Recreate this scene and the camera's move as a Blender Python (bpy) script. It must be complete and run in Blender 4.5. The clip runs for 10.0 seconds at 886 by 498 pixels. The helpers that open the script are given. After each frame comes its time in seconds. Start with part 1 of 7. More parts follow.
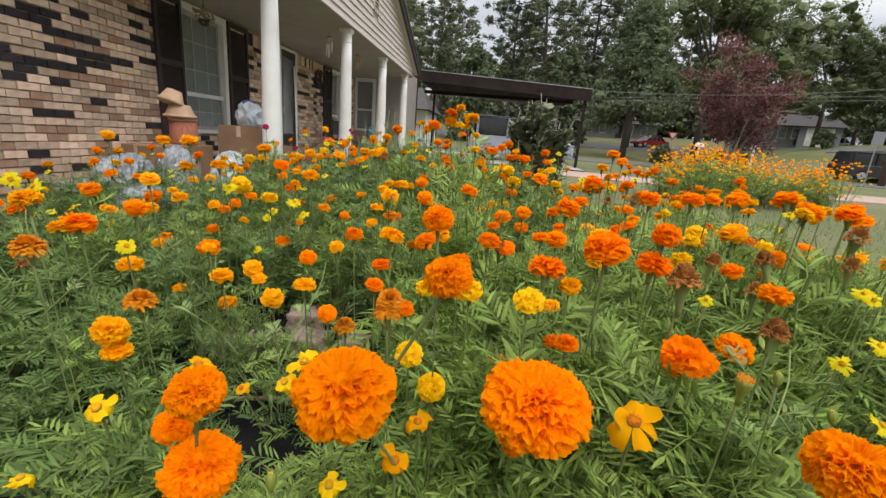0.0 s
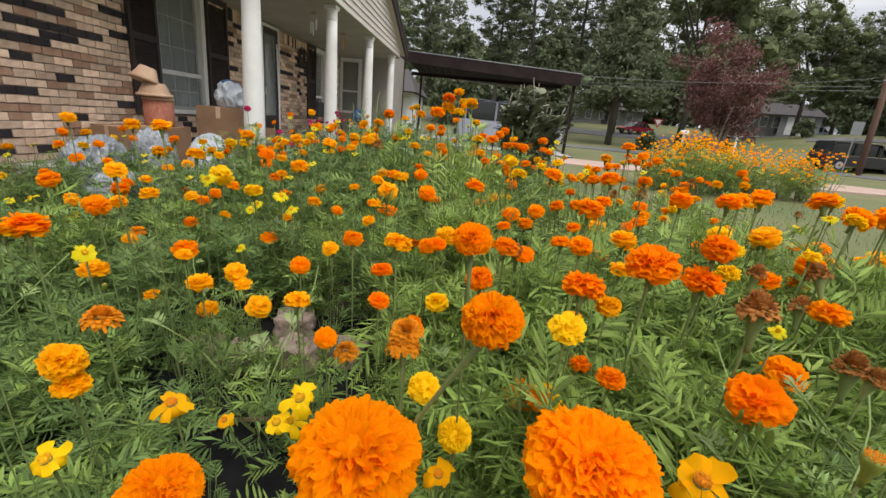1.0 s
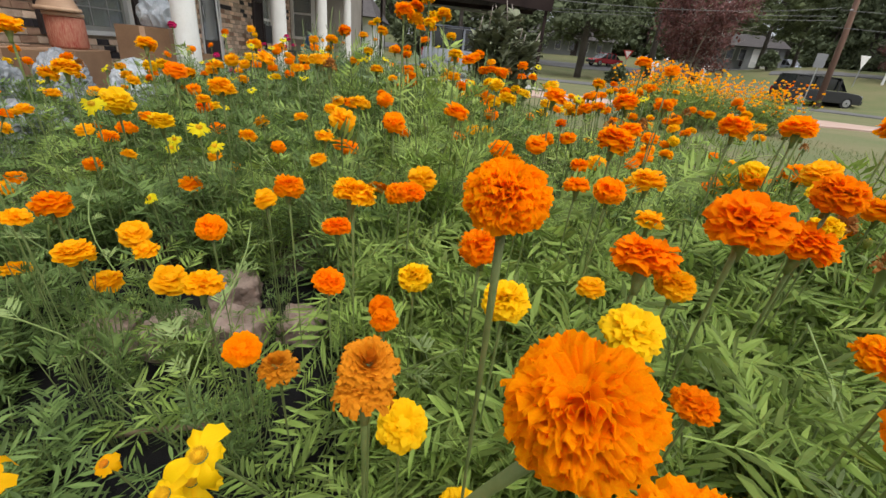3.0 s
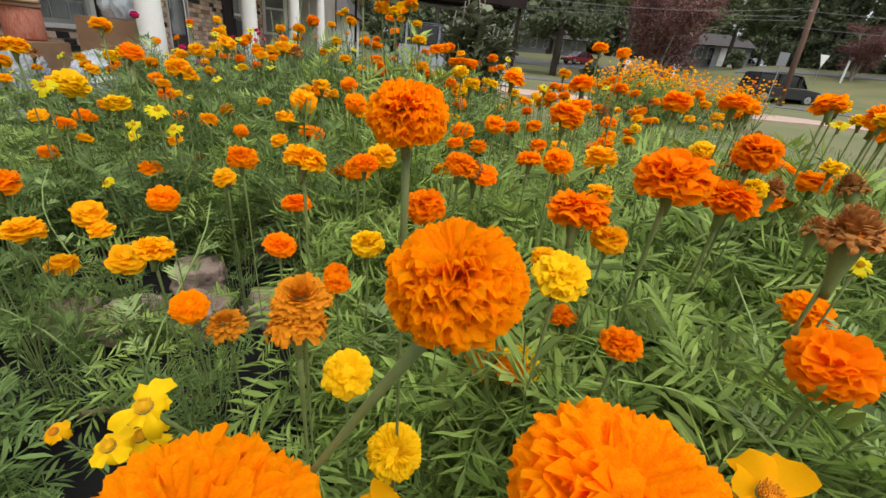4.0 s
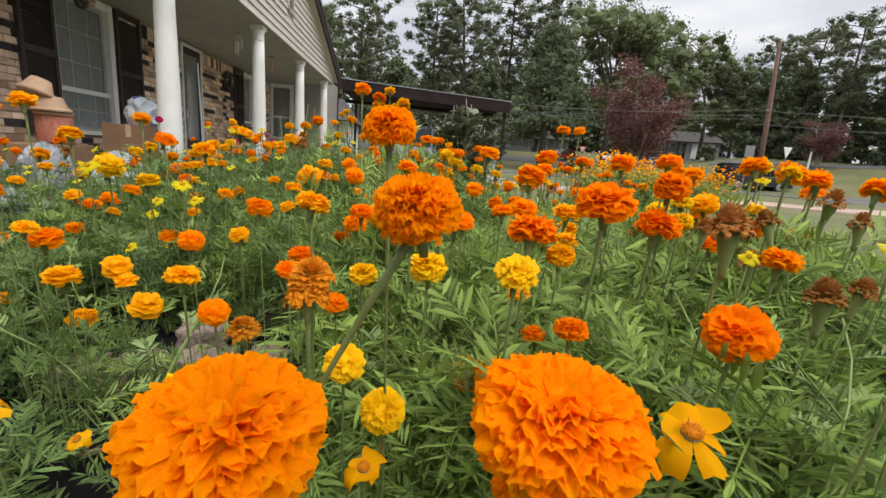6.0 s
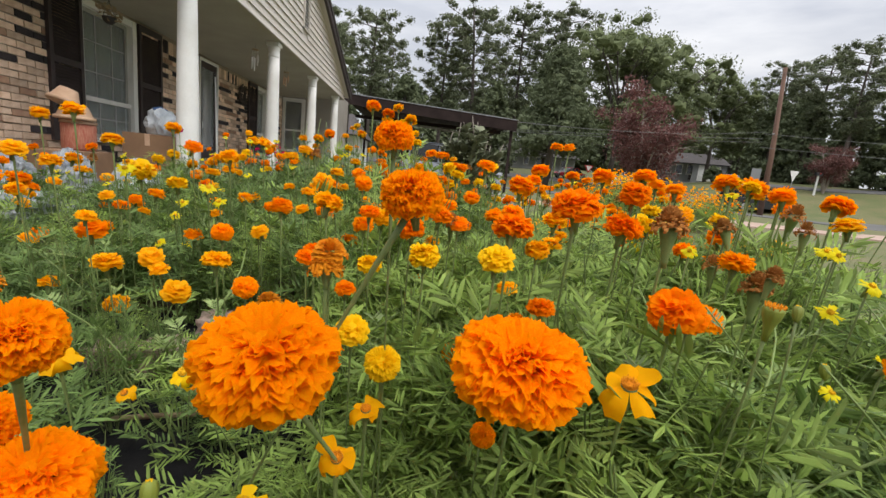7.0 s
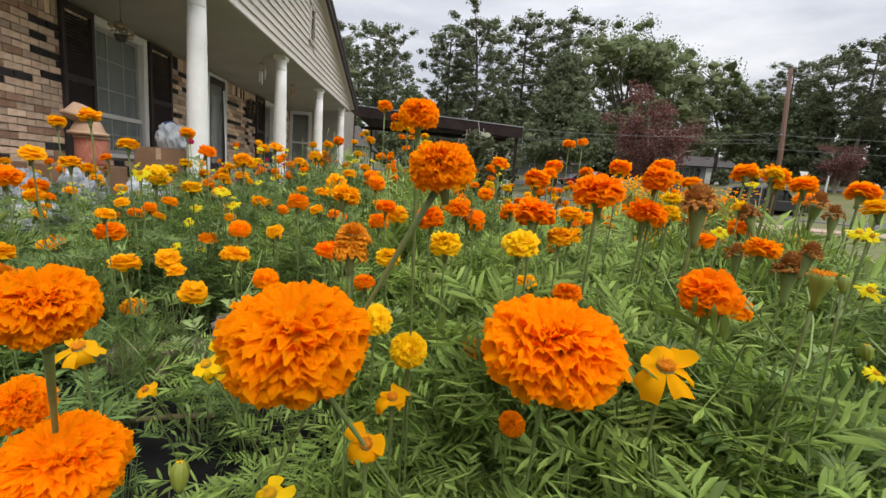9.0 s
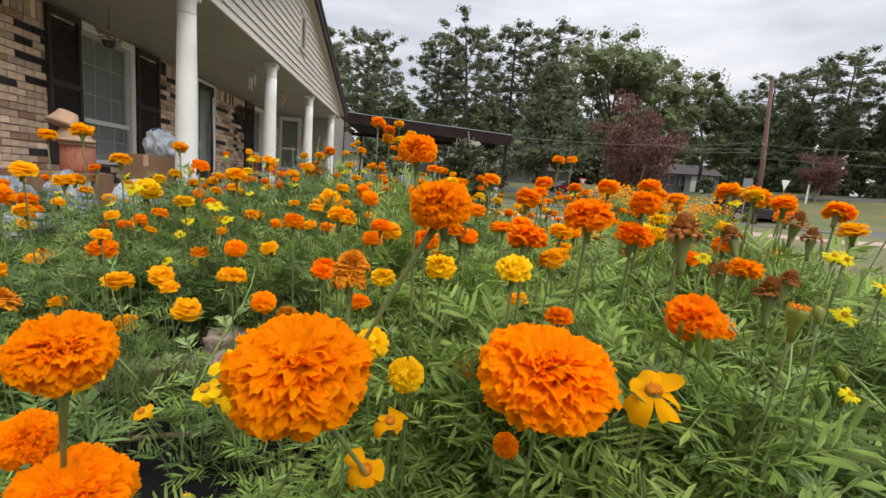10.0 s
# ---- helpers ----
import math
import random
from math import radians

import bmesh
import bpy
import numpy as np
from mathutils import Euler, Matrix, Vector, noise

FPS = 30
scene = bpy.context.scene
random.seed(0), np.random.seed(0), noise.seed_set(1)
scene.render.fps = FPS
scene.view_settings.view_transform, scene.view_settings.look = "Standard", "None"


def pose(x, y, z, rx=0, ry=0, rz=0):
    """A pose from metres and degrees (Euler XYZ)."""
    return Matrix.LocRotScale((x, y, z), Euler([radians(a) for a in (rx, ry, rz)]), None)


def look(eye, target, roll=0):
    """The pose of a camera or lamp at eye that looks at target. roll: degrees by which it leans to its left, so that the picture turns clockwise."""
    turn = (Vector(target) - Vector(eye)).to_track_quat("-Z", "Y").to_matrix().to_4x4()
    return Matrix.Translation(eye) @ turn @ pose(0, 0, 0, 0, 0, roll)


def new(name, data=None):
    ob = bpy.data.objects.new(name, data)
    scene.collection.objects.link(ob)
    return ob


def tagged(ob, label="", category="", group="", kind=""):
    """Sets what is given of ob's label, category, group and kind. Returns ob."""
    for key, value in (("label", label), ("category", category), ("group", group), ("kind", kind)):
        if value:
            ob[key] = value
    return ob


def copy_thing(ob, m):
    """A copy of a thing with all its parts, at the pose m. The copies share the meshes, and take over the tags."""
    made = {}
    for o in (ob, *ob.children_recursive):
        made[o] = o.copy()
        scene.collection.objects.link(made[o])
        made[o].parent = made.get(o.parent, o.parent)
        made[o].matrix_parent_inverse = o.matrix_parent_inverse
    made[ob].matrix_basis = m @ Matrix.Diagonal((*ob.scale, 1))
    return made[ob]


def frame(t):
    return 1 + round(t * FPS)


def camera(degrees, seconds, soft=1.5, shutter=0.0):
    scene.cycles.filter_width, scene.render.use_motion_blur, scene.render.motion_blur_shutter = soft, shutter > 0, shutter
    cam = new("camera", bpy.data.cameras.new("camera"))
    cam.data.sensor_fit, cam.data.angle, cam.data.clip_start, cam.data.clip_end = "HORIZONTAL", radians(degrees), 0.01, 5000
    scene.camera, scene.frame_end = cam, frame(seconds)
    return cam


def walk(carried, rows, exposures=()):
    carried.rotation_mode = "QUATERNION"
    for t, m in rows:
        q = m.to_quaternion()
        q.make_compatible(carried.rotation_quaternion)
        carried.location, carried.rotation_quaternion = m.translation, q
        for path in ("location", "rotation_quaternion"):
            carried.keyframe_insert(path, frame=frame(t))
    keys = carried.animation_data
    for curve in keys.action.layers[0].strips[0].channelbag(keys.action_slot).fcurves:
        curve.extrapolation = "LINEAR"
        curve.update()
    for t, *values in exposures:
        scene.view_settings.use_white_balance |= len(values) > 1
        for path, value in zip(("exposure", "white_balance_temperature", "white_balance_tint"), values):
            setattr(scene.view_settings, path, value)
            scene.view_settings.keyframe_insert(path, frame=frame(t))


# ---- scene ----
import itertools

cam = camera(92.0, 10.0)

PATH = [
    (0, (-0.0052, -0.0096, 0.8438), (-0.1602, 1.9180, 0.3334), 4.61),
    (0.5, (-0.0417, 0.0493, 0.8497), (-0.1535, 1.9712, 0.3078), 5.09),
    (1, (-0.0773, 0.1183, 0.8552), (-0.1558, 2.0326, 0.2811), 5.53),
    (1.5, (-0.1153, 0.2931, 0.8596), (-0.1201, 2.1475, 0.1106), 5.97),
    (2, (-0.1265, 0.3528, 0.8396), (-0.1084, 2.1911, 0.0520), 5.92),
    (2.5, (-0.1206, 0.3934, 0.8109), (-0.0799, 2.2178, -0.0075), 5.94),
    (4, (-0.0620, 0.3472, 0.7596), (0.1270, 2.1614, -0.0608), 6.33),
    (4.5, (-0.0442, 0.3336, 0.7396), (0.1395, 2.1835, 0.0019), 6.03),
    (5, (-0.0387, 0.3157, 0.7234), (0.1419, 2.2083, 0.1028), 5.07),
    (5.5, (-0.0469, 0.2779, 0.7135), (0.1385, 2.2032, 0.2049), 4.58),
    (7, (-0.0339, 0.0891, 0.6950), (0.1158, 2.0514, 0.3387), 6.07),
    (7.5, (-0.0305, 0.0830, 0.6868), (0.1091, 2.0439, 0.3188), 6.37),
    (8, (-0.0467, 0.0856, 0.6793), (0.0766, 2.0483, 0.3153), 6.05),
    (8.5, (-0.0507, 0.0972, 0.6589), (0.0556, 2.0643, 0.3135), 5.18),
    (9, (-0.0532, 0.0953, 0.6574), (0.0594, 2.0668, 0.3403), 4.68),
    (9.5, (-0.0583, 0.0953, 0.6617), (0.0746, 2.0692, 0.3685), 4.45),
    (10, (-0.0660, 0.0826, 0.6873), (0.0938, 2.0556, 0.4016), 5.00),
]

walk(cam, [(t, look(e, g, r)) for t, e, g, r in PATH])

# ---- world and light: a bright overcast sky ----
world = bpy.data.worlds.new("overcast_sky")
scene.world = world
world.use_nodes = True
wn, wl = world.node_tree.nodes, world.node_tree.links
wn.clear()
w_out = wn.new("ShaderNodeOutputWorld")
w_bg = wn.new("ShaderNodeBackground")
w_sky = wn.new("ShaderNodeTexSky")
w_sky.sky_type = "NISHITA"
w_sky.sun_disc = False
w_sky.sun_elevation = radians(52)
w_sky.sun_rotation = radians(150)
w_dim = wn.new("ShaderNodeVectorMath")
w_dim.operation = "SCALE"
w_dim.inputs["Scale"].default_value = 0.09
w_co = wn.new("ShaderNodeTexCoord")
w_map = wn.new("ShaderNodeMapping")
w_map.inputs["Scale"].default_value = (1.2, 1.2, 5.0)
w_no = wn.new("ShaderNodeTexNoise")
w_no.inputs["Scale"].default_value = 2.3
w_no.inputs["Detail"].default_value = 6
w_no.inputs["Roughness"].default_value = 0.55
w_ra = wn.new("ShaderNodeValToRGB")
w_ra.color_ramp.elements[0].position = 0.34
w_ra.color_ramp.elements[0].color = (0.60, 0.62, 0.68, 1)
w_ra.color_ramp.elements[1].position = 0.66
w_ra.color_ramp.elements[1].color = (0.92, 0.92, 0.94, 1)
w_mix = wn.new("ShaderNodeMix")
w_mix.data_type = "RGBA"
w_mix.inputs["Factor"].default_value = 0.86
wl.new(w_sky.outputs["Color"], w_dim.inputs[0])
wl.new(w_co.outputs["Generated"], w_map.inputs["Vector"])
wl.new(w_map.outputs["Vector"], w_no.inputs["Vector"])
wl.new(w_no.outputs["Fac"], w_ra.inputs["Fac"])
wl.new(w_dim.outputs["Vector"], w_mix.inputs["A"])
wl.new(w_ra.outputs["Color"], w_mix.inputs["B"])
w_sep = wn.new("ShaderNodeSeparateXYZ")
wl.new(w_co.outputs["Generated"], w_sep.inputs["Vector"])
w_sq = wn.new("ShaderNodeMath")
w_sq.operation = "MULTIPLY"
wl.new(w_sep.outputs["Z"], w_sq.inputs[0])
wl.new(w_sep.outputs["Z"], w_sq.inputs[1])
w_gr = wn.new("ShaderNodeMath")
w_gr.operation = "MULTIPLY_ADD"
wl.new(w_sq.outputs["Value"], w_gr.inputs[0])
w_gr.inputs[1].default_value = 2.0
w_gr.inputs[2].default_value = 0.78
wl.new(w_gr.outputs["Value"], w_bg.inputs["Strength"])
wl.new(w_mix.outputs["Result"], w_bg.inputs["Color"])
wl.new(w_bg.outputs["Background"], w_out.inputs["Surface"])

sun_data = bpy.data.lights.new("sun", "SUN")
sun_data.energy = 1.4
sun_data.angle = radians(25)
sun_data.color = (1.0, 0.96, 0.9)
sun = new("sun", sun_data)
sun.matrix_world = look((8, -12, 18), (0, 0, 0))
scene.view_settings.exposure = 0.3


# ---- materials ----
def mat(name, col, col2=None, rough=0.7, scale=8.0, fine=60.0, bump=0.15, metal=0.0, spread=0.12, thru=0.0,
        island=False, stretch=(1, 1, 1), spec=0.4, sheen=0.0):
    """A surface with coarse and fine variation between two colours, fine relief, and a shift of its own on each object."""
    m = bpy.data.materials.new(name)
    m.use_nodes = True
    n, l = m.node_tree.nodes, m.node_tree.links
    b = n["Principled BSDF"]
    b.inputs["Roughness"].default_value = rough
    b.inputs["Metallic"].default_value = metal
    b.inputs["Specular IOR Level"].default_value = spec
    col2 = col2 or tuple(c * 0.72 for c in col)
    co = n.new("ShaderNodeTexCoord")
    mp = n.new("ShaderNodeMapping")
    mp.inputs["Scale"].default_value = stretch
    l.new(co.outputs["Object"], mp.inputs["Vector"])
    a = n.new("ShaderNodeTexNoise")
    a.inputs["Scale"].default_value = scale
    a.inputs["Detail"].default_value = 4
    f = n.new("ShaderNodeTexNoise")
    f.inputs["Scale"].default_value = fine
    f.inputs["Detail"].default_value = 3
    l.new(mp.outputs["Vector"], a.inputs["Vector"])
    l.new(mp.outputs["Vector"], f.inputs["Vector"])
    s = n.new("ShaderNodeMath")
    s.operation = "MULTIPLY_ADD"
    l.new(f.outputs["Fac"], s.inputs[0])
    s.inputs[1].default_value = 0.5
    l.new(a.outputs["Fac"], s.inputs[2])
    r = n.new("ShaderNodeMapRange")
    r.inputs["From Min"].default_value = 0.5
    r.inputs["From Max"].default_value = 1.0
    l.new(s.outputs["Value"], r.inputs["Value"])
    mx = n.new("ShaderNodeMix")
    mx.data_type = "RGBA"
    mx.inputs["A"].default_value = (*col, 1)
    mx.inputs["B"].default_value = (*col2, 1)
    l.new(r.outputs["Result"], mx.inputs["Factor"])
    hs = n.new("ShaderNodeHueSaturation")
    l.new(mx.outputs["Result"], hs.inputs["Color"])
    if island:
        g = n.new("ShaderNodeNewGeometry")
        src = g.outputs["Random Per Island"]
    else:
        g = n.new("ShaderNodeObjectInfo")
        src = g.outputs["Random"]
    v = n.new("ShaderNodeMapRange")
    v.inputs["To Min"].default_value = 1 - spread
    v.inputs["To Max"].default_value = 1 + spread
    l.new(src, v.inputs["Value"])
    l.new(v.outputs["Result"], hs.inputs["Value"])
    l.new(hs.outputs["Color"], b.inputs["Base Color"])
    if bump:
        bp = n.new("ShaderNodeBump")
        bp.inputs["Strength"].default_value = bump
        bp.inputs["Distance"].default_value = 0.01
        l.new(f.outputs["Fac"], bp.inputs["Height"])
        l.new(bp.outputs["Normal"], b.inputs["Normal"])
    if thru:
        t = n.new("ShaderNodeBsdfTranslucent")
        l.new(hs.outputs["Color"], t.inputs["Color"])
        ms = n.new("ShaderNodeMixShader")
        ms.inputs["Fac"].default_value = thru
        l.new(b.outputs["BSDF"], ms.inputs[1])
        l.new(t.outputs["BSDF"], ms.inputs[2])
        l.new(ms.outputs["Shader"], n["Material Output"].inputs["Surface"])
    return m


def glass(name, tint, rough=0.05):
    m = bpy.data.materials.new(name)
    m.use_nodes = True
    b = m.node_tree.nodes["Principled BSDF"]
    b.inputs["Base Color"].default_value = (*tint, 1)
    b.inputs["Roughness"].default_value = rough
    b.inputs["Transmission Weight"].default_value = 0.85
    b.inputs["IOR"].default_value = 1.45
    return m


M_PETAL = {
    "orange": mat("petal_orange", (0.99, 0.425, 0.001), (0.98, 0.28, 0.001), 0.7, 40, 160, 0.1, spread=0.05, thru=0.55, spec=0.03),
    "red": mat("petal_red_orange", (0.98, 0.335, 0.0015), (0.95, 0.21, 0.001), 0.7, 40, 160, 0.1, spread=0.08, thru=0.5, spec=0.03),
    "gold": mat("petal_gold", (0.98, 0.56, 0.003), (0.97, 0.45, 0.002), 0.6, 40, 160, 0.1, spread=0.06, thru=0.5, spec=0.1),
    "yellow": mat("petal_yellow", (0.95, 0.66, 0.005), (0.93, 0.54, 0.004), 0.6, 40, 160, 0.1, spread=0.05, thru=0.4, spec=0.1),
    "lemon": mat("petal_lemon", (0.90, 0.78, 0.015), (0.86, 0.68, 0.012), 0.6, 40, 160, 0.1, spread=0.06, thru=0.5, spec=0.1),
    "fading": mat("petal_fading", (0.80, 0.30, 0.008), (0.55, 0.18, 0.01), 0.7, 60, 160, 0.2, spread=0.15, thru=0.25, spec=0.1),
    "spent": mat("petal_spent", (0.50, 0.21, 0.05), (0.27, 0.105, 0.03), 0.85, 60, 200, 0.3, spread=0.2, thru=0.1, spec=0.1),
    "amber": mat("petal_amber", (0.98, 0.50, 0.002), (0.97, 0.38, 0.002), 0.7, 40, 160, 0.1, spread=0.05, thru=0.5, spec=0.05),
    "pink": mat("petal_magenta", (0.75, 0.04, 0.2), (0.6, 0.02, 0.15), 0.6, 40, 160, 0.1, thru=0.3, spec=0.1),
}
M_DISK_GOLD = mat("flower_disk_gold", (0.93, 0.58, 0.006), (0.88, 0.46, 0.006), 0.85, 300, 700, 0.5)
M_BUD = mat("bud_green", (0.23, 0.25, 0.03), (0.13, 0.17, 0.03), 0.6, 30, 160, 0.1, spread=0.15)
M_DISK = mat("flower_disk", (0.95, 0.38, 0.004), (0.8, 0.26, 0.004), 0.85, 300, 700, 0.5)
M_LEAF = mat("marigold_leaf", (0.175, 0.265, 0.048), (0.275, 0.365, 0.092), 0.6, 9, 60, 0.1, spread=0.5, thru=0.35, island=True, spec=0.25)
M_LEAF_LIGHT = mat("leaf_light", (0.235, 0.335, 0.065), (0.34, 0.43, 0.115), 0.6, 9, 60, 0.1, spread=0.45, thru=0.35, island=True, spec=0.25)
M_LEAF_DARK = mat("leaf_dark", (0.1, 0.165, 0.042), (0.165, 0.24, 0.066), 0.6, 9, 60, 0.1, spread=0.4, thru=0.3, island=True, spec=0.25)
M_LEAF_GREY = mat("leaf_grey_green", (0.14, 0.21, 0.10), (0.2, 0.27, 0.14), 0.65, 9, 60, 0.15, spread=0.3, thru=0.25, island=True, spec=0.25)
M_STEM = mat("marigold_stem", (0.115, 0.165, 0.046), (0.18, 0.22, 0.075), 0.6, 30, 120, 0.1, spread=0.2)
M_STRAY = mat("pale_stem", (0.15, 0.22, 0.055), (0.22, 0.28, 0.09), 0.6, 30, 120, 0.1, spread=0.25)
M_DRY = mat("dry_stalk", (0.36, 0.27, 0.16), (0.24, 0.17, 0.1), 0.85, 30, 120, 0.2)
M_SOIL = mat("soil", (0.055, 0.038, 0.027), (0.11, 0.08, 0.055), 0.95, 5, 60, 0.6)
M_FABRIC = mat("weed_fabric", (0.008, 0.008, 0.009), (0.02, 0.018, 0.018), 0.85, 14, 400, 0.5, spec=0.15)
M_STONE = mat("field_stone", (0.4, 0.3, 0.24), (0.24, 0.17, 0.135), 0.95, 14, 70, 0.9, spread=0.15)
M_CONCRETE = mat("concrete", (0.42, 0.40, 0.37), (0.32, 0.30, 0.28), 0.9, 1.5, 40, 0.2)
M_CLAY = mat("clay_concrete", (0.42, 0.31, 0.25), (0.33, 0.22, 0.17), 0.9, 1.2, 40, 0.2)
M_ASPHALT = mat("road", (0.16, 0.155, 0.15), (0.11, 0.108, 0.105), 0.9, 0.8, 60, 0.2)
M_GRASS = mat("lawn", (0.085, 0.115, 0.035), (0.17, 0.145, 0.07), 0.95, 0.5, 30, 0.5)
M_BLADE = mat("grass_blade", (0.10, 0.15, 0.04), (0.2, 0.19, 0.08), 0.8, 3, 30, 0.0, spread=0.3, thru=0.2, island=True)
M_BRICK = mat("brick_tan", (0.78, 0.60, 0.45), (0.60, 0.41, 0.285), 0.9, 17, 130, 0.9, spread=0.34)
M_BRICK_DARK = mat("brick_black", (0.02, 0.017, 0.02), (0.042, 0.032, 0.034), 0.85, 14, 130, 0.5, spread=0.3)
M_BRICK_RED = mat("brick_brown", (0.40, 0.255, 0.165), (0.3, 0.17, 0.115), 0.9, 14, 130, 0.5, spread=0.2)
M_BRICK_FAR = mat("brick_tan_joined", (0.78, 0.60, 0.45), (0.60, 0.41, 0.285), 0.9, 11, 130, 0.7, spread=0.36, island=True)
M_MORTAR = mat("mortar", (0.36, 0.295, 0.225), (0.25, 0.20, 0.155), 0.95, 20, 150, 0.4)
M_WHITE = mat("white_paint", (0.80, 0.79, 0.76), (0.70, 0.685, 0.65), 0.5, 5, 80, 0.06, spread=0.03)
M_SIDING = mat("lap_siding", (0.62, 0.57, 0.52), (0.54, 0.49, 0.45), 0.6, 3, 90, 0.05, spread=0.04, stretch=(1, 0.2, 1))
# Wing boards: the siding colour darkened for the shade at the porch end.
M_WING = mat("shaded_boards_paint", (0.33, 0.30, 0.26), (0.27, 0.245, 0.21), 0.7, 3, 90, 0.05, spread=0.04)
# Cream ceiling paint, darkened throughout to hold the shade beneath the roof.
M_CEIL = mat("shaded_porch_ceiling", (0.34, 0.32, 0.26), (0.28, 0.262, 0.21), 0.7, 2, 60, 0.05)
M_SHUTTER = mat("shutter_brown", (0.032, 0.022, 0.022), (0.05, 0.036, 0.034), 0.55, 8, 90, 0.1)
M_ROOF = mat("roof_shingle", (0.06, 0.055, 0.055), (0.1, 0.09, 0.085), 0.95, 6, 120, 0.6, spec=0.05)
M_FASCIA = mat("brown_fascia", (0.03, 0.02, 0.02), (0.05, 0.035, 0.033), 0.6, 5, 60, 0.1)
M_CARPORT = mat("carport_metal", (0.017, 0.0115, 0.011), (0.036, 0.025, 0.023), 0.85, 2, 60, 0.15, spec=0.12)
M_PANE = glass("window_glass", (0.75, 0.8, 0.8))
# Near-black that stands for unlit depth; the basket bowl wears it too.
M_DARK = mat("dark_room", (0.03, 0.028, 0.026), (0.05, 0.045, 0.04), 0.9, 3, 40, 0.1)
M_SASH = mat("aged_sash_paint", (0.40, 0.39, 0.35), (0.30, 0.29, 0.26), 0.6, 5, 80, 0.06, spread=0.03)
M_CURTAIN = mat("lace_curtain", (0.38, 0.36, 0.28), (0.20, 0.19, 0.14), 0.9, 6, 150, 0.4, stretch=(1, 6, 1))
M_DOOR = mat("door_paint", (0.07, 0.066, 0.06), (0.05, 0.048, 0.045), 0.5, 3, 60, 0.05)
M_CARD = mat("cardboard", (0.27, 0.16, 0.09), (0.2, 0.115, 0.065), 0.9, 4, 90, 0.15)
M_TERRA = mat("terracotta", (0.55, 0.37, 0.25), (0.43, 0.27, 0.17), 0.85, 9, 120, 0.2)
M_REDCLOTH = mat("red_print", (0.35, 0.06, 0.04), (0.5, 0.25, 0.16), 0.8, 30, 60, 0.2, stretch=(4, 4, 0.5))
M_PLASTIC = mat("plastic_film", (0.74, 0.77, 0.80), (0.5, 0.55, 0.6), 0.18, 9, 40, 0.4, thru=0.3, spec=0.7)
M_FILM = mat("clear_film", (0.55, 0.57, 0.59), (0.27, 0.3, 0.33), 0.12, 9, 40, 0.5, spec=0.8)
M_FILM.node_tree.nodes["Principled BSDF"].inputs["Transmission Weight"].default_value = 0.35
M_BLUE = mat("blue_plastic", (0.08, 0.16, 0.34), (0.05, 0.1, 0.25), 0.4, 9, 40, 0.1)
M_METAL = mat("grey_metal", (0.5, 0.5, 0.5), (0.4, 0.4, 0.4), 0.35, 9, 60, 0.05, metal=0.9)
M_BLACK = mat("black_paint", (0.014, 0.014, 0.015), (0.022, 0.022, 0.024), 0.3, 6, 90, 0.03, spec=0.6)
M_CARGLASS = mat("car_glass", (0.012, 0.014, 0.017), (0.02, 0.022, 0.025), 0.08, 3, 40, 0.0, spec=0.7)
M_TYRE = mat("tyre", (0.012, 0.012, 0.012), (0.02, 0.02, 0.02), 0.85, 20, 120, 0.2)
M_BARK = mat("pine_bark", (0.07, 0.058, 0.05), (0.12, 0.10, 0.088), 0.95, 3, 18, 0.7, stretch=(1, 1, 0.3))
M_BARK_PALE = mat("pale_bark", (0.36, 0.31, 0.27), (0.26, 0.22, 0.19), 0.9, 6, 40, 0.3, stretch=(1, 1, 0.3))
M_PINE = mat("pine_needles", (0.118, 0.138, 0.08), (0.185, 0.205, 0.12), 0.75, 1.0, 9, 0.0, spread=0.4, thru=0.3, island=True, spec=0.2)
M_OAK = mat("oak_leaves", (0.135, 0.165, 0.076), (0.2, 0.23, 0.112), 0.7, 1.0, 9, 0.0, spread=0.4, thru=0.3, island=True, spec=0.2)
M_CEDAR = mat("cedar_leaves", (0.105, 0.128, 0.07), (0.155, 0.18, 0.098), 0.8, 1.0, 9, 0.0, spread=0.4, thru=0.25, island=True, spec=0.2)
M_REDLEAF = mat("plum_leaves", (0.125, 0.05, 0.046), (0.19, 0.085, 0.072), 0.75, 2.0, 9, 0.0, spread=0.35, thru=0.25, island=True)
M_POLE = mat("utility_pole_wood", (0.17, 0.10, 0.07), (0.11, 0.065, 0.05), 0.95, 3, 30, 0.4, stretch=(1, 1, 0.1))
M_WIRE = mat("wire", (0.16, 0.16, 0.16), (0.12, 0.12, 0.12), 0.6, 5, 40, 0.0)
M_HOUSE_GREY = mat("grey_house_wall", (0.26, 0.265, 0.27), (0.2, 0.205, 0.21), 0.8, 1, 30, 0.1)
M_PLAIN_WHITE = mat("white_boards", (0.72, 0.72, 0.70), (0.63, 0.63, 0.61), 0.7, 2, 30, 0.1, stretch=(1, 1, 4))


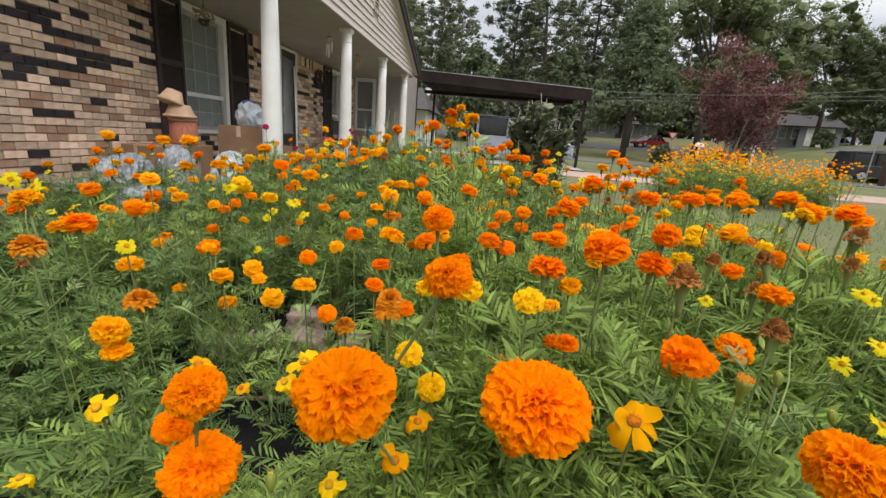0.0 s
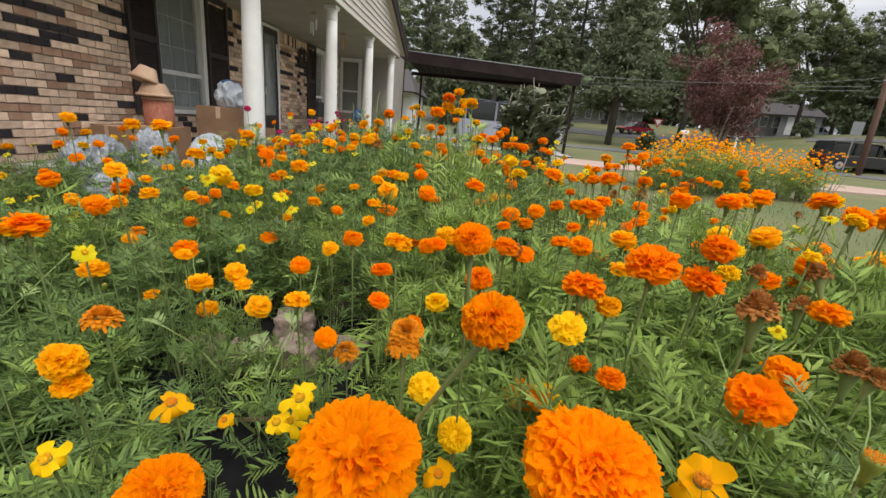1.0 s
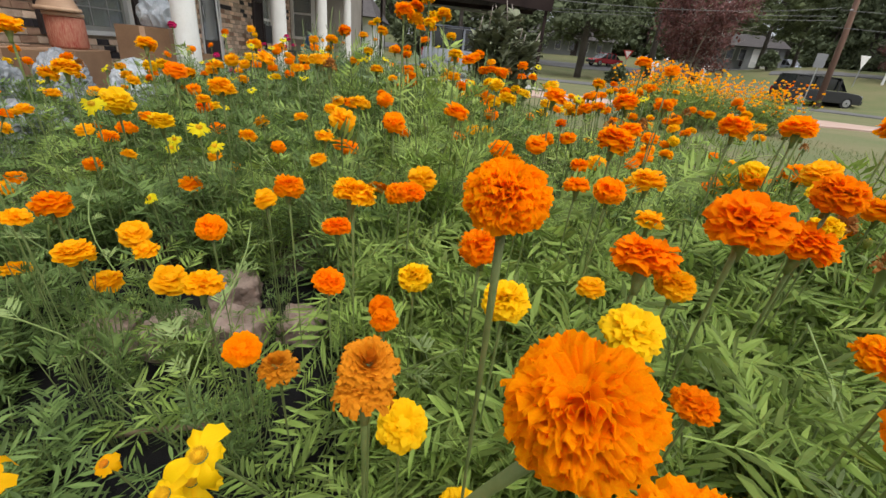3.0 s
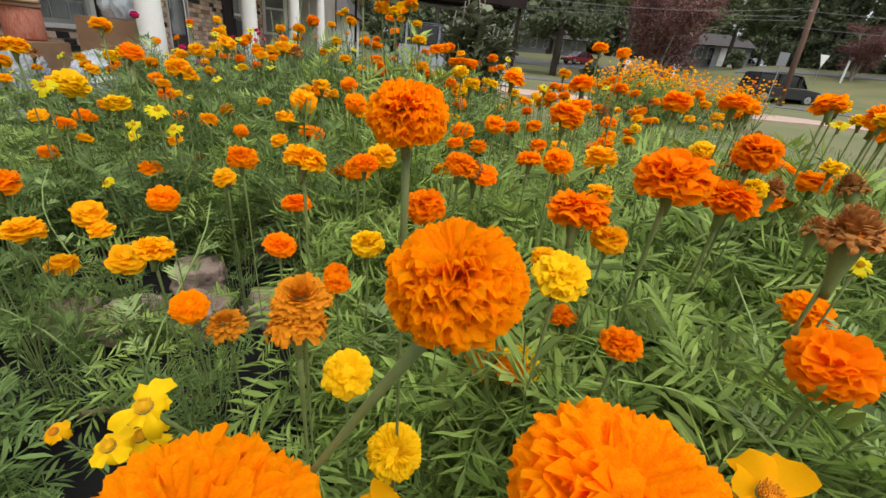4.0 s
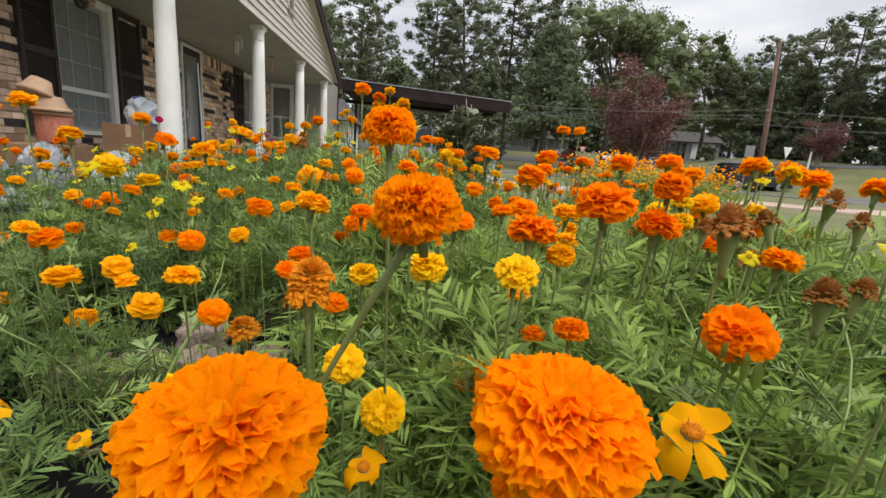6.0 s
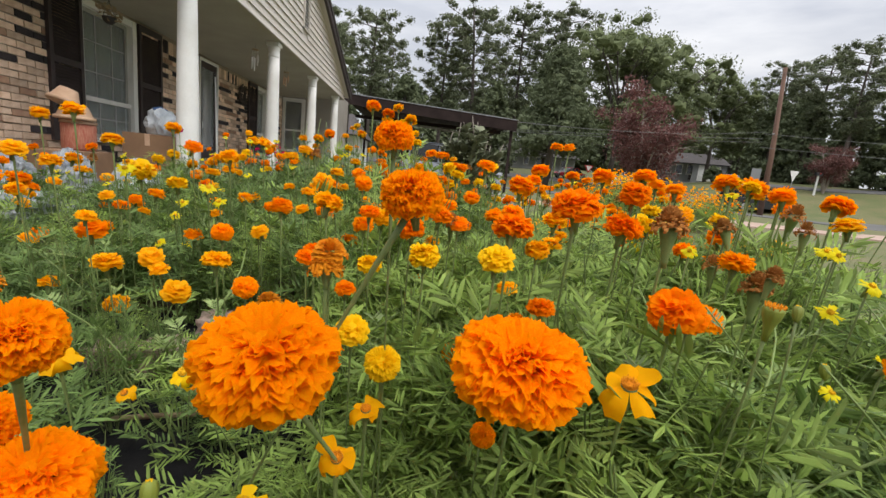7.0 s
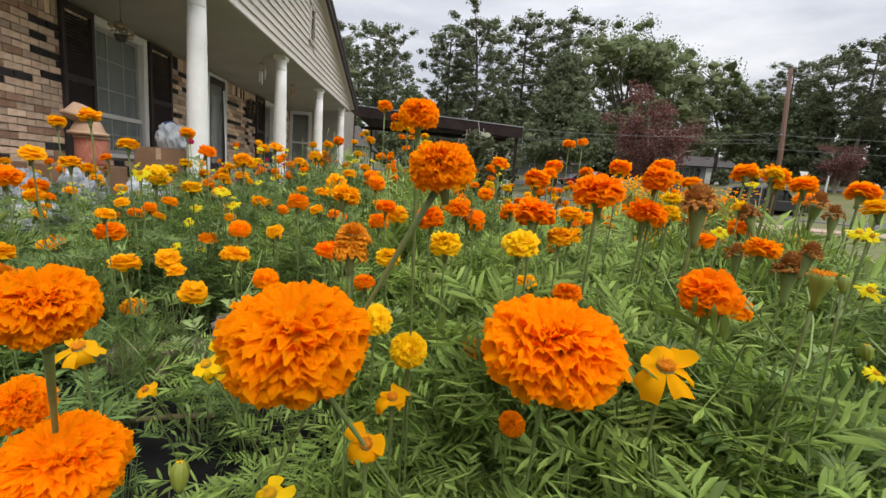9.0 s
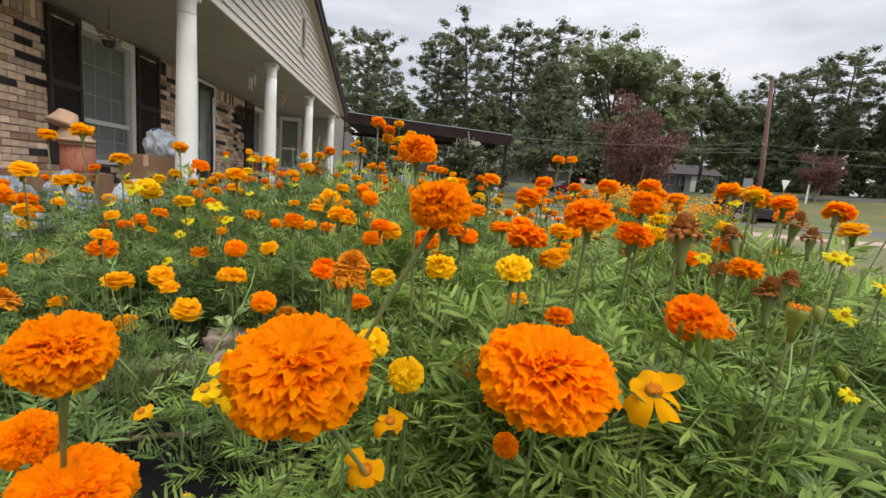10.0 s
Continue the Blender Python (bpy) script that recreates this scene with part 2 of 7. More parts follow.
# ---- mesh helpers ----
class Shape:
    """Gathers corners and faces of one mesh."""

    def __init__(self):
        self.v, self.f, self.n = [], [], 0

    def add(self, verts, faces):
        k = self.n
        self.v.extend(verts)
        self.f.extend([tuple(i + k for i in f) for f in faces])
        self.n += len(verts)

    def box(self, a, b):
        (x0, y0, z0), (x1, y1, z1) = a, b
        self.add([(x0, y0, z0), (x1, y0, z0), (x1, y1, z0), (x0, y1, z0), (x0, y0, z1), (x1, y0, z1), (x1, y1, z1), (x0, y1, z1)],
                 [(0, 3, 2, 1), (4, 5, 6, 7), (0, 1, 5, 4), (1, 2, 6, 5), (2, 3, 7, 6), (3, 0, 4, 7)])

    def tube(self, pts, radii, sides=6, caps=True):
        rings = []
        pts = [Vector(p) for p in pts]
        for i, p in enumerate(pts):
            d = pts[min(i + 1, len(pts) - 1)] - pts[max(i - 1, 0)]
            d = d.normalized() if d.length > 1e-9 else Vector((0, 0, 1))
            u = d.cross(Vector((0.93, 0.21, 0.3))).normalized()
            w = d.cross(u)
            for k in range(sides):
                a = 2 * math.pi * k / sides
                rings.append(p + (u * math.cos(a) + w * math.sin(a)) * radii[i])
        fs = []
        for i in range(len(pts) - 1):
            for k in range(sides):
                k2 = (k + 1) % sides
                fs.append((i * sides + k, i * sides + k2, (i + 1) * sides + k2, (i + 1) * sides + k))
        if caps:
            fs.append(tuple(reversed(range(sides))))
            fs.append(tuple((len(pts) - 1) * sides + k for k in range(sides)))
        self.add([tuple(r) for r in rings], fs)

    def lathe(self, profile, sides=20, centre=(0, 0, 0)):
        """profile: (radius, z) from bottom to top."""
        vs, fs = [], []
        for r, z in profile:
            for k in range(sides):
                a = 2 * math.pi * k / sides
                vs.append((centre[0] + r * math.cos(a), centre[1] + r * math.sin(a), centre[2] + z))
        for i in range(len(profile) - 1):
            for k in range(sides):
                k2 = (k + 1) % sides
                fs.append((i * sides + k, i * sides + k2, (i + 1) * sides + k2, (i + 1) * sides + k))
        fs.append(tuple(reversed(range(sides))))
        fs.append(tuple((len(profile) - 1) * sides + k for k in range(sides)))
        self.add(vs, fs)

    def mesh(self, name, material, smooth=False):
        me = bpy.data.meshes.new(name)
        me.from_pydata([tuple(v) for v in self.v], [], self.f)
        me.materials.append(material)
        if smooth:
            me.polygons.foreach_set("use_smooth", [True] * len(me.polygons))
        me.update()
        return me


def rounded(me, width, segments=2):
    """Bevels all sharp edges of a mesh."""
    bm = bmesh.new()
    bm.from_mesh(me)
    bmesh.ops.bevel(bm, geom=bm.edges[:], offset=width, segments=segments, profile=0.6, affect="EDGES", clamp_overlap=True)
    bm.to_mesh(me)
    bm.free()
    return me


def thing(name, m=None, label="", category="", group="", kind=""):
    ob = new(name)
    if m is not None:
        ob.matrix_world = m
    return tagged(ob, label, category, group, kind)


def part(name, me, parent, label="", m=None):
    ob = new(name, me)
    ob.parent = parent
    if m is not None:
        ob.matrix_basis = m
    return tagged(ob, label)


def solid(name, me, label, category="", kind="", group="", m=None):
    ob = new(name, me)
    if m is not None:
        ob.matrix_world = m
    return tagged(ob, label, category, group, kind)


def box_mesh(name, a, b, material, bevel=0.0):
    s = Shape()
    s.box(a, b)
    me = s.mesh(name, material)
    return rounded(me, bevel) if bevel else me


def smooth(a, b, x):
    u = min(max((x - a) / (b - a), 0.0), 1.0)
    return u * u * (3 - 2 * u)


def merged(name, pieces):
    """One mesh from many (mesh, matrix) pairs, each keeping its own material."""
    mats, vs, loops, sizes, index, shade, base = [], [], [], [], [], [], 0
    for me, m in pieces:
        nv, nl, npg = len(me.vertices), len(me.loops), len(me.polygons)
        co = np.empty(nv * 3, dtype=np.float32)
        me.vertices.foreach_get("co", co)
        mm = np.array(m)
        vs.append(co.reshape(-1, 3) @ mm[:3, :3].T + mm[:3, 3])
        li = np.empty(nl, dtype=np.int32)
        me.loops.foreach_get("vertex_index", li)
        loops.append(li + base)
        ls = np.empty(npg, dtype=np.int32)
        me.polygons.foreach_get("loop_total", ls)
        sizes.append(ls)
        sm = np.empty(npg, dtype=bool)
        me.polygons.foreach_get("use_smooth", sm)
        shade.append(sm)
        if me.materials[0] not in mats:
            mats.append(me.materials[0])
        index.append(np.full(npg, mats.index(me.materials[0]), dtype=np.int32))
        base += nv
    v, l, z = np.concatenate(vs), np.concatenate(loops), np.concatenate(sizes)
    out = bpy.data.meshes.new(name)
    out.vertices.add(len(v))
    out.vertices.foreach_set("co", v.astype(np.float32).ravel())
    out.loops.add(len(l))
    out.loops.foreach_set("vertex_index", l)
    out.polygons.add(len(z))
    out.polygons.foreach_set("loop_start", np.concatenate([[0], np.cumsum(z)[:-1]]).astype(np.int32))
    out.polygons.foreach_set("loop_total", z)
    for k in mats:
        out.materials.append(k)
    out.polygons.foreach_set("material_index", np.concatenate(index))
    out.polygons.foreach_set("use_smooth", np.concatenate(shade))
    out.update(calc_edges=True)
    return out


def terrain(x, y):
    """Height of the ground: level by the house, rising across the street, sooner towards the east."""
    d = math.hypot(x, y)
    az = math.degrees(math.atan2(x, y))
    k = smooth(22, 40, az) * (1 - smooth(100, 140, az))
    return 3.8 * (1 - k) * smooth(36, 95, d) + 3.0 * k * smooth(34, 52, d) + 0.03 * math.sin(x * 0.7) * smooth(6, 20, d)


# ---- ground ----
def ground_sheet():
    s = Shape()
    xs = sorted({-900, -400, -200, -120, -80, *range(-60, -10, 5), *[-10 + k * 0.5 for k in range(41)], *range(11, 100, 4), 120, 200, 400, 900})
    ys = sorted({-900, -400, -200, -100, -60, -30, *[-15 + k for k in range(8)], *[-7 + k * 0.5 for k in range(51)], *range(19, 120, 4), 150, 220, 400, 900})
    vs = [(x, y, terrain(x, y)) for y in ys for x in xs]
    w = len(xs)
    fs = [(j * w + i, j * w + i + 1, (j + 1) * w + i + 1, (j + 1) * w + i) for j in range(len(ys) - 1) for i in range(w - 1)]
    s.add(vs, fs)
    return s.mesh("ground", M_GRASS, True)


solid("ground", ground_sheet(), "patchy green and straw-coloured lawn", kind="structure")


def strip(name, line, width, material, lift, label):
    """A paved band along a line in plan, laid just over the ground with a thin edge."""
    s = Shape()
    pts = []
    for (xa, ya), (xb, yb) in zip(line[:-1], line[1:]):
        n = max(2, int(math.hypot(xb - xa, yb - ya) / 1.5))
        pts += [(xa + (xb - xa) * k / n, ya + (yb - ya) * k / n) for k in range(n)]
    pts.append(line[-1])
    vs, fs = [], []
    for i, p in enumerate(pts):
        a, b = pts[max(i - 1, 0)], pts[min(i + 1, len(pts) - 1)]
        d = Vector((b[0] - a[0], b[1] - a[1])).normalized()
        nx, ny = -d.y, d.x
        for side, dz in ((-0.5, -0.15), (-0.5, lift), (0.5, lift), (0.5, -0.15)):
            x, y = p[0] + nx * width * side, p[1] + ny * width * side
            vs.append((x, y, terrain(x, y) + dz))
    for i in range(len(pts) - 1):
        for k in range(3):
            fs.append((i * 4 + k, i * 4 + k + 1, i * 4 + 5 + k, i * 4 + 4 + k))
    s.add(vs, fs)
    return solid(name, s.mesh(name, material), label, kind="structure")


strip("road", [(70, 6), (40, 16), (23, 24), (9, 30), (-12, 38), (-60, 50)], 5.0, M_ASPHALT, 0.03, "pale grey asphalt street across the lawn")
strip("road_far", [(80, 40), (45, 52), (18, 55), (-40, 62)], 6.5, M_ASPHALT, 0.04, "grey asphalt side street further off")
strip("road_side", [(64, 14), (47, 25), (35, 32), (27, 38)], 1.3, M_ASPHALT, 0.04, "pale grey side road along the rising verge")
strip("pavement", [(2.2, 13.4), (6, 13.2), (14, 13.2), (22, 14.5)], 2.6, M_CLAY, 0.04, "worn pinkish concrete drive beside the lawn")
strip("driveway", [(0.2, 15.2), (0.2, 24)], 6.4, M_CONCRETE, 0.05, "grey concrete slab beneath the carport")

bed = Shape()
n_u, n_v = 60, 50
vs = []
for j in range(n_v + 1):
    for i in range(n_u + 1):
        x, y = -4.2 + 6.2 * i / n_u, -0.9 + 5.6 * j / n_v
        e = min(i, n_u - i, j, n_v - j) / 4
        vs.append((x, y, 0.004 + 0.05 * min(e, 1) * (0.55 + 0.9 * noise.noise(Vector((x * 3, y * 3, 0)))) - (0.03 if e == 0 else 0)))
bed.add(vs, [(j * (n_u + 1) + i, j * (n_u + 1) + i + 1, (j + 1) * (n_u + 1) + i + 1, (j + 1) * (n_u + 1) + i) for j in range(n_v) for i in range(n_u)])
solid("flower_bed_soil", bed.mesh("flower_bed_soil", M_SOIL, True), "dark crumbly soil of the flower bed", kind="structure")

# ---- the house ----
WX = -4.3          # outer face of the brick wall
COURSE, BRICK_L, JOINT = 0.077, 0.212, 0.011
OPENINGS = [(5.98, 7.02, 0.60, 2.33), (8.86, 9.64, 0.12, 2.33), (11.78, 12.5, 0.84, 2.33)]

wall_s = Shape()
edges = [-6.0, 5.98, 7.02, 8.86, 9.64, 11.78, 12.5, 13.9]
for ya, yb in zip(edges[:-1], edges[1:]):
    hole = [o for o in OPENINGS if abs(o[0] - ya) < 1e-6]
    if hole:
        o = hole[0]
        wall_s.box((WX - 0.25, ya, 0), (WX - 0.012, yb, o[2]))
        wall_s.box((WX - 0.25, ya, o[3]), (WX - 0.012, yb, 2.75))
    else:
        wall_s.box((WX - 0.25, ya, 0), (WX - 0.012, yb, 2.75))
wall = solid("wall_front", wall_s.mesh("wall_front", M_MORTAR), "tan brick house wall with scattered black bricks", kind="structure")

solid("wall_end", box_mesh("wall_end", (WX - 6.0, -6.25, 0), (WX - 0.01, -6.0, 2.75), M_BRICK_FAR), "tan brick end wall of the house", kind="structure")
solid("wall_back", box_mesh("wall_back", (WX - 6.25, -6.25, 0), (WX - 6.0, 16, 2.75), M_BRICK_FAR), "plain brick back wall of the house", kind="structure")
solid("house_floor", box_mesh("house_floor", (WX - 6.0, -6, 0.0), (WX - 0.25, 16, 0.1), M_DARK), "dark floor inside the house", kind="structure")
solid("porch_floor", box_mesh("porch_floor", (WX - 0.01, 3.9, -0.2), (-2.28, 14.2, 0.10), M_CONCRETE, 0.01), "grey concrete porch slab", kind="structure")

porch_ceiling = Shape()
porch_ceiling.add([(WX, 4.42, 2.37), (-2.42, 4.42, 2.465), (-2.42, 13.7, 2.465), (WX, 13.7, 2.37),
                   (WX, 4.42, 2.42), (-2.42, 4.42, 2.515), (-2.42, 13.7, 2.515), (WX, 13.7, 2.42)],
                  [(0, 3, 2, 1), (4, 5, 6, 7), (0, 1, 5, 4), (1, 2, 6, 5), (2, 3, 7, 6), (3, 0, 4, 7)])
solid("ceiling", porch_ceiling.mesh("ceiling", M_CEIL), "cream porch ceiling, its colour darkened for shade", kind="structure")

# main eave before the porch
eave = Shape()
eave.add([(WX - 0.2, -6.6, 2.62), (-3.75, -6.6, 2.45), (-3.75, 4.4, 2.45), (WX - 0.2, 4.4, 2.62),
          (WX - 3.1, -6.6, 4.0), (-3.75, -6.6, 2.6), (-3.75, 4.4, 2.6), (WX - 3.1, 4.4, 4.0)],
         [(0, 3, 2, 1), (4, 5, 6, 7), (0, 1, 5, 4), (1, 2, 6, 5), (2, 3, 7, 6), (3, 0, 4, 7)])
solid("main_roof", eave.mesh("main_roof", M_ROOF), "dark shingle roof of the house", kind="structure")
back_roof = Shape()
back_roof.add([(WX - 3.1, -6.6, 4.0), (WX - 6.6, -6.6, 2.6), (WX - 6.6, 16.4, 2.6), (WX - 3.1, 16.4, 4.0),
               (WX - 3.1, -6.6, 4.1), (WX - 6.6, -6.6, 2.7), (WX - 6.6, 16.4, 2.7), (WX - 3.1, 16.4, 4.1)],
              [(0, 3, 2, 1), (4, 5, 6, 7), (0, 1, 5, 4), (1, 2, 6, 5), (2, 3, 7, 6), (3, 0, 4, 7)])
solid("back_roof", back_roof.mesh("back_roof", M_ROOF), "dark shingle back slope of the roof", kind="structure")

# gable over the porch: lap siding, vent, rake boards and roof slopes
GX, PEAK_Y, PEAK_Z, EAVE_Z = -2.42, 9.05, 4.36, 2.47
SLOPE = (PEAK_Z - 2.72) / (13.6 - PEAK_Y)
VENT = (8.86, 9.24, 3.05, 3.72)


def rake_half(z):
    return (PEAK_Z - z) / SLOPE


gable = Shape()
gable.add([(GX - 0.06, PEAK_Y - rake_half(2.72) , 2.48), (GX - 0.06, PEAK_Y + rake_half(2.72), 2.48), (GX - 0.06, PEAK_Y + rake_half(2.72), 2.72), (GX - 0.06, PEAK_Y, PEAK_Z), (GX - 0.06, PEAK_Y - rake_half(2.72), 2.72),
           (GX - 0.02, PEAK_Y - rake_half(2.72), 2.48), (GX - 0.02, PEAK_Y + rake_half(2.72), 2.48), (GX - 0.02, PEAK_Y + rake_half(2.72), 2.72), (GX - 0.02, PEAK_Y, PEAK_Z), (GX - 0.02, PEAK_Y - rake_half(2.72), 2.72)],
          [(4, 3, 2, 1, 0), (5, 6, 7, 8, 9), (0, 1, 6, 5), (1, 2, 7, 6), (2, 3, 8, 7), (3, 4, 9, 8), (4, 0, 5, 9)])
gable_wall = solid("gable_wall", gable.mesh("gable_wall", M_SIDING), "beige lap-sided gable above the porch", kind="structure")
LAP = 0.118
z = 2.475
while z < PEAK_Z - 0.16:
    h0 = min(rake_half(z), rake_half(2.72)) - 0.06
    h1 = max(min(rake_half(z + LAP), rake_half(2.72)) - 0.06, 0.05)
    spans = [(-h0, h0, -h1, h1)]
    if z + LAP > VENT[2] and z < VENT[3]:
        spans = [(-h0, VENT[0] - PEAK_Y, -h1, VENT[0] - PEAK_Y), (VENT[1] - PEAK_Y, h0, VENT[1] - PEAK_Y, h1)]
    for a0, b0, a1, b1 in spans:
        s = Shape()
        s.add([(GX + 0.012, PEAK_Y + a0, z), (GX + 0.012, PEAK_Y + b0, z), (GX - 0.012, PEAK_Y + b1, z + LAP), (GX - 0.012, PEAK_Y + a1, z + LAP),
               (GX - 0.02, PEAK_Y + a0, z), (GX - 0.02, PEAK_Y + b0, z), (GX - 0.02, PEAK_Y + b1, z + LAP), (GX - 0.02, PEAK_Y + a1, z + LAP)],
              [(0, 1, 2, 3), (7, 6, 5, 4), (0, 4, 5, 1), (1, 5, 6, 2), (2, 6, 7, 3), (3, 7, 4, 0)])
        part("siding_board", s.mesh("siding_board", M_SIDING), gable_wall)
    z += LAP

vent = thing("gable_vent", None, "white louvred vent in the gable siding", "vent")
s = Shape()
for a, b in (((VENT[0], VENT[2]), (VENT[0] + 0.03, VENT[3])), ((VENT[1] - 0.03, VENT[2]), (VENT[1], VENT[3])), ((VENT[0], VENT[2]), (VENT[1], VENT[2] + 0.03)), ((VENT[0], VENT[3] - 0.03), (VENT[1], VENT[3]))):
    s.box((GX - 0.015, a[0], a[1]), (GX + 0.03, b[0], b[1]))
part("frame", s.mesh("vent_frame", M_SIDING), vent)
# Near-black sheet gives the shade between the slats as a colour.
part("backing", box_mesh("vent_backing", (GX - 0.018, VENT[0] + 0.03, VENT[2] + 0.03), (GX - 0.008, VENT[1] - 0.03, VENT[3] - 0.03), M_DARK), vent, "dark sheet standing for shade behind the slats")
for k in range(9):
    zz = VENT[2] + 0.05 + k * 0.067
    s = Shape()
    y0, y1 = VENT[0] + 0.03, VENT[1] - 0.03
    s.add([(GX + 0.026, y0, zz), (GX + 0.026, y1, zz), (GX - 0.004, y1, zz + 0.045), (GX - 0.004, y0, zz + 0.045), (GX + 0.026, y0, zz + 0.008), (GX + 0.026, y1, zz + 0.008), (GX - 0.004, y1, zz + 0.053), (GX - 0.004, y0, zz + 0.053)],
          [(0, 3, 2, 1), (4, 5, 6, 7), (0, 1, 5, 4), (1, 2, 6, 5), (2, 3, 7, 6), (3, 0, 4, 7)])
    part("slat", s.mesh("slat", M_SIDING), vent)

for sgn, nm in ((1, "porch_roof_far"), (-1, "porch_roof_near")):
    s = Shape()
    e = rake_half(2.72) + 0.18
    ze = PEAK_Z - SLOPE * e
    y1 = PEAK_Y + sgn * e
    s.add([(WX - 3.0, PEAK_Y, PEAK_Z), (-2.22, PEAK_Y, PEAK_Z), (-2.22, y1, ze), (WX - 3.0, y1, ze),
           (WX - 3.0, PEAK_Y, PEAK_Z + 0.09), (-2.22, PEAK_Y, PEAK_Z + 0.09), (-2.22, y1, ze + 0.09), (WX - 3.0, y1, ze + 0.09)],
          [(0, 3, 2, 1), (4, 5, 6, 7), (0, 1, 5, 4), (1, 2, 6, 5), (2, 3, 7, 6), (3, 0, 4, 7)])
    roof = solid(nm, s.mesh(nm, M_ROOF), "dark shingle slope over the porch", kind="structure")
    s = Shape()
    s.add([(-2.30, PEAK_Y, PEAK_Z - 0.14), (-2.24, PEAK_Y, PEAK_Z - 0.14), (-2.24, y1, ze - 0.14), (-2.30, y1, ze - 0.14),
           (-2.30, PEAK_Y, PEAK_Z - 0.003), (-2.24, PEAK_Y, PEAK_Z - 0.003), (-2.24, y1, ze - 0.003), (-2.30, y1, ze - 0.003)],
          [(0, 3, 2, 1), (4, 5, 6, 7), (0, 1, 5, 4), (1, 2, 6, 5), (2, 3, 7, 6), (3, 0, 4, 7)])
    part("rake_board", s.mesh("rake_board", M_FASCIA), roof, "dark brown rake board")
    s = Shape()
    s.add([(-2.44, PEAK_Y, PEAK_Z - 0.11), (-2.305, PEAK_Y, PEAK_Z - 0.11), (-2.305, y1, ze - 0.11), (-2.44, y1, ze - 0.11),
           (-2.44, PEAK_Y, PEAK_Z - 0.003), (-2.305, PEAK_Y, PEAK_Z - 0.003), (-2.305, y1, ze - 0.003), (-2.44, y1, ze - 0.003)],
          [(0, 3, 2, 1), (4, 5, 6, 7), (0, 1, 5, 4), (1, 2, 6, 5), (2, 3, 7, 6), (3, 0, 4, 7)])
    part("soffit", s.mesh("rake_soffit", M_SIDING), roof, "beige soffit beneath the rake")

# porch columns
def column_thing(y):
    c = thing("porch_column", pose(-2.56, y, 0.1), "round white-painted tapered porch column", "column", "columns of the porch")
    s = Shape()
    s.lathe([(0.112, 0.06), (0.112, 0.5), (0.106, 1.1), (0.095, 1.8), (0.088, 2.16)], 28)
    part("shaft", s.mesh("shaft", M_WHITE, True), c)
    s = Shape()
    s.box((-0.15, -0.15, 0), (0.15, 0.15, 0.06))
    part("plinth", rounded(s.mesh("plinth", M_WHITE), 0.008), c)
    s = Shape()
    s.lathe([(0.088, 2.13), (0.093, 2.14), (0.093, 2.155), (0.088, 2.165), (0.0885, 2.25), (0.095, 2.275), (0.096, 2.3)], 28)
    part("capital", s.mesh("capital", M_WHITE, True), c)
    part("cap_block", box_mesh("cap_block", (-0.1, -0.1, 2.3), (0.1, 0.1, 2.36), M_WHITE, 0.006), c)
    return c


first_column = column_thing(5.05)
for y in (7.74, 10.36, 13.0):
    copy_thing(first_column, pose(-2.56, y, 0.1))


# windows, shutters and door in the brick wall
def window_thing(name, o, label, muntins):
    y0, y1, z0, z1 = o
    w = thing(name, None, label, "window", kind="structure")
    s = Shape()
    s.box((WX - 0.12, y0, z0), (WX + 0.012, y0 + 0.035, z1))
    s.box((WX - 0.12, y1 - 0.09, z0), (WX + 0.025, y1, z1))
    s.box((WX - 0.12, y0 + 0.035, z1 - 0.09), (WX + 0.02, y1 - 0.09, z1))
    part("window_frame", rounded(s.mesh("window_frame", M_WHITE), 0.004, 1), w)
    part("window_sill", box_mesh("window_sill", (WX - 0.12, y0 + 0.001, z0 - 0.002), (WX + 0.06, y1 - 0.001, z0 + 0.05), M_WHITE, 0.006), w)
    zm = 1.13
    for nm, a, b, x in (("upper_sash", zm - 0.02, z1 - 0.09, WX - 0.06), ("lower_sash", z0 + 0.05, zm + 0.03, WX - 0.03)):
        s = Shape()
        ya, yb = y0 + 0.035, y1 - 0.09
        s.box((x - 0.03, ya, a), (x, ya + 0.045, b))
        s.box((x - 0.03, yb - 0.045, a), (x, yb, b))
        s.box((x - 0.03, ya + 0.045, a), (x, yb - 0.045, a + 0.05))
        s.box((x - 0.03, ya + 0.045, b - 0.05), (x, yb - 0.045, b))
        sash = part(nm, s.mesh(nm, M_SASH), w)
        for k in range(1, muntins + 1):
            yy = ya + (yb - ya) * k / (muntins + 1)
            part("glazing_bar", box_mesh("glazing_bar", (x - 0.022, yy - 0.007, a + 0.05), (x - 0.006, yy + 0.007, b - 0.05), M_SASH), sash)
        for mid in (a + (b - a) / 3, a + (b - a) * 2 / 3) if nm == "upper_sash" else ((a + b) / 2,):
            part("glazing_bar", box_mesh("glazing_bar", (x - 0.021, ya + 0.045, mid - 0.007), (x - 0.007, yb - 0.045, mid + 0.007), M_SASH), sash)
        if nm == "lower_sash":
            part("meeting_rail", box_mesh("meeting_rail", (x - 0.002, ya + 0.002, b - 0.045), (x + 0.012, yb - 0.002, b + 0.012), M_WHITE, 0.003), sash, "white meeting rail")
        p = part("pane", box_mesh("pane", (x - 0.018, ya + 0.045, a + 0.05), (x - 0.012, yb - 0.045, b - 0.05), M_PANE), sash)
        p.visible_shadow = False
    return w


window_thing("window_1", OPENINGS[0], "white sash window with lace curtain behind", 2)
window_thing("window_2", OPENINGS[2], "narrow white sash window beside brown shutter", 1)


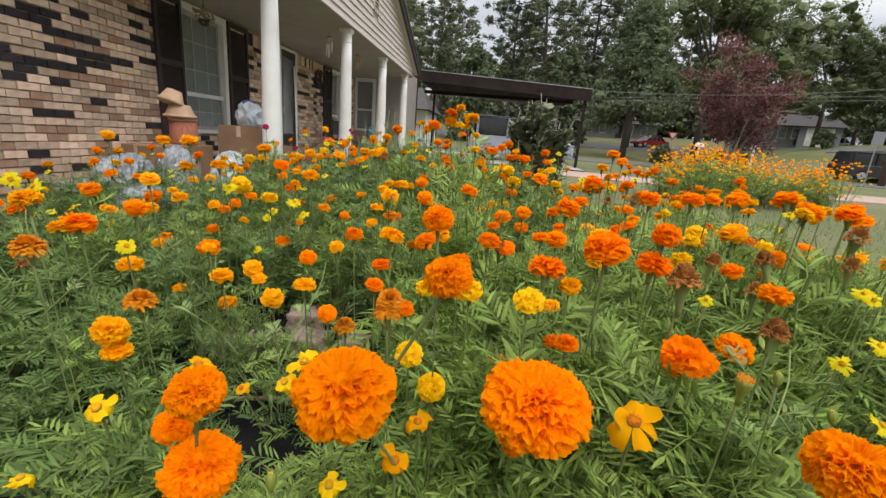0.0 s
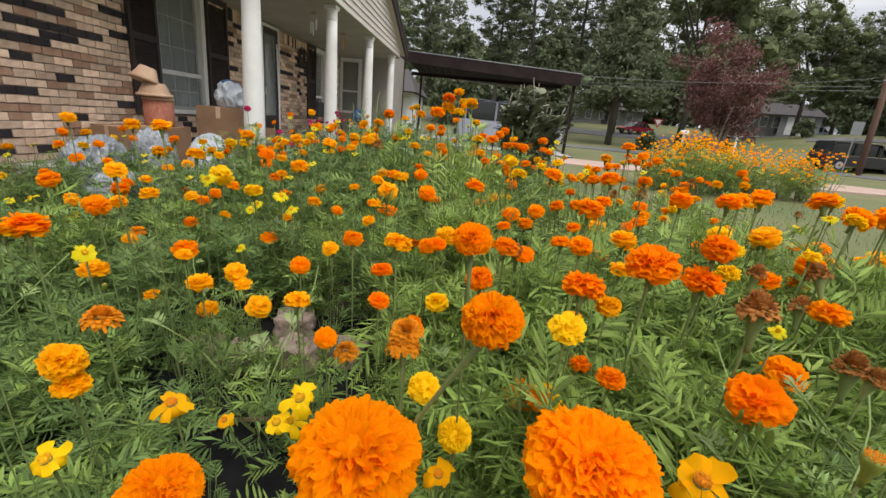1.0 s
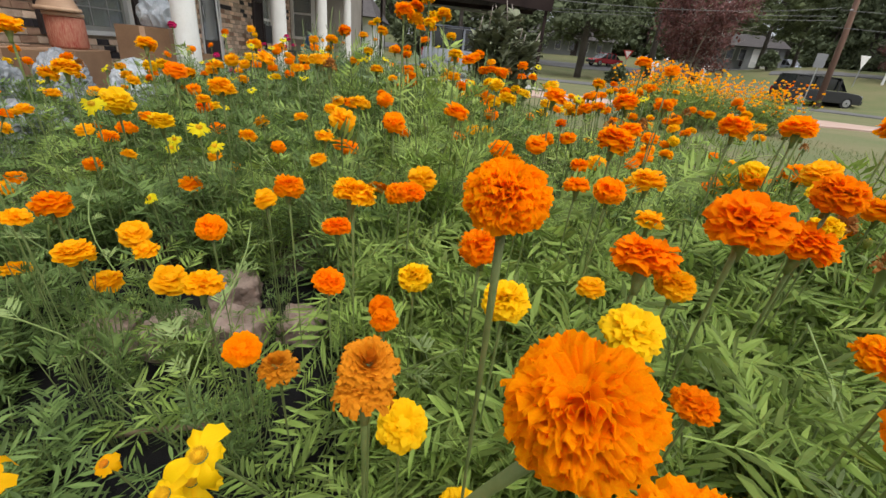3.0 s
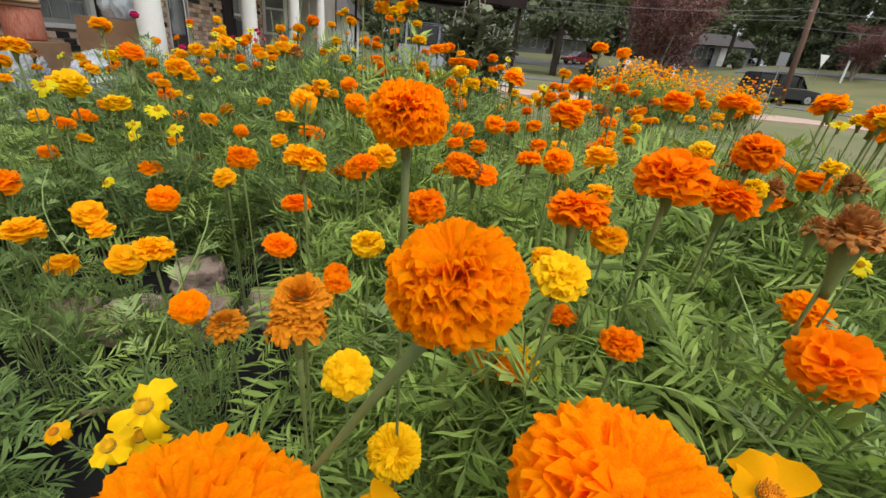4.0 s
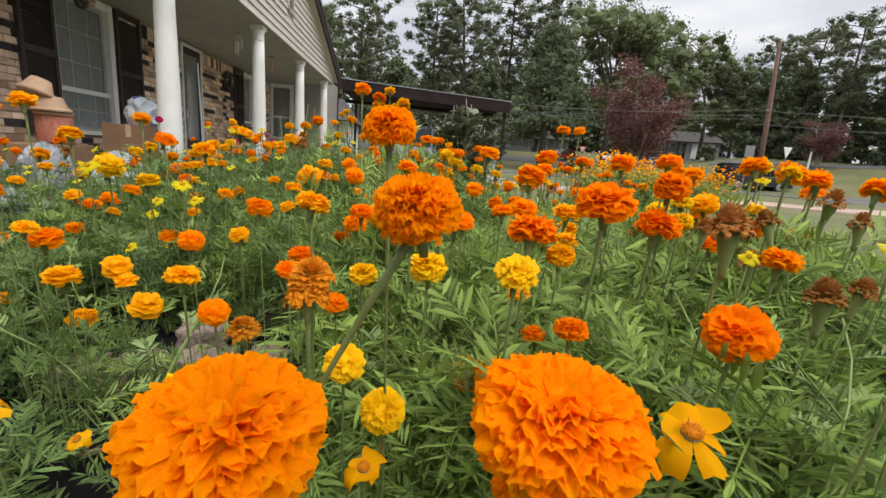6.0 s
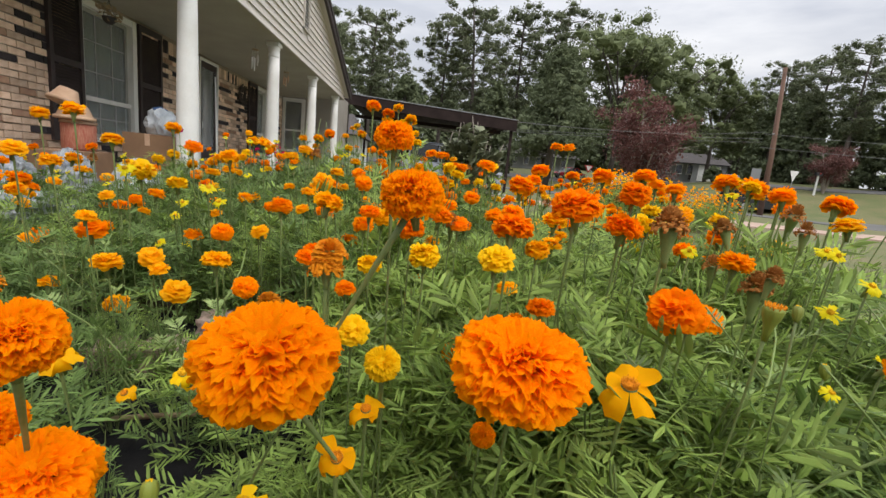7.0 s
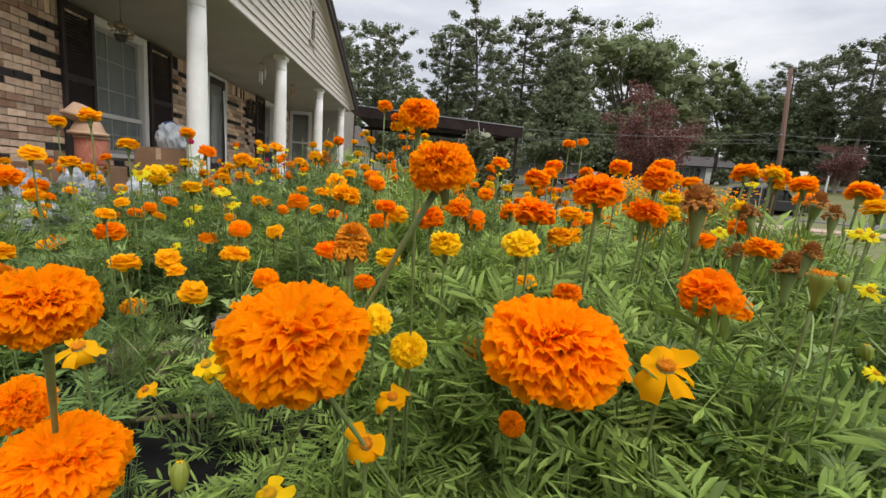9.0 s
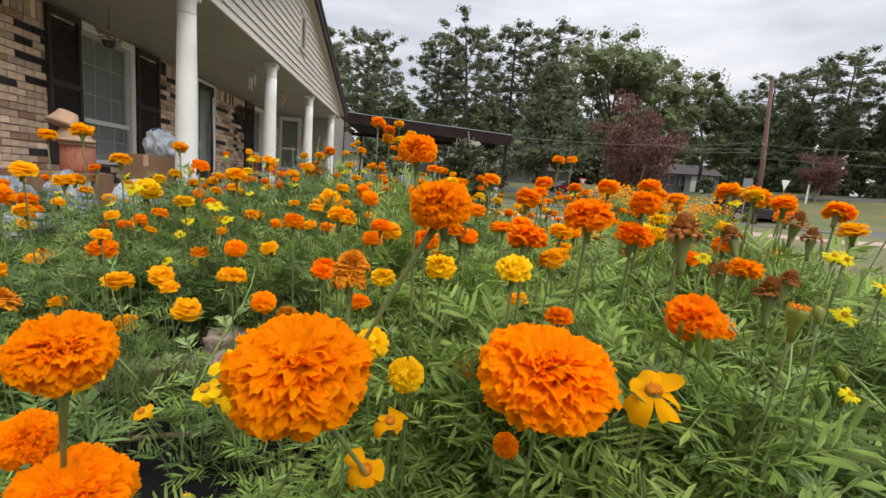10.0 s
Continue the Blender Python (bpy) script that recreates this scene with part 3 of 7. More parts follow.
def curtain_thing(y0, y1, z0, z1):
    s = Shape()
    n = 40
    vs = []
    for i in range(n + 1):
        y = y0 + (y1 - y0) * i / n
        x = WX - 0.17 + 0.018 * math.sin(i * 1.9) + 0.008 * math.sin(i * 0.7)
        vs += [(x, y, z0), (x, y, z1), (x - 0.004, y, z0), (x - 0.004, y, z1)]
    fs = []
    for i in range(n):
        a, b = 4 * i, 4 * (i + 1)
        fs += [(a, b, b + 1, a + 1), (a + 3, b + 3, b + 2, a + 2)]
    s.add(vs, fs)
    return solid("curtain", s.mesh("curtain", M_CURTAIN, True), "sheer grey-white lace curtain hanging inside window", "curtain")


curtain_thing(5.95, 7.05, 0.60, 2.33)
curtain_thing(11.75, 12.53, 0.84, 2.33)
# Added sheet behind the windows: the rooms' darkness put into its colour.
solid("dark_interior", box_mesh("dark_interior", (WX - 0.6, 5.2, 0.1), (WX - 0.5, 13.5, 2.6), M_DARK), "near-black sheet standing for the unlit rooms", kind="structure")


def shutter_thing(y0, y1):
    z0, z1 = 0.58, 2.33
    w = thing("window_shutter", pose(WX, y0, 0), "dark brown louvred window shutter on brick wall", "shutter", "shutters beside the windows")
    d = y1 - y0
    s = Shape()
    s.box((0.004, 0, z0), (0.045, 0.05, z1))
    s.box((0.004, d - 0.05, z0), (0.045, d, z1))
    for a, b in ((z0, z0 + 0.08), (1.46, 1.53), (z1 - 0.08, z1)):
        s.box((0.004, 0.05, a), (0.045, d - 0.05, b))
    part("shutter_frame", s.mesh("shutter_frame", M_SHUTTER), w)
    for a, b, nm in ((z0 + 0.08, 1.46, "lower_louvres"), (1.53, z1 - 0.08, "upper_louvres")):
        s = Shape()
        z = a
        while z + 0.04 < b:
            s.add([(0.036, 0.05, z), (0.036, d - 0.05, z), (0.01, d - 0.05, z + 0.034), (0.01, 0.05, z + 0.034), (0.036, 0.05, z + 0.007), (0.036, d - 0.05, z + 0.007), (0.01, d - 0.05, z + 0.041), (0.01, 0.05, z + 0.041)],
                  [(0, 3, 2, 1), (4, 5, 6, 7), (0, 1, 5, 4), (2, 3, 7, 6)])
            z += 0.036
        part(nm, s.mesh(nm, M_SHUTTER), w)
    return w


for y0, y1 in ((5.46, 5.96), (7.05, 7.62), (11.2, 11.76)):
    shutter_thing(y0, y1)

door = thing("door_1", None, "closed dark door behind white-framed glass storm door", "door", kind="structure")
o = OPENINGS[1]
s = Shape()
s.box((WX - 0.1, o[0], o[2]), (WX + 0.02, o[0] + 0.05, o[3]))
s.box((WX - 0.1, o[1] - 0.05, o[2]), (WX + 0.02, o[1], o[3]))
s.box((WX - 0.1, o[0] + 0.05, o[3] - 0.05), (WX + 0.02, o[1] - 0.05, o[3]))
part("door_frame", s.mesh("door_frame", M_WHITE), door)
s = Shape()
s.box((WX - 0.04, o[0] + 0.05, o[2] + 0.02), (WX, o[0] + 0.12, o[3] - 0.05))
s.box((WX - 0.04, o[1] - 0.12, o[2] + 0.02), (WX, o[1] - 0.05, o[3] - 0.05))
s.box((WX - 0.04, o[0] + 0.12, o[2] + 0.02), (WX, o[1] - 0.12, o[2] + 0.5))
s.box((WX - 0.04, o[0] + 0.12, o[3] - 0.17), (WX, o[1] - 0.12, o[3] - 0.05))
part("storm_door_frame", s.mesh("storm_door_frame", M_SHUTTER), door, "dark storm door frame")
p = part("pane", box_mesh("door_pane", (WX - 0.024, o[0] + 0.12, o[2] + 0.5), (WX - 0.018, o[1] - 0.12, o[3] - 0.17), M_PANE), door)
p.visible_shadow = False
part("door_leaf", box_mesh("door_leaf", (WX - 0.1, o[0] + 0.052, o[2] + 0.02), (WX - 0.06, o[1] - 0.052, o[3] - 0.05), M_DOOR), door)
s = Shape()
s.tube([(WX + 0.03, o[0] + 0.09, 1.02), (WX + 0.03, o[0] + 0.09, 1.16)], [0.01, 0.01], 8)
part("door_handle", s.mesh("door_handle", M_METAL), door)

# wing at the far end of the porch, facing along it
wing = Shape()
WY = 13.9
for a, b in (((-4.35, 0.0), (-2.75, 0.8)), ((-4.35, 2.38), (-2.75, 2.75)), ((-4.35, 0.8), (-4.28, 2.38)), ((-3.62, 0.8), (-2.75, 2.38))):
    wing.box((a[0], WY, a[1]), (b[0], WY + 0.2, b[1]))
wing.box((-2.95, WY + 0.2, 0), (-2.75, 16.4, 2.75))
solid("wall_wing", wing.mesh("wall_wing", M_WING), "wing at the porch end, shade in its olive-grey colour", kind="structure")
w3 = thing("window_3", None, "white-framed window with drawn grey blind", "window", kind="structure")
s = Shape()
s.box((-4.28, WY - 0.02, 0.8), (-4.21, WY + 0.1, 2.38))
s.box((-3.72, WY - 0.02, 0.8), (-3.62, WY + 0.1, 2.38))
s.box((-4.21, WY - 0.02, 2.28), (-3.72, WY + 0.1, 2.38))
s.box((-4.21, WY - 0.02, 0.8), (-3.72, WY + 0.1, 0.87))
s.box((-4.21, WY + 0.0, 1.42), (-3.72, WY + 0.06, 1.47))
part("window_frame", s.mesh("window_frame", M_WHITE), w3)
p = part("pane", box_mesh("pane", (-4.21, WY + 0.03, 0.87), (-3.72, WY + 0.036, 2.28), M_PANE), w3)
p.visible_shadow = False
part("blind", box_mesh("blind", (-4.21, WY + 0.09, 0.87), (-3.72, WY + 0.1, 2.28), M_CURTAIN), w3)

# ---- carport with a parked car ----
carport = thing("carport", None, "flat dark brown metal carport on slim posts", "carport")
s = Shape()
cy0, cy1 = 16.6, 22.5
s.add([(-2.95, cy0, 2.98), (3.5, cy0, 2.72), (3.5, cy1, 2.72), (-2.95, cy1, 2.98), (-2.95, cy0, 3.08), (3.5, cy0, 2.82), (3.5, cy1, 2.82), (-2.95, cy1, 3.08)],
      [(0, 3, 2, 1), (4, 5, 6, 7), (0, 1, 5, 4), (1, 2, 6, 5), (2, 3, 7, 6), (3, 0, 4, 7)])
roof_c = part("roof", s.mesh("carport_roof", M_CARPORT), carport)
for k in range(22):
    f = k / 21
    x = -2.9 + 6.35 * f
    zt = 2.98 - 0.26 * f
    part("roof_rib", box_mesh("roof_rib", (x - 0.02, cy0 + 0.05, zt - 0.035), (x + 0.02, cy1 - 0.05, zt - 0.001), M_CARPORT), roof_c)
s = Shape()
s.add([(-2.97, cy0 - 0.03, 2.74), (3.52, cy0 - 0.03, 2.44), (3.52, cy0 - 0.005, 2.44), (-2.97, cy0 - 0.005, 2.74), (-2.97, cy0 - 0.03, 3.11), (3.52, cy0 - 0.03, 2.85), (3.52, cy0 - 0.005, 2.85), (-2.97, cy0 - 0.005, 3.11)],
      [(0, 3, 2, 1), (4, 5, 6, 7), (0, 1, 5, 4), (1, 2, 6, 5), (2, 3, 7, 6), (3, 0, 4, 7)])
part("fascia", s.mesh("carport_fascia", M_CARPORT), carport, "weathered dark brown fascia panel")
s = Shape()
s.add([(-2.97, cy0 - 0.05, 3.10), (3.54, cy0 - 0.05, 2.84), (3.54, cy0 + 0.02, 2.84), (-2.97, cy0 + 0.02, 3.10), (-2.97, cy0 - 0.05, 3.125), (3.54, cy0 - 0.05, 2.865), (3.54, cy0 + 0.02, 2.865), (-2.97, cy0 + 0.02, 3.125)],
      [(0, 3, 2, 1), (4, 5, 6, 7), (0, 1, 5, 4), (1, 2, 6, 5), (2, 3, 7, 6), (3, 0, 4, 7)])
part("edge_trim", s.mesh("edge_trim", M_METAL), carport, "pale worn metal drip edge")
for x, y, zt in ((3.36, 16.75, 2.6), (3.36, 22.2, 2.6), (-2.82, 16.75, 2.85), (-2.82, 22.2, 2.85)):
    part("post", box_mesh("post", (x - 0.048, y - 0.048, 0.0), (x + 0.048, y + 0.048, zt), M_CARPORT, 0.006), carport)
s = Shape()
s.add([(-2.97, 22.5, 2.86), (3.52, 22.5, 2.60), (3.52, 22.58, 2.60), (-2.97, 22.58, 2.86), (-2.97, 22.5, 2.95), (3.52, 22.5, 2.69), (3.52, 22.58, 2.69), (-2.97, 22.58, 2.95)],
      [(0, 3, 2, 1), (4, 5, 6, 7), (0, 1, 5, 4), (1, 2, 6, 5), (2, 3, 7, 6), (3, 0, 4, 7)])
part("gutter", s.mesh("gutter", M_SASH), carport, "pale grey gutter along the far edge")
part("beam", box_mesh("beam", (-2.9, 19.3, 2.55), (3.4, 19.42, 2.68), M_CARPORT), carport)


def car_thing(m, label, paint, length=4.6, width=1.85, height=1.75, kind="suv", group=""):
    """A car along its own x axis: lofted body, dark glass, wheels, lamps."""
    c = thing("car", m, label, "car", group)
    hl, hw = length / 2, width / 2
    belt = height * 0.56
    if kind == "suv":
        top = [(-hl + 0.12, belt), (-hl + 0.30, height * 0.97), (hl * 0.05, height), (hl * 0.28, height * 0.96), (hl * 0.52, belt + 0.03)]
    else:
        top = [(-hl * 0.78, belt), (-hl * 0.42, height * 0.95), (0, height), (hl * 0.2, height * 0.97), (hl * 0.55, belt + 0.02)]
    lower = [(-hl, 0.3), (-hl, belt * 0.85), (-hl + 0.08, belt), (hl * 0.55, belt), (hl * 0.9, belt * 0.92), (hl, belt * 0.75), (hl, 0.3)]
    def loft(outline, insets):
        sh = Shape()
        n = len(outline)
        vs = []
        for yy, k in insets:
            cx = sum(p[0] for p in outline) / n
            for x, z in outline:
                zc = outline[0][1]
                vs.append((cx + (x - cx) * k, yy, zc + (z - zc) * (k if z > zc else 1)))
        fs = [tuple(range(n))]
        for i in range(len(insets) - 1):
            for j in range(n):
                j2 = (j + 1) % n
                fs.append((i * n + j, (i + 1) * n + j, (i + 1) * n + j2, i * n + j2))
        fs.append(tuple((len(insets) - 1) * n + j for j in reversed(range(n))))
        sh.add(vs, fs)
        return sh
    body = loft(lower, [(-hw, 0.965), (-hw + 0.07, 1.0), (hw - 0.07, 1.0), (hw, 0.965)]).mesh("body", paint)
    part("body", rounded(body, 0.03), c)
    cab = loft(top, [(-hw + 0.2, 0.93), (-hw + 0.06, 1.0), (hw - 0.06, 1.0), (hw - 0.2, 0.93)]).mesh("cabin_glass", M_CARGLASS)
    part("cabin_glass", cab, c, "dark car windows")
    s = Shape()
    xa, xb = top[1][0], top[3][0]
    s.box((xa, -hw + 0.12, height * 0.955), (xb, hw - 0.12, height + 0.012))
    part("roof", rounded(s.mesh("car_roof", paint), 0.03), c)
    for f in (0.0, 0.5, 1.0):
        x = top[1][0] + (top[3][0] - top[1][0]) * f
        for sg in (-1, 1):
            part("pillar", box_mesh("pillar", (x - 0.04, sg * (hw - 0.06) - 0.015, belt), (x + 0.04, sg * (hw - 0.06) + 0.015, height * 0.97), paint), c)
    part("bumper", box_mesh("bumper", (-hl - 0.07, -hw + 0.05, 0.32), (-hl + 0.1, hw - 0.05, 0.55), M_BLACK, 0.03), c)
    part("bumper", box_mesh("bumper_front", (hl - 0.1, -hw + 0.05, 0.32), (hl + 0.07, hw - 0.05, 0.55), M_BLACK, 0.03), c)
    for sg in (-1, 1):
        part("headlight", box_mesh("headlight", (hl - 0.06, sg * (hw - 0.25) - 0.14, belt * 0.68), (hl + 0.012, sg * (hw - 0.25) + 0.14, belt * 0.85), M_METAL, 0.02), c, "clear headlight")
        part("tail_light", box_mesh("tail_light", (-hl - 0.012, sg * (hw - 0.14) - 0.08, belt * 0.68), (-hl + 0.05, sg * (hw - 0.14) + 0.08, belt * 0.98), M_TAIL, 0.02), c, "red tail light")
        for x in (-hl * 0.62, hl * 0.62):
            s = Shape()
            s.lathe([(0.2, -0.1), (0.32, -0.1), (0.34, -0.07), (0.34, 0.07), (0.32, 0.1), (0.2, 0.1)], 24)
            wheel = part("wheel", s.mesh("wheel", M_TYRE), c, "black tyre", pose(x, sg * (hw - 0.1), 0.34, 90, 0, 0))
            s = Shape()
            s.lathe([(0.2, -0.06), (0.21, -0.105), (0.05, -0.112), (0.05, 0.112), (0.21, 0.105), (0.2, 0.06)], 20)
            part("rim", s.mesh("rim", M_METAL), wheel, "grey wheel rim")
    return c


M_TAIL = mat("tail_lamp_red", (0.35, 0.015, 0.012), (0.25, 0.01, 0.01), 0.25, 9, 60, 0.0)
M_CARBLUE = mat("blue_grey_car_paint", (0.40, 0.42, 0.49), (0.33, 0.36, 0.43), 0.3, 3, 90, 0.0, metal=0.2)
M_CARRED = mat("red_car_paint", (0.42, 0.012, 0.02), (0.34, 0.01, 0.015), 0.25, 3, 90, 0.0, spec=0.6)
car_thing(pose(1.30, 18.6, 0.05, 0, 0, 4), "blue-grey sport utility vehicle parked beneath the dark carport", M_CARBLUE, 4.2, 1.85, 1.72)


# ---- across the lawn: trees, houses, cars, pole and wires ----
def leaf_clump(rng, centre, radius, count, size, flat=1.0):
    """Corners and faces of many small bent leaf blades about a centre."""
    p = rng.normal(size=(count, 3)) * 0.5
    p /= np.maximum(np.linalg.norm(p, axis=1, keepdims=True), 1.0)
    p = p * radius * np.array([1, 1, flat]) + np.array(centre)
    a = rng.normal(size=(count, 3))
    a /= np.linalg.norm(a, axis=1, keepdims=True)
    b = np.cross(a, rng.normal(size=(count, 3)))
    b /= np.linalg.norm(b, axis=1, keepdims=True) + 1e-9
    k = size * rng.uniform(0.6, 1.4, size=(count, 1))
    c = np.cross(a, b)
    v = np.stack([p - a * k, p + b * k * 0.55 + c * k * 0.15, p + a * k, p - b * k * 0.55 + c * k * 0.15], 1).reshape(-1, 3)
    return v


def clump_core(rng, centre, radius, flat):
    """A small uneven twelve-cornered lump, the dense inside of a leaf clump."""
    v = CORE / 1.9 * rng.uniform(0.7, 1.25, size=(12, 1)) * radius * np.array([1, 1, flat])
    return v + np.array(centre)


CORE = np.array([(i, j * (1 + 5 ** 0.5) / 2, 0) for i in (-1, 1) for j in (-1, 1)])
CORE = np.concatenate([CORE, CORE[:, [2, 0, 1]], CORE[:, [1, 2, 0]]])
CORE_FACES = [f for f in itertools.combinations(range(12), 3) if all(np.linalg.norm(CORE[p] - CORE[q]) < 2.01 for p, q in itertools.combinations(f, 2))]


def crown_mesh(name, clumps, material, rng, size, core=0.0):
    """clumps: (centre, radius, count, flatness)."""
    vs = np.concatenate([leaf_clump(rng, c, r, n, size, fl) for c, r, n, fl in clumps])
    n = len(vs) // 4
    fs = (np.arange(n)[:, None] * 4 + np.array([0, 1, 2, 3])).tolist()
    if core:
        cores = [clump_core(rng, c, r * core, fl) for c, r, _, fl in clumps]
        fs += [tuple(len(vs) + 12 * i + k for k in f) for i in range(len(cores)) for f in CORE_FACES]
        vs = np.concatenate([vs] + cores)
    me = bpy.data.meshes.new(name)
    me.from_pydata(vs.tolist(), [], fs)
    me.materials.append(material)
    return me


def tree_meshes(kind, seed, height):
    rng = np.random.default_rng(seed)
    thin = 0.32 if seed > 30 else 1.0
    wood = Shape()
    clumps = []
    if kind == "pine":
        lean = rng.normal(size=2) * 0.02 * height
        trunk = [(lean[0] * f * f, lean[1] * f * f, height * 0.97 * f) for f in np.linspace(0, 1, 9)]
        wood.tube(trunk, [0.30 * (1 - 0.82 * f) + 0.03 for f in np.linspace(0, 1, 9)], 7)
        n = 44
        for k in range(n):
            f = 0.36 + 0.62 * (k / (n - 1))
            a = k * 2.4 + rng.uniform(-0.5, 0.5)
            ln = height * (0.20 * math.sin(math.pi * min(1, (1.02 - f) / 0.66) ** 0.75) + 0.05) * rng.uniform(0.65, 1.2)
            base = np.array([lean[0] * f * f, lean[1] * f * f, height * f])
            tip = base + np.array([math.cos(a) * ln, math.sin(a) * ln, ln * rng.uniform(0.05, 0.4)])
            mid = (base + tip) / 2 + np.array([0, 0, -0.06 * ln])
            wood.tube([base, mid, tip], [0.07, 0.045, 0.015], 4, False)
            for q in (0.42, 0.72, 1.0):
                c = base + (tip - base) * q + rng.normal(size=3) * 0.22
                clumps.append((c + np.array([0, 0, 0.2]), rng.uniform(0.52, 0.98) * height / 21, 84, 0.70))
    elif kind == "oak":
        wood.tube([(0, 0, 0), (0.1, 0, height * 0.2), (0.15, 0.1, height * 0.42)], [0.32, 0.26, 0.18], 8)
        top = np.array([0.15, 0.1, height * 0.42])
        for k in range(9):
            a = k * 2.4 + rng.uniform(-0.3, 0.3)
            up = rng.uniform(0.35, 1.0)
            st = np.array([0.1, 0.05, height * rng.uniform(0.22, 0.42)])
            ln = height * rng.uniform(0.26, 0.36)
            tip = st + np.array([math.cos(a) * ln * (1.05 - 0.6 * up), math.sin(a) * ln * (1.05 - 0.6 * up), ln * (0.4 + up)])
            mid = (st + tip) / 2 + rng.normal(size=3) * 0.4
            wood.tube([st, mid, tip], [0.17, 0.1, 0.04], 5, False)
            for j in range(7):
                q = rng.uniform(0.4, 1.0)
                b0 = mid + (tip - mid) * q
                d = rng.normal(size=3)
                d[2] = abs(d[2]) * 0.6
                t2 = b0 + d / np.linalg.norm(d) * height * rng.uniform(0.07, 0.15)
                wood.tube([b0, t2], [0.05, 0.015], 4, False)
                clumps.append((t2, rng.uniform(0.9, 1.6) * height / 18, 105, 0.8))
        for k in range(46):
            a, q = rng.uniform(0, 6.28), rng.uniform(0.23, 0.5)
            r = height * rng.uniform(0.10, 0.30)
            clumps.append(((math.cos(a) * r, math.sin(a) * r, height * q), rng.uniform(0.8, 1.5) * height / 18, 80, 0.7))
            if k % 2 == 0:
                wood.tube([(0.05, 0.02, height * q * 0.8), (math.cos(a) * r, math.sin(a) * r, height * q)], [0.06, 0.02], 4, False)
    elif kind == "cedar":
        wood.tube([(0, 0, 0), (0, 0, height * 0.5), (0, 0, height * 0.95)], [0.3, 0.2, 0.04], 7)
        for k in range(230 if seed == 6 else 150):
            f = rng.uniform(0.27 if seed == 6 else 0.03, 1.0)
            r = height * (0.34 if seed == 6 else 0.30) * (1 - f) ** 0.6 * (0.6 + 0.4 * min(1, f / 0.2)) * rng.uniform(0.55, 1.08)
            a = rng.uniform(0, 2 * math.pi)
            clumps.append(((math.cos(a) * r, math.sin(a) * r, height * f), rng.uniform(0.7, 1.2), 85 if seed == 6 else 34, 0.8))
            if k % 3 == 0:
                wood.tube([(0, 0, height * f * 0.9), (math.cos(a) * r * 0.9, math.sin(a) * r * 0.9, height * f)], [0.06, 0.02], 4, False)
    elif kind == "plum":
        for k in range(8):
            a = k * 0.8 + rng.uniform(-0.2, 0.2)
            pale = math.cos(a) > 0.3
            ln = height * rng.uniform(0.55, 0.85)
            tip = np.array([math.cos(a) * height * 0.27, math.sin(a) * height * 0.27, ln + height * 0.1])
            wood.tube([(0.05 * math.cos(a), 0.05 * math.sin(a), 0), tip * np.array([0.3, 0.3, 0.45]), tip], [0.09, 0.06, 0.015], 5, False)
            for j in range(12):
                q = rng.uniform(0.35, 1.0)
                b0 = tip * np.array([q ** 1.3, q ** 1.3, q])
                d = rng.normal(size=3)
                d[2] = abs(d[2]) * 0.7
                d[:2] += np.array([math.cos(a), math.sin(a)]) * 0.5
                t2 = b0 + d / np.linalg.norm(d) * height * rng.uniform(0.12, 0.25)
                wood.tube([b0, t2], [0.025, 0.008], 4, False)
                for _ in range(2):
                    d3 = rng.normal(size=3)
                    t3 = t2 + d3 / np.linalg.norm(d3) * height * 0.09
                    wood.tube([b0 + (t2 - b0) * rng.uniform(0.4, 0.9), t3], [0.012, 0.005], 3, False)
                if not (pale and q > 0.4 and j % 4):
                    clumps.append((t2, rng.uniform(0.5, 0.85), 90, 0.8))
                    clumps.append(((b0 + t2) / 2, rng.uniform(0.5, 0.8), 70, 0.8))
    else:
        for k in range(26):
            a, r = rng.uniform(0, 6.28), math.sqrt(rng.uniform(0, 1)) * 0.42
            h = height * rng.uniform(0.2, 0.95) * (1 - 0.4 * (r / 0.42) ** 2)
            wood.tube([(0, 0, 0), (math.cos(a) * r * height * 0.6, math.sin(a) * r * height * 0.6, h)], [0.03, 0.01], 4, False)
            clumps.append(((math.cos(a) * r * height, math.sin(a) * r * height, h), height * 0.19, 60, 0.8))
    mats = {"pine": (M_BARK, M_PINE, 0.13), "oak": (M_BARK, M_OAK, 0.13), "cedar": (M_BARK, M_CEDAR, 0.15 if seed == 6 else 0.26), "plum": (M_BARK_PALE, M_REDLEAF, 0.085), "bush": (M_BARK, M_CEDAR, 0.10 * height / 1.2)}
    b, l, size = mats[kind]
    if thin < 1:
        clumps = [(c, r, int(n * thin), fl) for c, r, n, fl in clumps]
        size *= 1.7
    return wood.mesh("trunk", b, True), crown_mesh("crown", clumps, l, rng, size, {"pine": 0.52, "oak": 0.50, "cedar": 0.50}.get(kind, 0.0))


TREE_CACHE = {}
TREE_WORDS = {"pine": "tall dark pine with bare trunk and tufted crown", "oak": "broad green leafy tree with open branching crown",
              "cedar": "dense dark evergreen tree, full to the ground", "plum": "wine-red leaved tree with pale bare twigs",
              "bush": "rounded dark green shrub beside the street"}


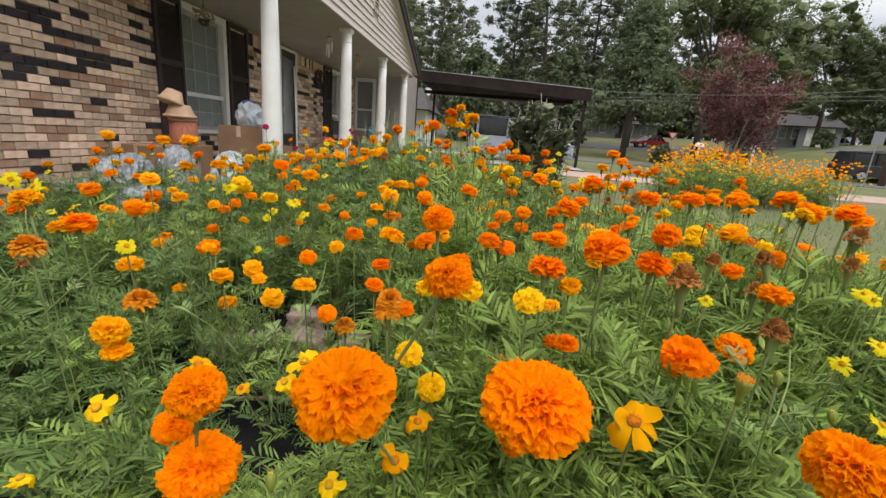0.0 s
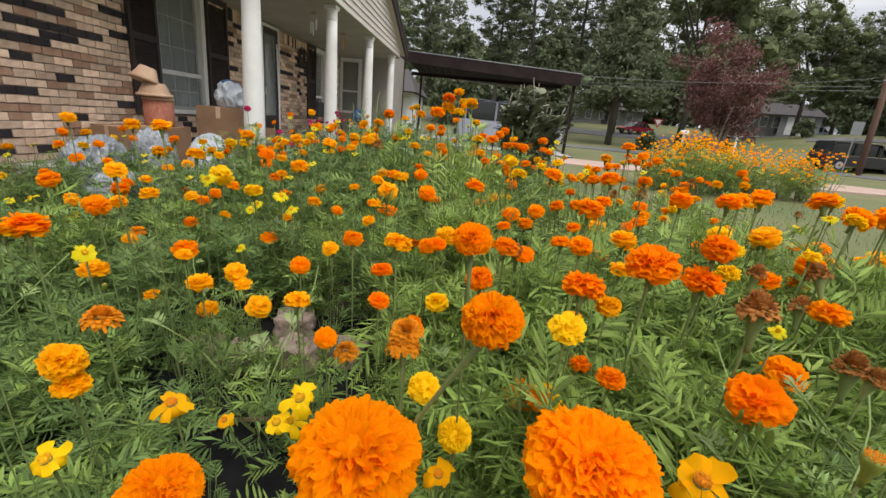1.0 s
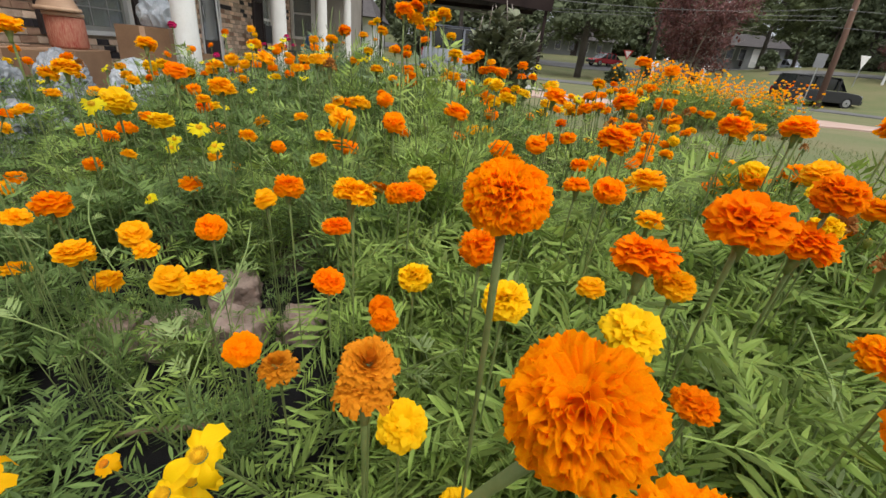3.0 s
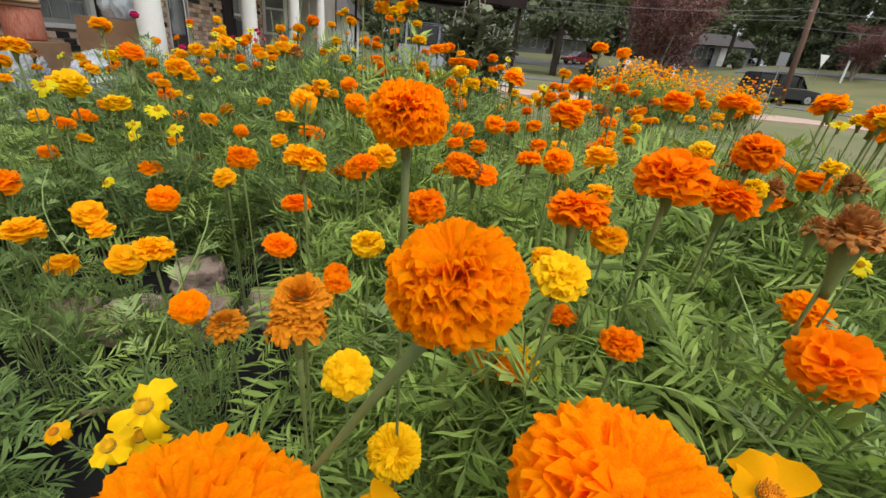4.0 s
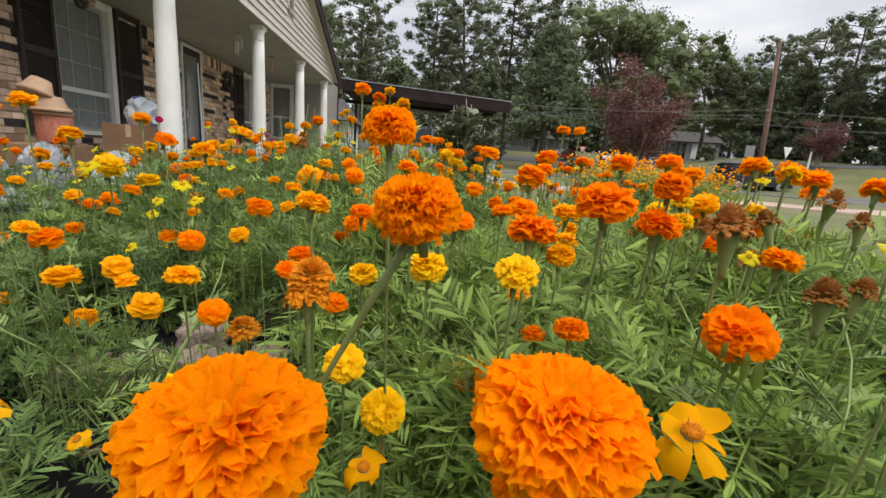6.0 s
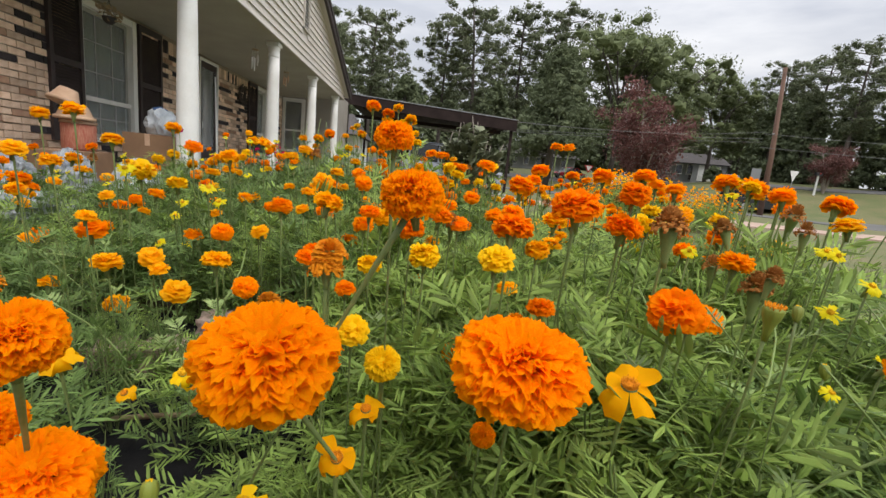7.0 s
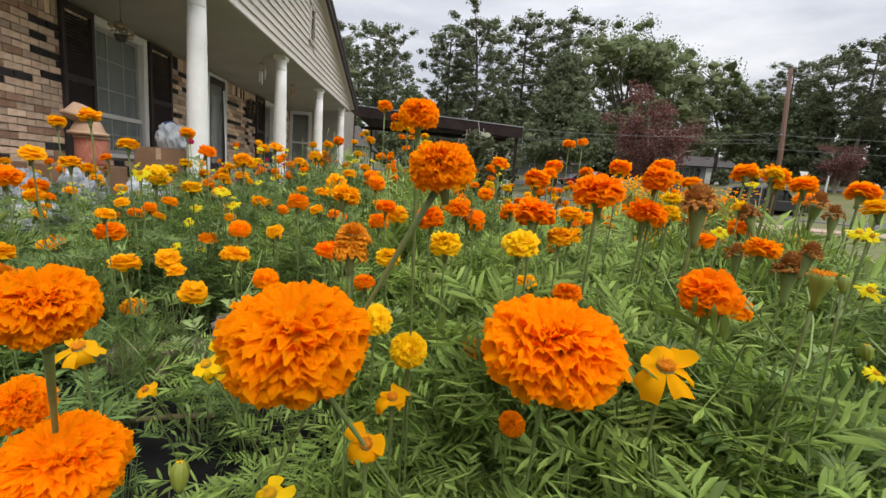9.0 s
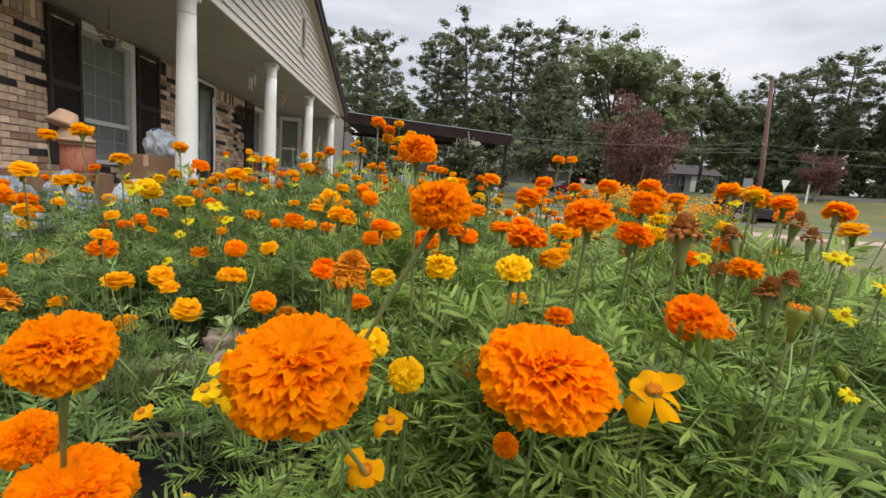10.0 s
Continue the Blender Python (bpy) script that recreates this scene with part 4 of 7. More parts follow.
def tree_thing(kind, seed, height, x, y, turn=0.0, scale=1.0, group=""):
    key = (kind, seed, height)
    if key not in TREE_CACHE:
        TREE_CACHE[key] = tree_meshes(kind, seed, height)
    t = thing("shrub" if kind == "bush" else "tree", pose(x, y, terrain(x, y) - 0.05, 0, 0, turn) @ Matrix.Diagonal((scale, scale, scale, 1)),
              TREE_WORDS[kind], "shrub" if kind == "bush" else "tree", group)
    part("trunk", TREE_CACHE[key][0], t)
    part("crown", TREE_CACHE[key][1], t)
    return t


# near belt of tall trees
for kind, seed, h, x, y, turn, k in (
        ("pine", 1, 20, -6.3, 51.7, 335, 0.82), ("pine", 3, 20, -11.2, 57.0, 240, 0.78), ("cedar", 5, 12, -2.2, 50.0, 0, 0.83),
        ("pine", 2, 20, 2.1, 56.0, 165, 0.85), ("pine", 3, 20, 5.9, 53.8, 246, 0.95), ("pine", 1, 20, 11.7, 56.9, 65, 0.98),
        ("cedar", 5, 12, 8.1, 51.4, 40, 0.87), ("pine", 2, 20, 16.8, 55.6, 244, 1.01), ("cedar", 6, 12, 12.0, 40.3, 160, 1.03),
        ("oak", 7, 19, 20.4, 45.7, 315, 1.01), ("oak", 8, 19, 26.1, 48.5, 85, 1.03), ("oak", 7, 19, 32.1, 47.2, 44, 0.70),
        ("oak", 8, 19, 36.2, 47.9, 55, 0.61), ("pine", 3, 20, 36.5, 43.8, 115, 0.60), ("cedar", 5, 12, 34.4, 41.7, 300, 0.66),
        ("pine", 1, 20, 36.7, 39.7, 245, 0.59), ("cedar", 5, 12, 36.3, 40.1, 0, 0.69), ("pine", 2, 20, 35.6, 35.1, 15, 0.57),
        ("pine", 3, 20, 39.2, 34.2, 320, 0.58), ("cedar", 5, 12, 37.2, 36.4, 200, 0.64), ("oak", 8, 19, 39.2, 31.1, 160, 0.56),
        ("pine", 1, 20, 42.3, 30.3, 140, 0.55), ("cedar", 5, 12, 39.4, 34.0, 180, 0.63), ("cedar", 5, 12, 40.0, 30.0, 300, 0.61),
        ("oak", 7, 19, 44.0, 27.7, 330, 0.55),
        ("pine", 1, 20, -14, 60, 250, 0.9), ("pine", 2, 20, -20, 58, 30, 0.9), ("oak", 8, 19, -13, 48, 10, 0.75)):
    tree_thing(kind, seed, h, x, y, turn, k, "trees across the street")
# belt behind
rng_t = random.Random(4)
for k in range(18):
    x = -24 + k * 6.2 + rng_t.uniform(-2, 2)
    tree_thing(("pine", "oak", "pine")[k % 3], (31, 37, 33)[k % 3], (20, 19, 20)[k % 3], x, 92 - 0.25 * max(x, 0) + rng_t.uniform(-4, 4), rng_t.uniform(0, 360), rng_t.uniform(0.8, 1.0), "woods behind the houses")
# understorey
for k in range(34):
    x = -26 + (k // 2) * 6.0 + rng_t.uniform(-1, 1)
    y = (80 if k % 2 else 88) - 0.30 * max(x - 30, 0) + rng_t.uniform(-2, 2)
    tree_thing("cedar", 35, 12, x, y, rng_t.uniform(0, 360), rng_t.uniform(0.8, 1.15), "woods behind the houses")
tree_thing("plum", 11, 6.4, 13.0, 24.9, 0, 0.95)
tree_thing("plum", 12, 6.4, 32.0, 32.5, 90, 0.58)
for x, y, k in ((13.9, 36.5, 1.3), (11.2, 24.0, 0.75), (17.6, 34.5, 1.2), (19.3, 35.5, 1.0), (28, 40, 1.3)):
    tree_thing("bush", 21, 1.2, x, y, x * 40, k, "shrubs along the street")


def neighbour_house(m, label, w, d, wall_m, roof_m, garage=True):
    h = thing("house", m, label, "house", "houses across the street")
    wall = part("wall", box_mesh("wall", (0, 0, -0.6), (w, d, 2.4), wall_m), h)
    s = Shape()
    s.add([(-0.4, -1.4, 2.3), (w + 0.4, -1.4, 2.3), (w + 0.4, d + 0.5, 2.3), (-0.4, d + 0.5, 2.3), (0.8, d / 2, 4.0), (w - 0.8, d / 2, 4.0)],
          [(0, 3, 2, 1), (0, 1, 5, 4), (1, 2, 5), (2, 3, 4, 5), (3, 0, 4)])
    part("roof", s.mesh("roof", roof_m), h, "dark grey shingle roof")
    n = int(w / 2.1)
    for k in range(n):
        x = 0.7 + k * (w - (4.0 if garage else 1.0)) / n
        win = part("window", box_mesh("window", (x, -0.05, 0.75), (x + 0.9, 0.02, 2.1), M_PLAIN_WHITE), h)
        part("pane", box_mesh("pane", (x + 0.08, -0.06, 0.83), (x + 0.82, -0.045, 2.02), M_CARGLASS), win)
    part("door", box_mesh("door", (w * 0.55, -0.05, 0.05), (w * 0.55 + 0.9, 0.02, 2.1), M_SHUTTER), h)
    if garage:
        part("garage_wall", box_mesh("garage_wall", (w - 4.0, -0.9, -0.6), (w, -0.002, 2.28), M_HOUSE_GREY), h, "grey boarded garage front")
        g = part("garage_door", box_mesh("garage_door", (w - 3.3, -0.95, 0.0), (w - 0.7, -0.89, 2.1), M_WHITE), h, "white garage door")
        for k in range(3):
            part("door_panel", box_mesh("door_panel", (w - 3.2, -0.965, 0.1 + k * 0.68), (w - 0.8, -0.945, 0.65 + k * 0.68), M_PLAIN_WHITE), g)
    return h


neighbour_house(pose(33.4, 62.0, terrain(33.4, 62) + 0.55, 0, 0, -30), "low grey house with dark roof and white garage", 9.6, 7, M_HOUSE_GREY, M_ROOF)
neighbour_house(pose(12, 70, terrain(17, 70) - 0.1, 0, 0, -4), "low pale house behind the trees", 13, 7, M_HOUSE_GREY, M_ROOF, False)
neighbour_house(pose(-8.9, 30, 0.1, 0, 0, 0), "white house with low roof beyond the carport", 4.6, 6, M_PLAIN_WHITE, M_ROOF, False)

car_thing(pose(20.0, 57.0, terrain(20.0, 57.0), 0, 0, -160), "small red car parked across the street", M_CARRED, 4.2, 1.75, 1.45, "sedan", "cars along the street")
car_thing(pose(23.2, 28.2, terrain(23.2, 28.2), 0, 0, -6), "black sport utility vehicle parked on the verge", M_BLACK, 4.4, 1.85, 1.68, "suv", "cars along the street")
car_thing(pose(43.2, 58.5, terrain(43.2, 58.5), 0, 0, 100), "small dark car beside the white garage", M_CARBLUE, 4.2, 1.75, 1.45, "sedan", "cars along the street")


def sign_thing(kind, x, y, h, label, turn=0):
    t = thing("road_sign", pose(x, y, terrain(x, y) - 0.05, 0, 0, turn), label, "road sign", "signs along the street")
    s = Shape()
    s.tube([(0, 0.02, 0), (0, 0.02, h + 0.35)], [0.03, 0.03], 6)
    part("post", s.mesh("sign_post", M_METAL), t)
    s = Shape()
    if kind in ("yield", "white"):
        r = 0.5 if kind == "yield" else 0.36
        pts = [(-r, h + 0.42), (r, h + 0.42), (0, h - 0.42)]
        s.add([(a, -0.01, b) for a, b in pts] + [(a, 0.005, b) for a, b in pts], [(0, 2, 1), (3, 4, 5), (0, 1, 4, 3), (1, 2, 5, 4), (2, 0, 3, 5)])
        plate = part("plate", s.mesh("plate", M_SIGNRED if kind == "yield" else M_WHITE), t, "red bordered triangle" if kind == "yield" else "white triangle")
        s = Shape()
        pts = [(-r * 0.62, h + 0.33), (r * 0.62, h + 0.33), (0, h - 0.2)]
        s.add([(a, -0.02, b) for a, b in pts] + [(a, -0.011, b) for a, b in pts], [(0, 2, 1), (3, 4, 5), (0, 1, 4, 3), (1, 2, 5, 4), (2, 0, 3, 5)])
        part("face", s.mesh("face", M_WHITE), plate, "white centre")
    else:
        s.box((-0.27, -0.01, h - 0.35), (0.27, 0.01, h + 0.35))
        part("plate", s.mesh("plate", M_HOUSE_GREY), t)
    return t


M_SIGNRED = mat("sign_red", (0.5, 0.05, 0.04), (0.42, 0.04, 0.035), 0.5, 4, 60, 0.0)
sign_thing("yield", 17.8, 45, 2.1, "red and white triangular yield sign on post")
sign_thing("white", 28.8, 32.0, 1.6, "white triangular sign on post by the street")
sign_thing("plate", 20.4, 25.4, 2.5, "plain pale grey rectangular sign on post", -10)

pole = thing("utility_pole", pose(21.1, 25.5, terrain(21.1, 25.5) - 0.3), "weathered brown wooden utility pole", "utility pole")
s = Shape()
s.tube([(0.25, 0, 0), (0.1, 0, 4), (-0.3, 0, 9.0)], [0.16, 0.14, 0.10], 10)
part("shaft", s.mesh("pole_shaft", M_POLE, True), pole)
s = Shape()
s.tube([(-0.3, -0.14, 5.2), (-0.3, -0.3, 5.2)], [0.03, 0.03], 6)
part("bracket", s.mesh("bracket", M_METAL), pole)


def wire_thing(a, b, sag):
    s = Shape()
    pts = [(a[0] + (b[0] - a[0]) * f, a[1] + (b[1] - a[1]) * f, a[2] + (b[2] - a[2]) * f - sag * 4 * f * (1 - f)) for f in np.linspace(0, 1, 25)]
    s.tube(pts, [0.013] * 25, 4)
    solid("power_line", s.mesh("power_line", M_WIRE), "thin grey overhead wire slung from the pole", "wire", "", "overhead wires")


wire_thing((20.4, 25.5, 5.0), (3.6, 17.4, 2.9), 0.25)
wire_thing((20.4, 25.5, 4.4), (-9.0, 30.0, 3.5), 0.35)
wire_thing((20.4, 25.5, 4.1), (60, 12, 6.5), 0.9)
wire_thing((20.4, 25.5, 4.9), (62, 14, 7.2), 0.8)
wire_thing((20.3, 25.5, 8.4), (64, 13, 10.5), 0.8)
wire_thing((20.4, 25.5, 4.6), (-12, 48, 5.5), 0.5)


def mailbox_thing(x, y, h, label, body):
    t = thing("mailbox", pose(x, y, terrain(x, y) - 0.05), label, "mailbox", "mailboxes along the street")
    part("post", box_mesh("mailbox_post", (-0.05, -0.05, 0), (0.05, 0.05, h), M_PLAIN_WHITE, 0.006), t, "white wooden post")
    s = Shape()
    prof = [(-0.11, 0), (0.11, 0), (0.11, 0.14), (0.075, 0.22), (0, 0.25), (-0.075, 0.22), (-0.11, 0.14)]
    n = len(prof)
    s.add([(yy, a, h + b) for yy in (-0.26, 0.26) for a, b in prof], [tuple(range(n)), tuple(reversed(range(n, 2 * n)))] + [(i, n + i, n + (i + 1) % n, (i + 1) % n) for i in range(n)])
    part("box", s.mesh("mailbox_box", body), t)
    part("flag", box_mesh("flag", (-0.02, -0.13, h + 0.12), (0.1, -0.115, h + 0.2), M_SIGNRED), t, "small red flag")


mailbox_thing(14.55, 32.0, 1.55, "white mailbox on a post by the street", M_PLAIN_WHITE)
mailbox_thing(18.15, 32.0, 1.6, "white mailbox on a post by the street", M_PLAIN_WHITE)
mailbox_thing(30.8, 32.0, 1.55, "dark mailbox on a white post by the street", M_BLACK)


# ---- marigolds ----
def bloom_shape(seed, petals, rows, cols, kind):
    """A bloom of unit radius on its own stalk end at the origin, facing up."""
    rng = np.random.default_rng(seed)
    s = Shape()
    if kind == "double":
        s.lathe([(0.2, -0.02), (0.42, 0.1), (0.54, 0.32), (0.5, 0.55), (0.34, 0.72), (0.1, 0.8)], 14 if petals > 60 else 8)
        for k in range(petals):
            f = (k + 0.5) / petals
            cth = 1 - (1.5 if seed % 3 == 0 else 1.38) * f ** 0.92
            th = math.acos(max(-1, min(1, cth)))
            ph = k * 2.39996 + rng.uniform(-0.25, 0.25)
            d = np.array([math.sin(th) * math.cos(ph), math.sin(th) * math.sin(ph), math.cos(th)])
            e1 = np.array([-math.sin(ph), math.cos(ph), 0])
            e2 = np.array([math.cos(th) * math.cos(ph), math.cos(th) * math.sin(ph), -math.sin(th)])
            roll = rng.uniform(-0.45, 0.45)
            u = e1 * math.cos(roll) + e2 * math.sin(roll)
            w = -e1 * math.sin(roll) + e2 * math.cos(roll)
            r1 = rng.uniform(0.82 if seed % 3 == 0 else 0.74 if seed % 3 == 1 else 0.62, 1.0) * (1 - 0.10 * math.exp(-(th / 0.35) ** 2))
            r0 = 0.12 if th < 0.7 else 0.35
            wd = rng.uniform(0.15, 0.25) * (0.6 + 0.4 * math.sin(th)) * (300 / petals) ** 0.4
            ph1, ph2 = rng.uniform(0, 6.28, 2)
            curl, ruf = rng.uniform(0.02, 0.30), rng.uniform(0.04, 0.09)
            vs = []
            for i in range(rows):
                q = i / (rows - 1)
                r = r0 + (r1 - r0) * q
                for j in range(cols):
                    a = 2 * j / (cols - 1) - 1
                    x = a * wd * (0.35 + 0.65 * math.sin(q * 2.0) ** 0.8)
                    off = curl * q ** 2.5 + ruf * q * q * math.sin(a * 4.4 + ph1) + 0.045 * q * q * math.sin(a * 7.5 + ph2) + 0.02 * q ** 3 * math.sin(a * 14 + ph1) + 0.05 * a * a * q * math.copysign(1, math.sin(ph2))
                    rr = r - 0.17 * q * q * a ** 4 - 0.06 * q ** 3 * (0.5 + 0.5 * math.sin(a * 9 + ph2))
                    p = d * rr + u * x + w * off
                    vs.append((p[0], p[1], p[2] * (0.92 if seed % 3 == 0 else 0.8) + 0.32))
            s.add(vs, [(i * cols + j, i * cols + j + 1, (i + 1) * cols + j + 1, (i + 1) * cols + j) for i in range(rows - 1) for j in range(cols - 1)])
    elif kind in ("single", "ragged"):
        rag = kind == "ragged"
        for k in range(petals):
            ph = 2 * math.pi * k / petals + rng.uniform(-0.22, 0.22)
            d = np.array([math.cos(ph), math.sin(ph), 0])
            e1 = np.array([-math.sin(ph), math.cos(ph), 0])
            drop = rng.uniform(-0.35, 1.2) if rag else rng.uniform(-0.15, 0.45)
            wd = rng.uniform(0.34, 0.50) * (5.5 / petals) if rag else rng.uniform(0.20, 0.30)
            lng = rng.uniform(0.6, 1.1) if rag else rng.uniform(0.8, 1.05)
            tw, ph1 = rng.uniform(-0.5, 0.5), rng.uniform(0, 6.28)
            vs = []
            for i in range(rows):
                q = i / (rows - 1)
                for j in range(cols):
                    a = 2 * j / (cols - 1) - 1
                    x = a * wd * (0.22 + 0.78 * math.sin(min(q * 1.75, 1.65)))
                    ang = drop * q * q
                    notch = (0.05 if rag else 0.10) * q ** 4 * (1 - math.cos(a * 6.0 + ph1 * 0.2)) + (0.16 if rag else 0.10) * a * a * q
                    rr = (0.12 + 0.88 * q - notch) * lng
                    p = d * rr * math.cos(ang) + e1 * x * math.cos(tw * q)
                    zz = 0.32 - rr * math.sin(ang) + x * math.sin(tw * q) + (0.08 if rag else 0.04) * q * math.sin(a * 3.5 + ph1) - 0.10 * a * a * q
                    vs.append((p[0], p[1], zz))
            s.add(vs, [(i * cols + j, i * cols + j + 1, (i + 1) * cols + j + 1, (i + 1) * cols + j) for i in range(rows - 1) for j in range(cols - 1)])
    elif kind in ("spent", "fading"):
        tuft = kind == "spent"
        for k in range(petals):
            f = (k + 0.5) / petals
            th = 0.1 + (1.35 if tuft else 1.45) * f ** 0.8
            ph = k * 2.39996 + rng.uniform(-0.2, 0.2)
            d = np.array([math.sin(th) * math.cos(ph), math.sin(th) * math.sin(ph), math.cos(th) * (1.05 if tuft else 0.8)])
            e1 = np.array([-math.sin(ph), math.cos(ph), 0])
            wd = rng.uniform(0.09, 0.17)
            end = d * rng.uniform(0.78, 1.0) * np.array([0.80, 0.80, 0.98] if tuft else [1, 1, 1]) + np.array([0, 0, -rng.uniform(0.15 if tuft else 0.05, 0.6) * math.sin(th) ** 2])
            ph1 = rng.uniform(0, 6.28)
            vs = []
            for q in np.linspace(0, 1, rows):
                c = d * 0.45 * (1 - q) + end * q + d * 0.16 * math.sin(q * 3.1)
                for a in (-1, 0, 1):
                    p = c + e1 * a * wd * (1 - 0.45 * q) + d * (0.07 * abs(a) * math.sin(q * 5 + ph1)) + e1 * 0.04 * math.sin(q * 6 + ph1)
                    vs.append((p[0], p[1], p[2] + 0.45))
            s.add(vs, [(i * 3 + j, i * 3 + j + 1, i * 3 + 4 + j, i * 3 + 3 + j) for i in range(rows - 1) for j in range(2)])
    return s


BLOOM_CACHE = {}
SIDES = {"big": (440, 6, 9), "mid": (190, 4, 5), "small": (84, 3, 4), "tiny": (20, 3, 3)}


def bloom_mesh(colour, size, seed):
    key = (colour, size, seed)
    if key not in BLOOM_CACHE:
        n, r, c = SIDES[size]
        if colour == "spent":
            s = bloom_shape(seed, int(n * 0.7), 5, 3, "spent")
        elif colour == "fading":
            s = bloom_shape(seed, int(n * 0.9), 5, 3, "fading")
        else:
            s = bloom_shape(seed, n, r, c, "double")
        BLOOM_CACHE[key] = s.mesh("bloom", M_PETAL[colour], True)
    return BLOOM_CACHE[key]


def single_mesh(colour, kind, seed, size="mid"):
    key = (colour, kind, seed, size)
    if key not in BLOOM_CACHE:
        BLOOM_CACHE[key] = bloom_shape(seed, (5 + seed % 2 if colour == "amber" else 8 + seed % 2) if kind == "ragged" else 9, 6 if size == "mid" else 4, 5 if size == "mid" else 4, kind).mesh("bloom", M_PETAL[colour], True)
    return BLOOM_CACHE[key]


def disk_mesh(material):
    key = "disk" + material.name
    if key not in BLOOM_CACHE:
        s = Shape()
        rng = np.random.default_rng(3)
        s.lathe([(0.14, 0.18), (0.22, 0.3), (0.19, 0.40), (0.08, 0.45)], 14)
        for k in range(70):
            a, r = k * 2.4, 0.21 * math.sqrt((k + 0.5) / 70)
            h = rng.uniform(0.05, 0.15)
            s.tube([(r * math.cos(a), r * math.sin(a), 0.38), (r * 1.25 * math.cos(a), r * 1.25 * math.sin(a), 0.41 + h)], [0.026, 0.016], 4)
        BLOOM_CACHE[key] = s.mesh("disk", material, True)
    return BLOOM_CACHE[key]


def calyx_mesh(wide):
    key = ("calyx", wide)
    if key not in BLOOM_CACHE:
        s = Shape()
        if wide > 1:
            s.lathe([(0.12, -1.4), (0.15, -1.05), (0.22, -0.55), (0.32, -0.05), (0.38, 0.25), (0.34, 0.42), (0.2, 0.45)], 16)
        else:
            s.lathe([(0.10, -0.75), (0.14, -0.45), (0.24 * wide, -0.12), (0.31 * wide, 0.15), (0.31 * wide, 0.34), (0.2 * wide, 0.4)], 12)
        BLOOM_CACHE[key] = s.mesh("calyx", M_STEM, True)
    return BLOOM_CACHE[key]


def bud_mesh():
    if "bud" not in BLOOM_CACHE:
        s = Shape()
        s.lathe([(0.15, -0.5), (0.3, -0.2), (0.45, 0.3), (0.47, 0.75), (0.36, 1.1), (0.2, 1.22)], 24)
        s.v = [(x * (1 + 0.11 * math.cos(8 * math.atan2(y, x))), y * (1 + 0.11 * math.cos(8 * math.atan2(y, x))), z) for x, y, z in s.v]
        BLOOM_CACHE["bud"] = s.mesh("bud", M_BUD, True)
    return BLOOM_CACHE["bud"]


def bud_tip_mesh():
    if "tip" not in BLOOM_CACHE:
        s = Shape()
        for k in range(12):
            a = k * 2.4
            r = 0.2 * math.sqrt((k + 0.5) / 12)
            s.tube([(r * math.cos(a), r * math.sin(a), 1.0), (r * math.cos(a), r * math.sin(a), 1.27 + 0.06 * math.sin(k * 5))], [0.07, 0.04], 5)
        BLOOM_CACHE["tip"] = s.mesh("bud_tip", M_PETAL["yellow"], True)
    return BLOOM_CACHE["tip"]


def stub_mesh():
    if "stub" not in BLOOM_CACHE:
        s = Shape()
        s.lathe([(0.2, -1.7), (0.25, -1.0), (0.38, -0.4), (0.58, 0.1), (0.66, 0.6), (0.6, 0.85), (0.3, 0.88)], 24)
        s.v = [(x * (1 + 0.04 * math.cos(7 * math.atan2(y, x))), y * (1 + 0.04 * math.cos(7 * math.atan2(y, x))), z) for x, y, z in s.v]
        BLOOM_CACHE["stub"] = s.mesh("flower_cup", M_BUD, True)
    return BLOOM_CACHE["stub"]


def stub_tip_mesh():
    if "stub_tip" not in BLOOM_CACHE:
        s = Shape()
        for k in range(60):
            a = k * 2.4
            r = 0.58 * math.sqrt((k + 0.5) / 60)
            s.tube([(r * math.cos(a), r * math.sin(a), 0.75), (r * 1.15 * math.cos(a), r * 1.15 * math.sin(a), 1.0 + 0.09 * math.sin(k * 5))], [0.06, 0.04], 5)
        BLOOM_CACHE["stub_tip"] = s.mesh("petal_stubs", M_PETAL["fading"], True)
    return BLOOM_CACHE["stub_tip"]


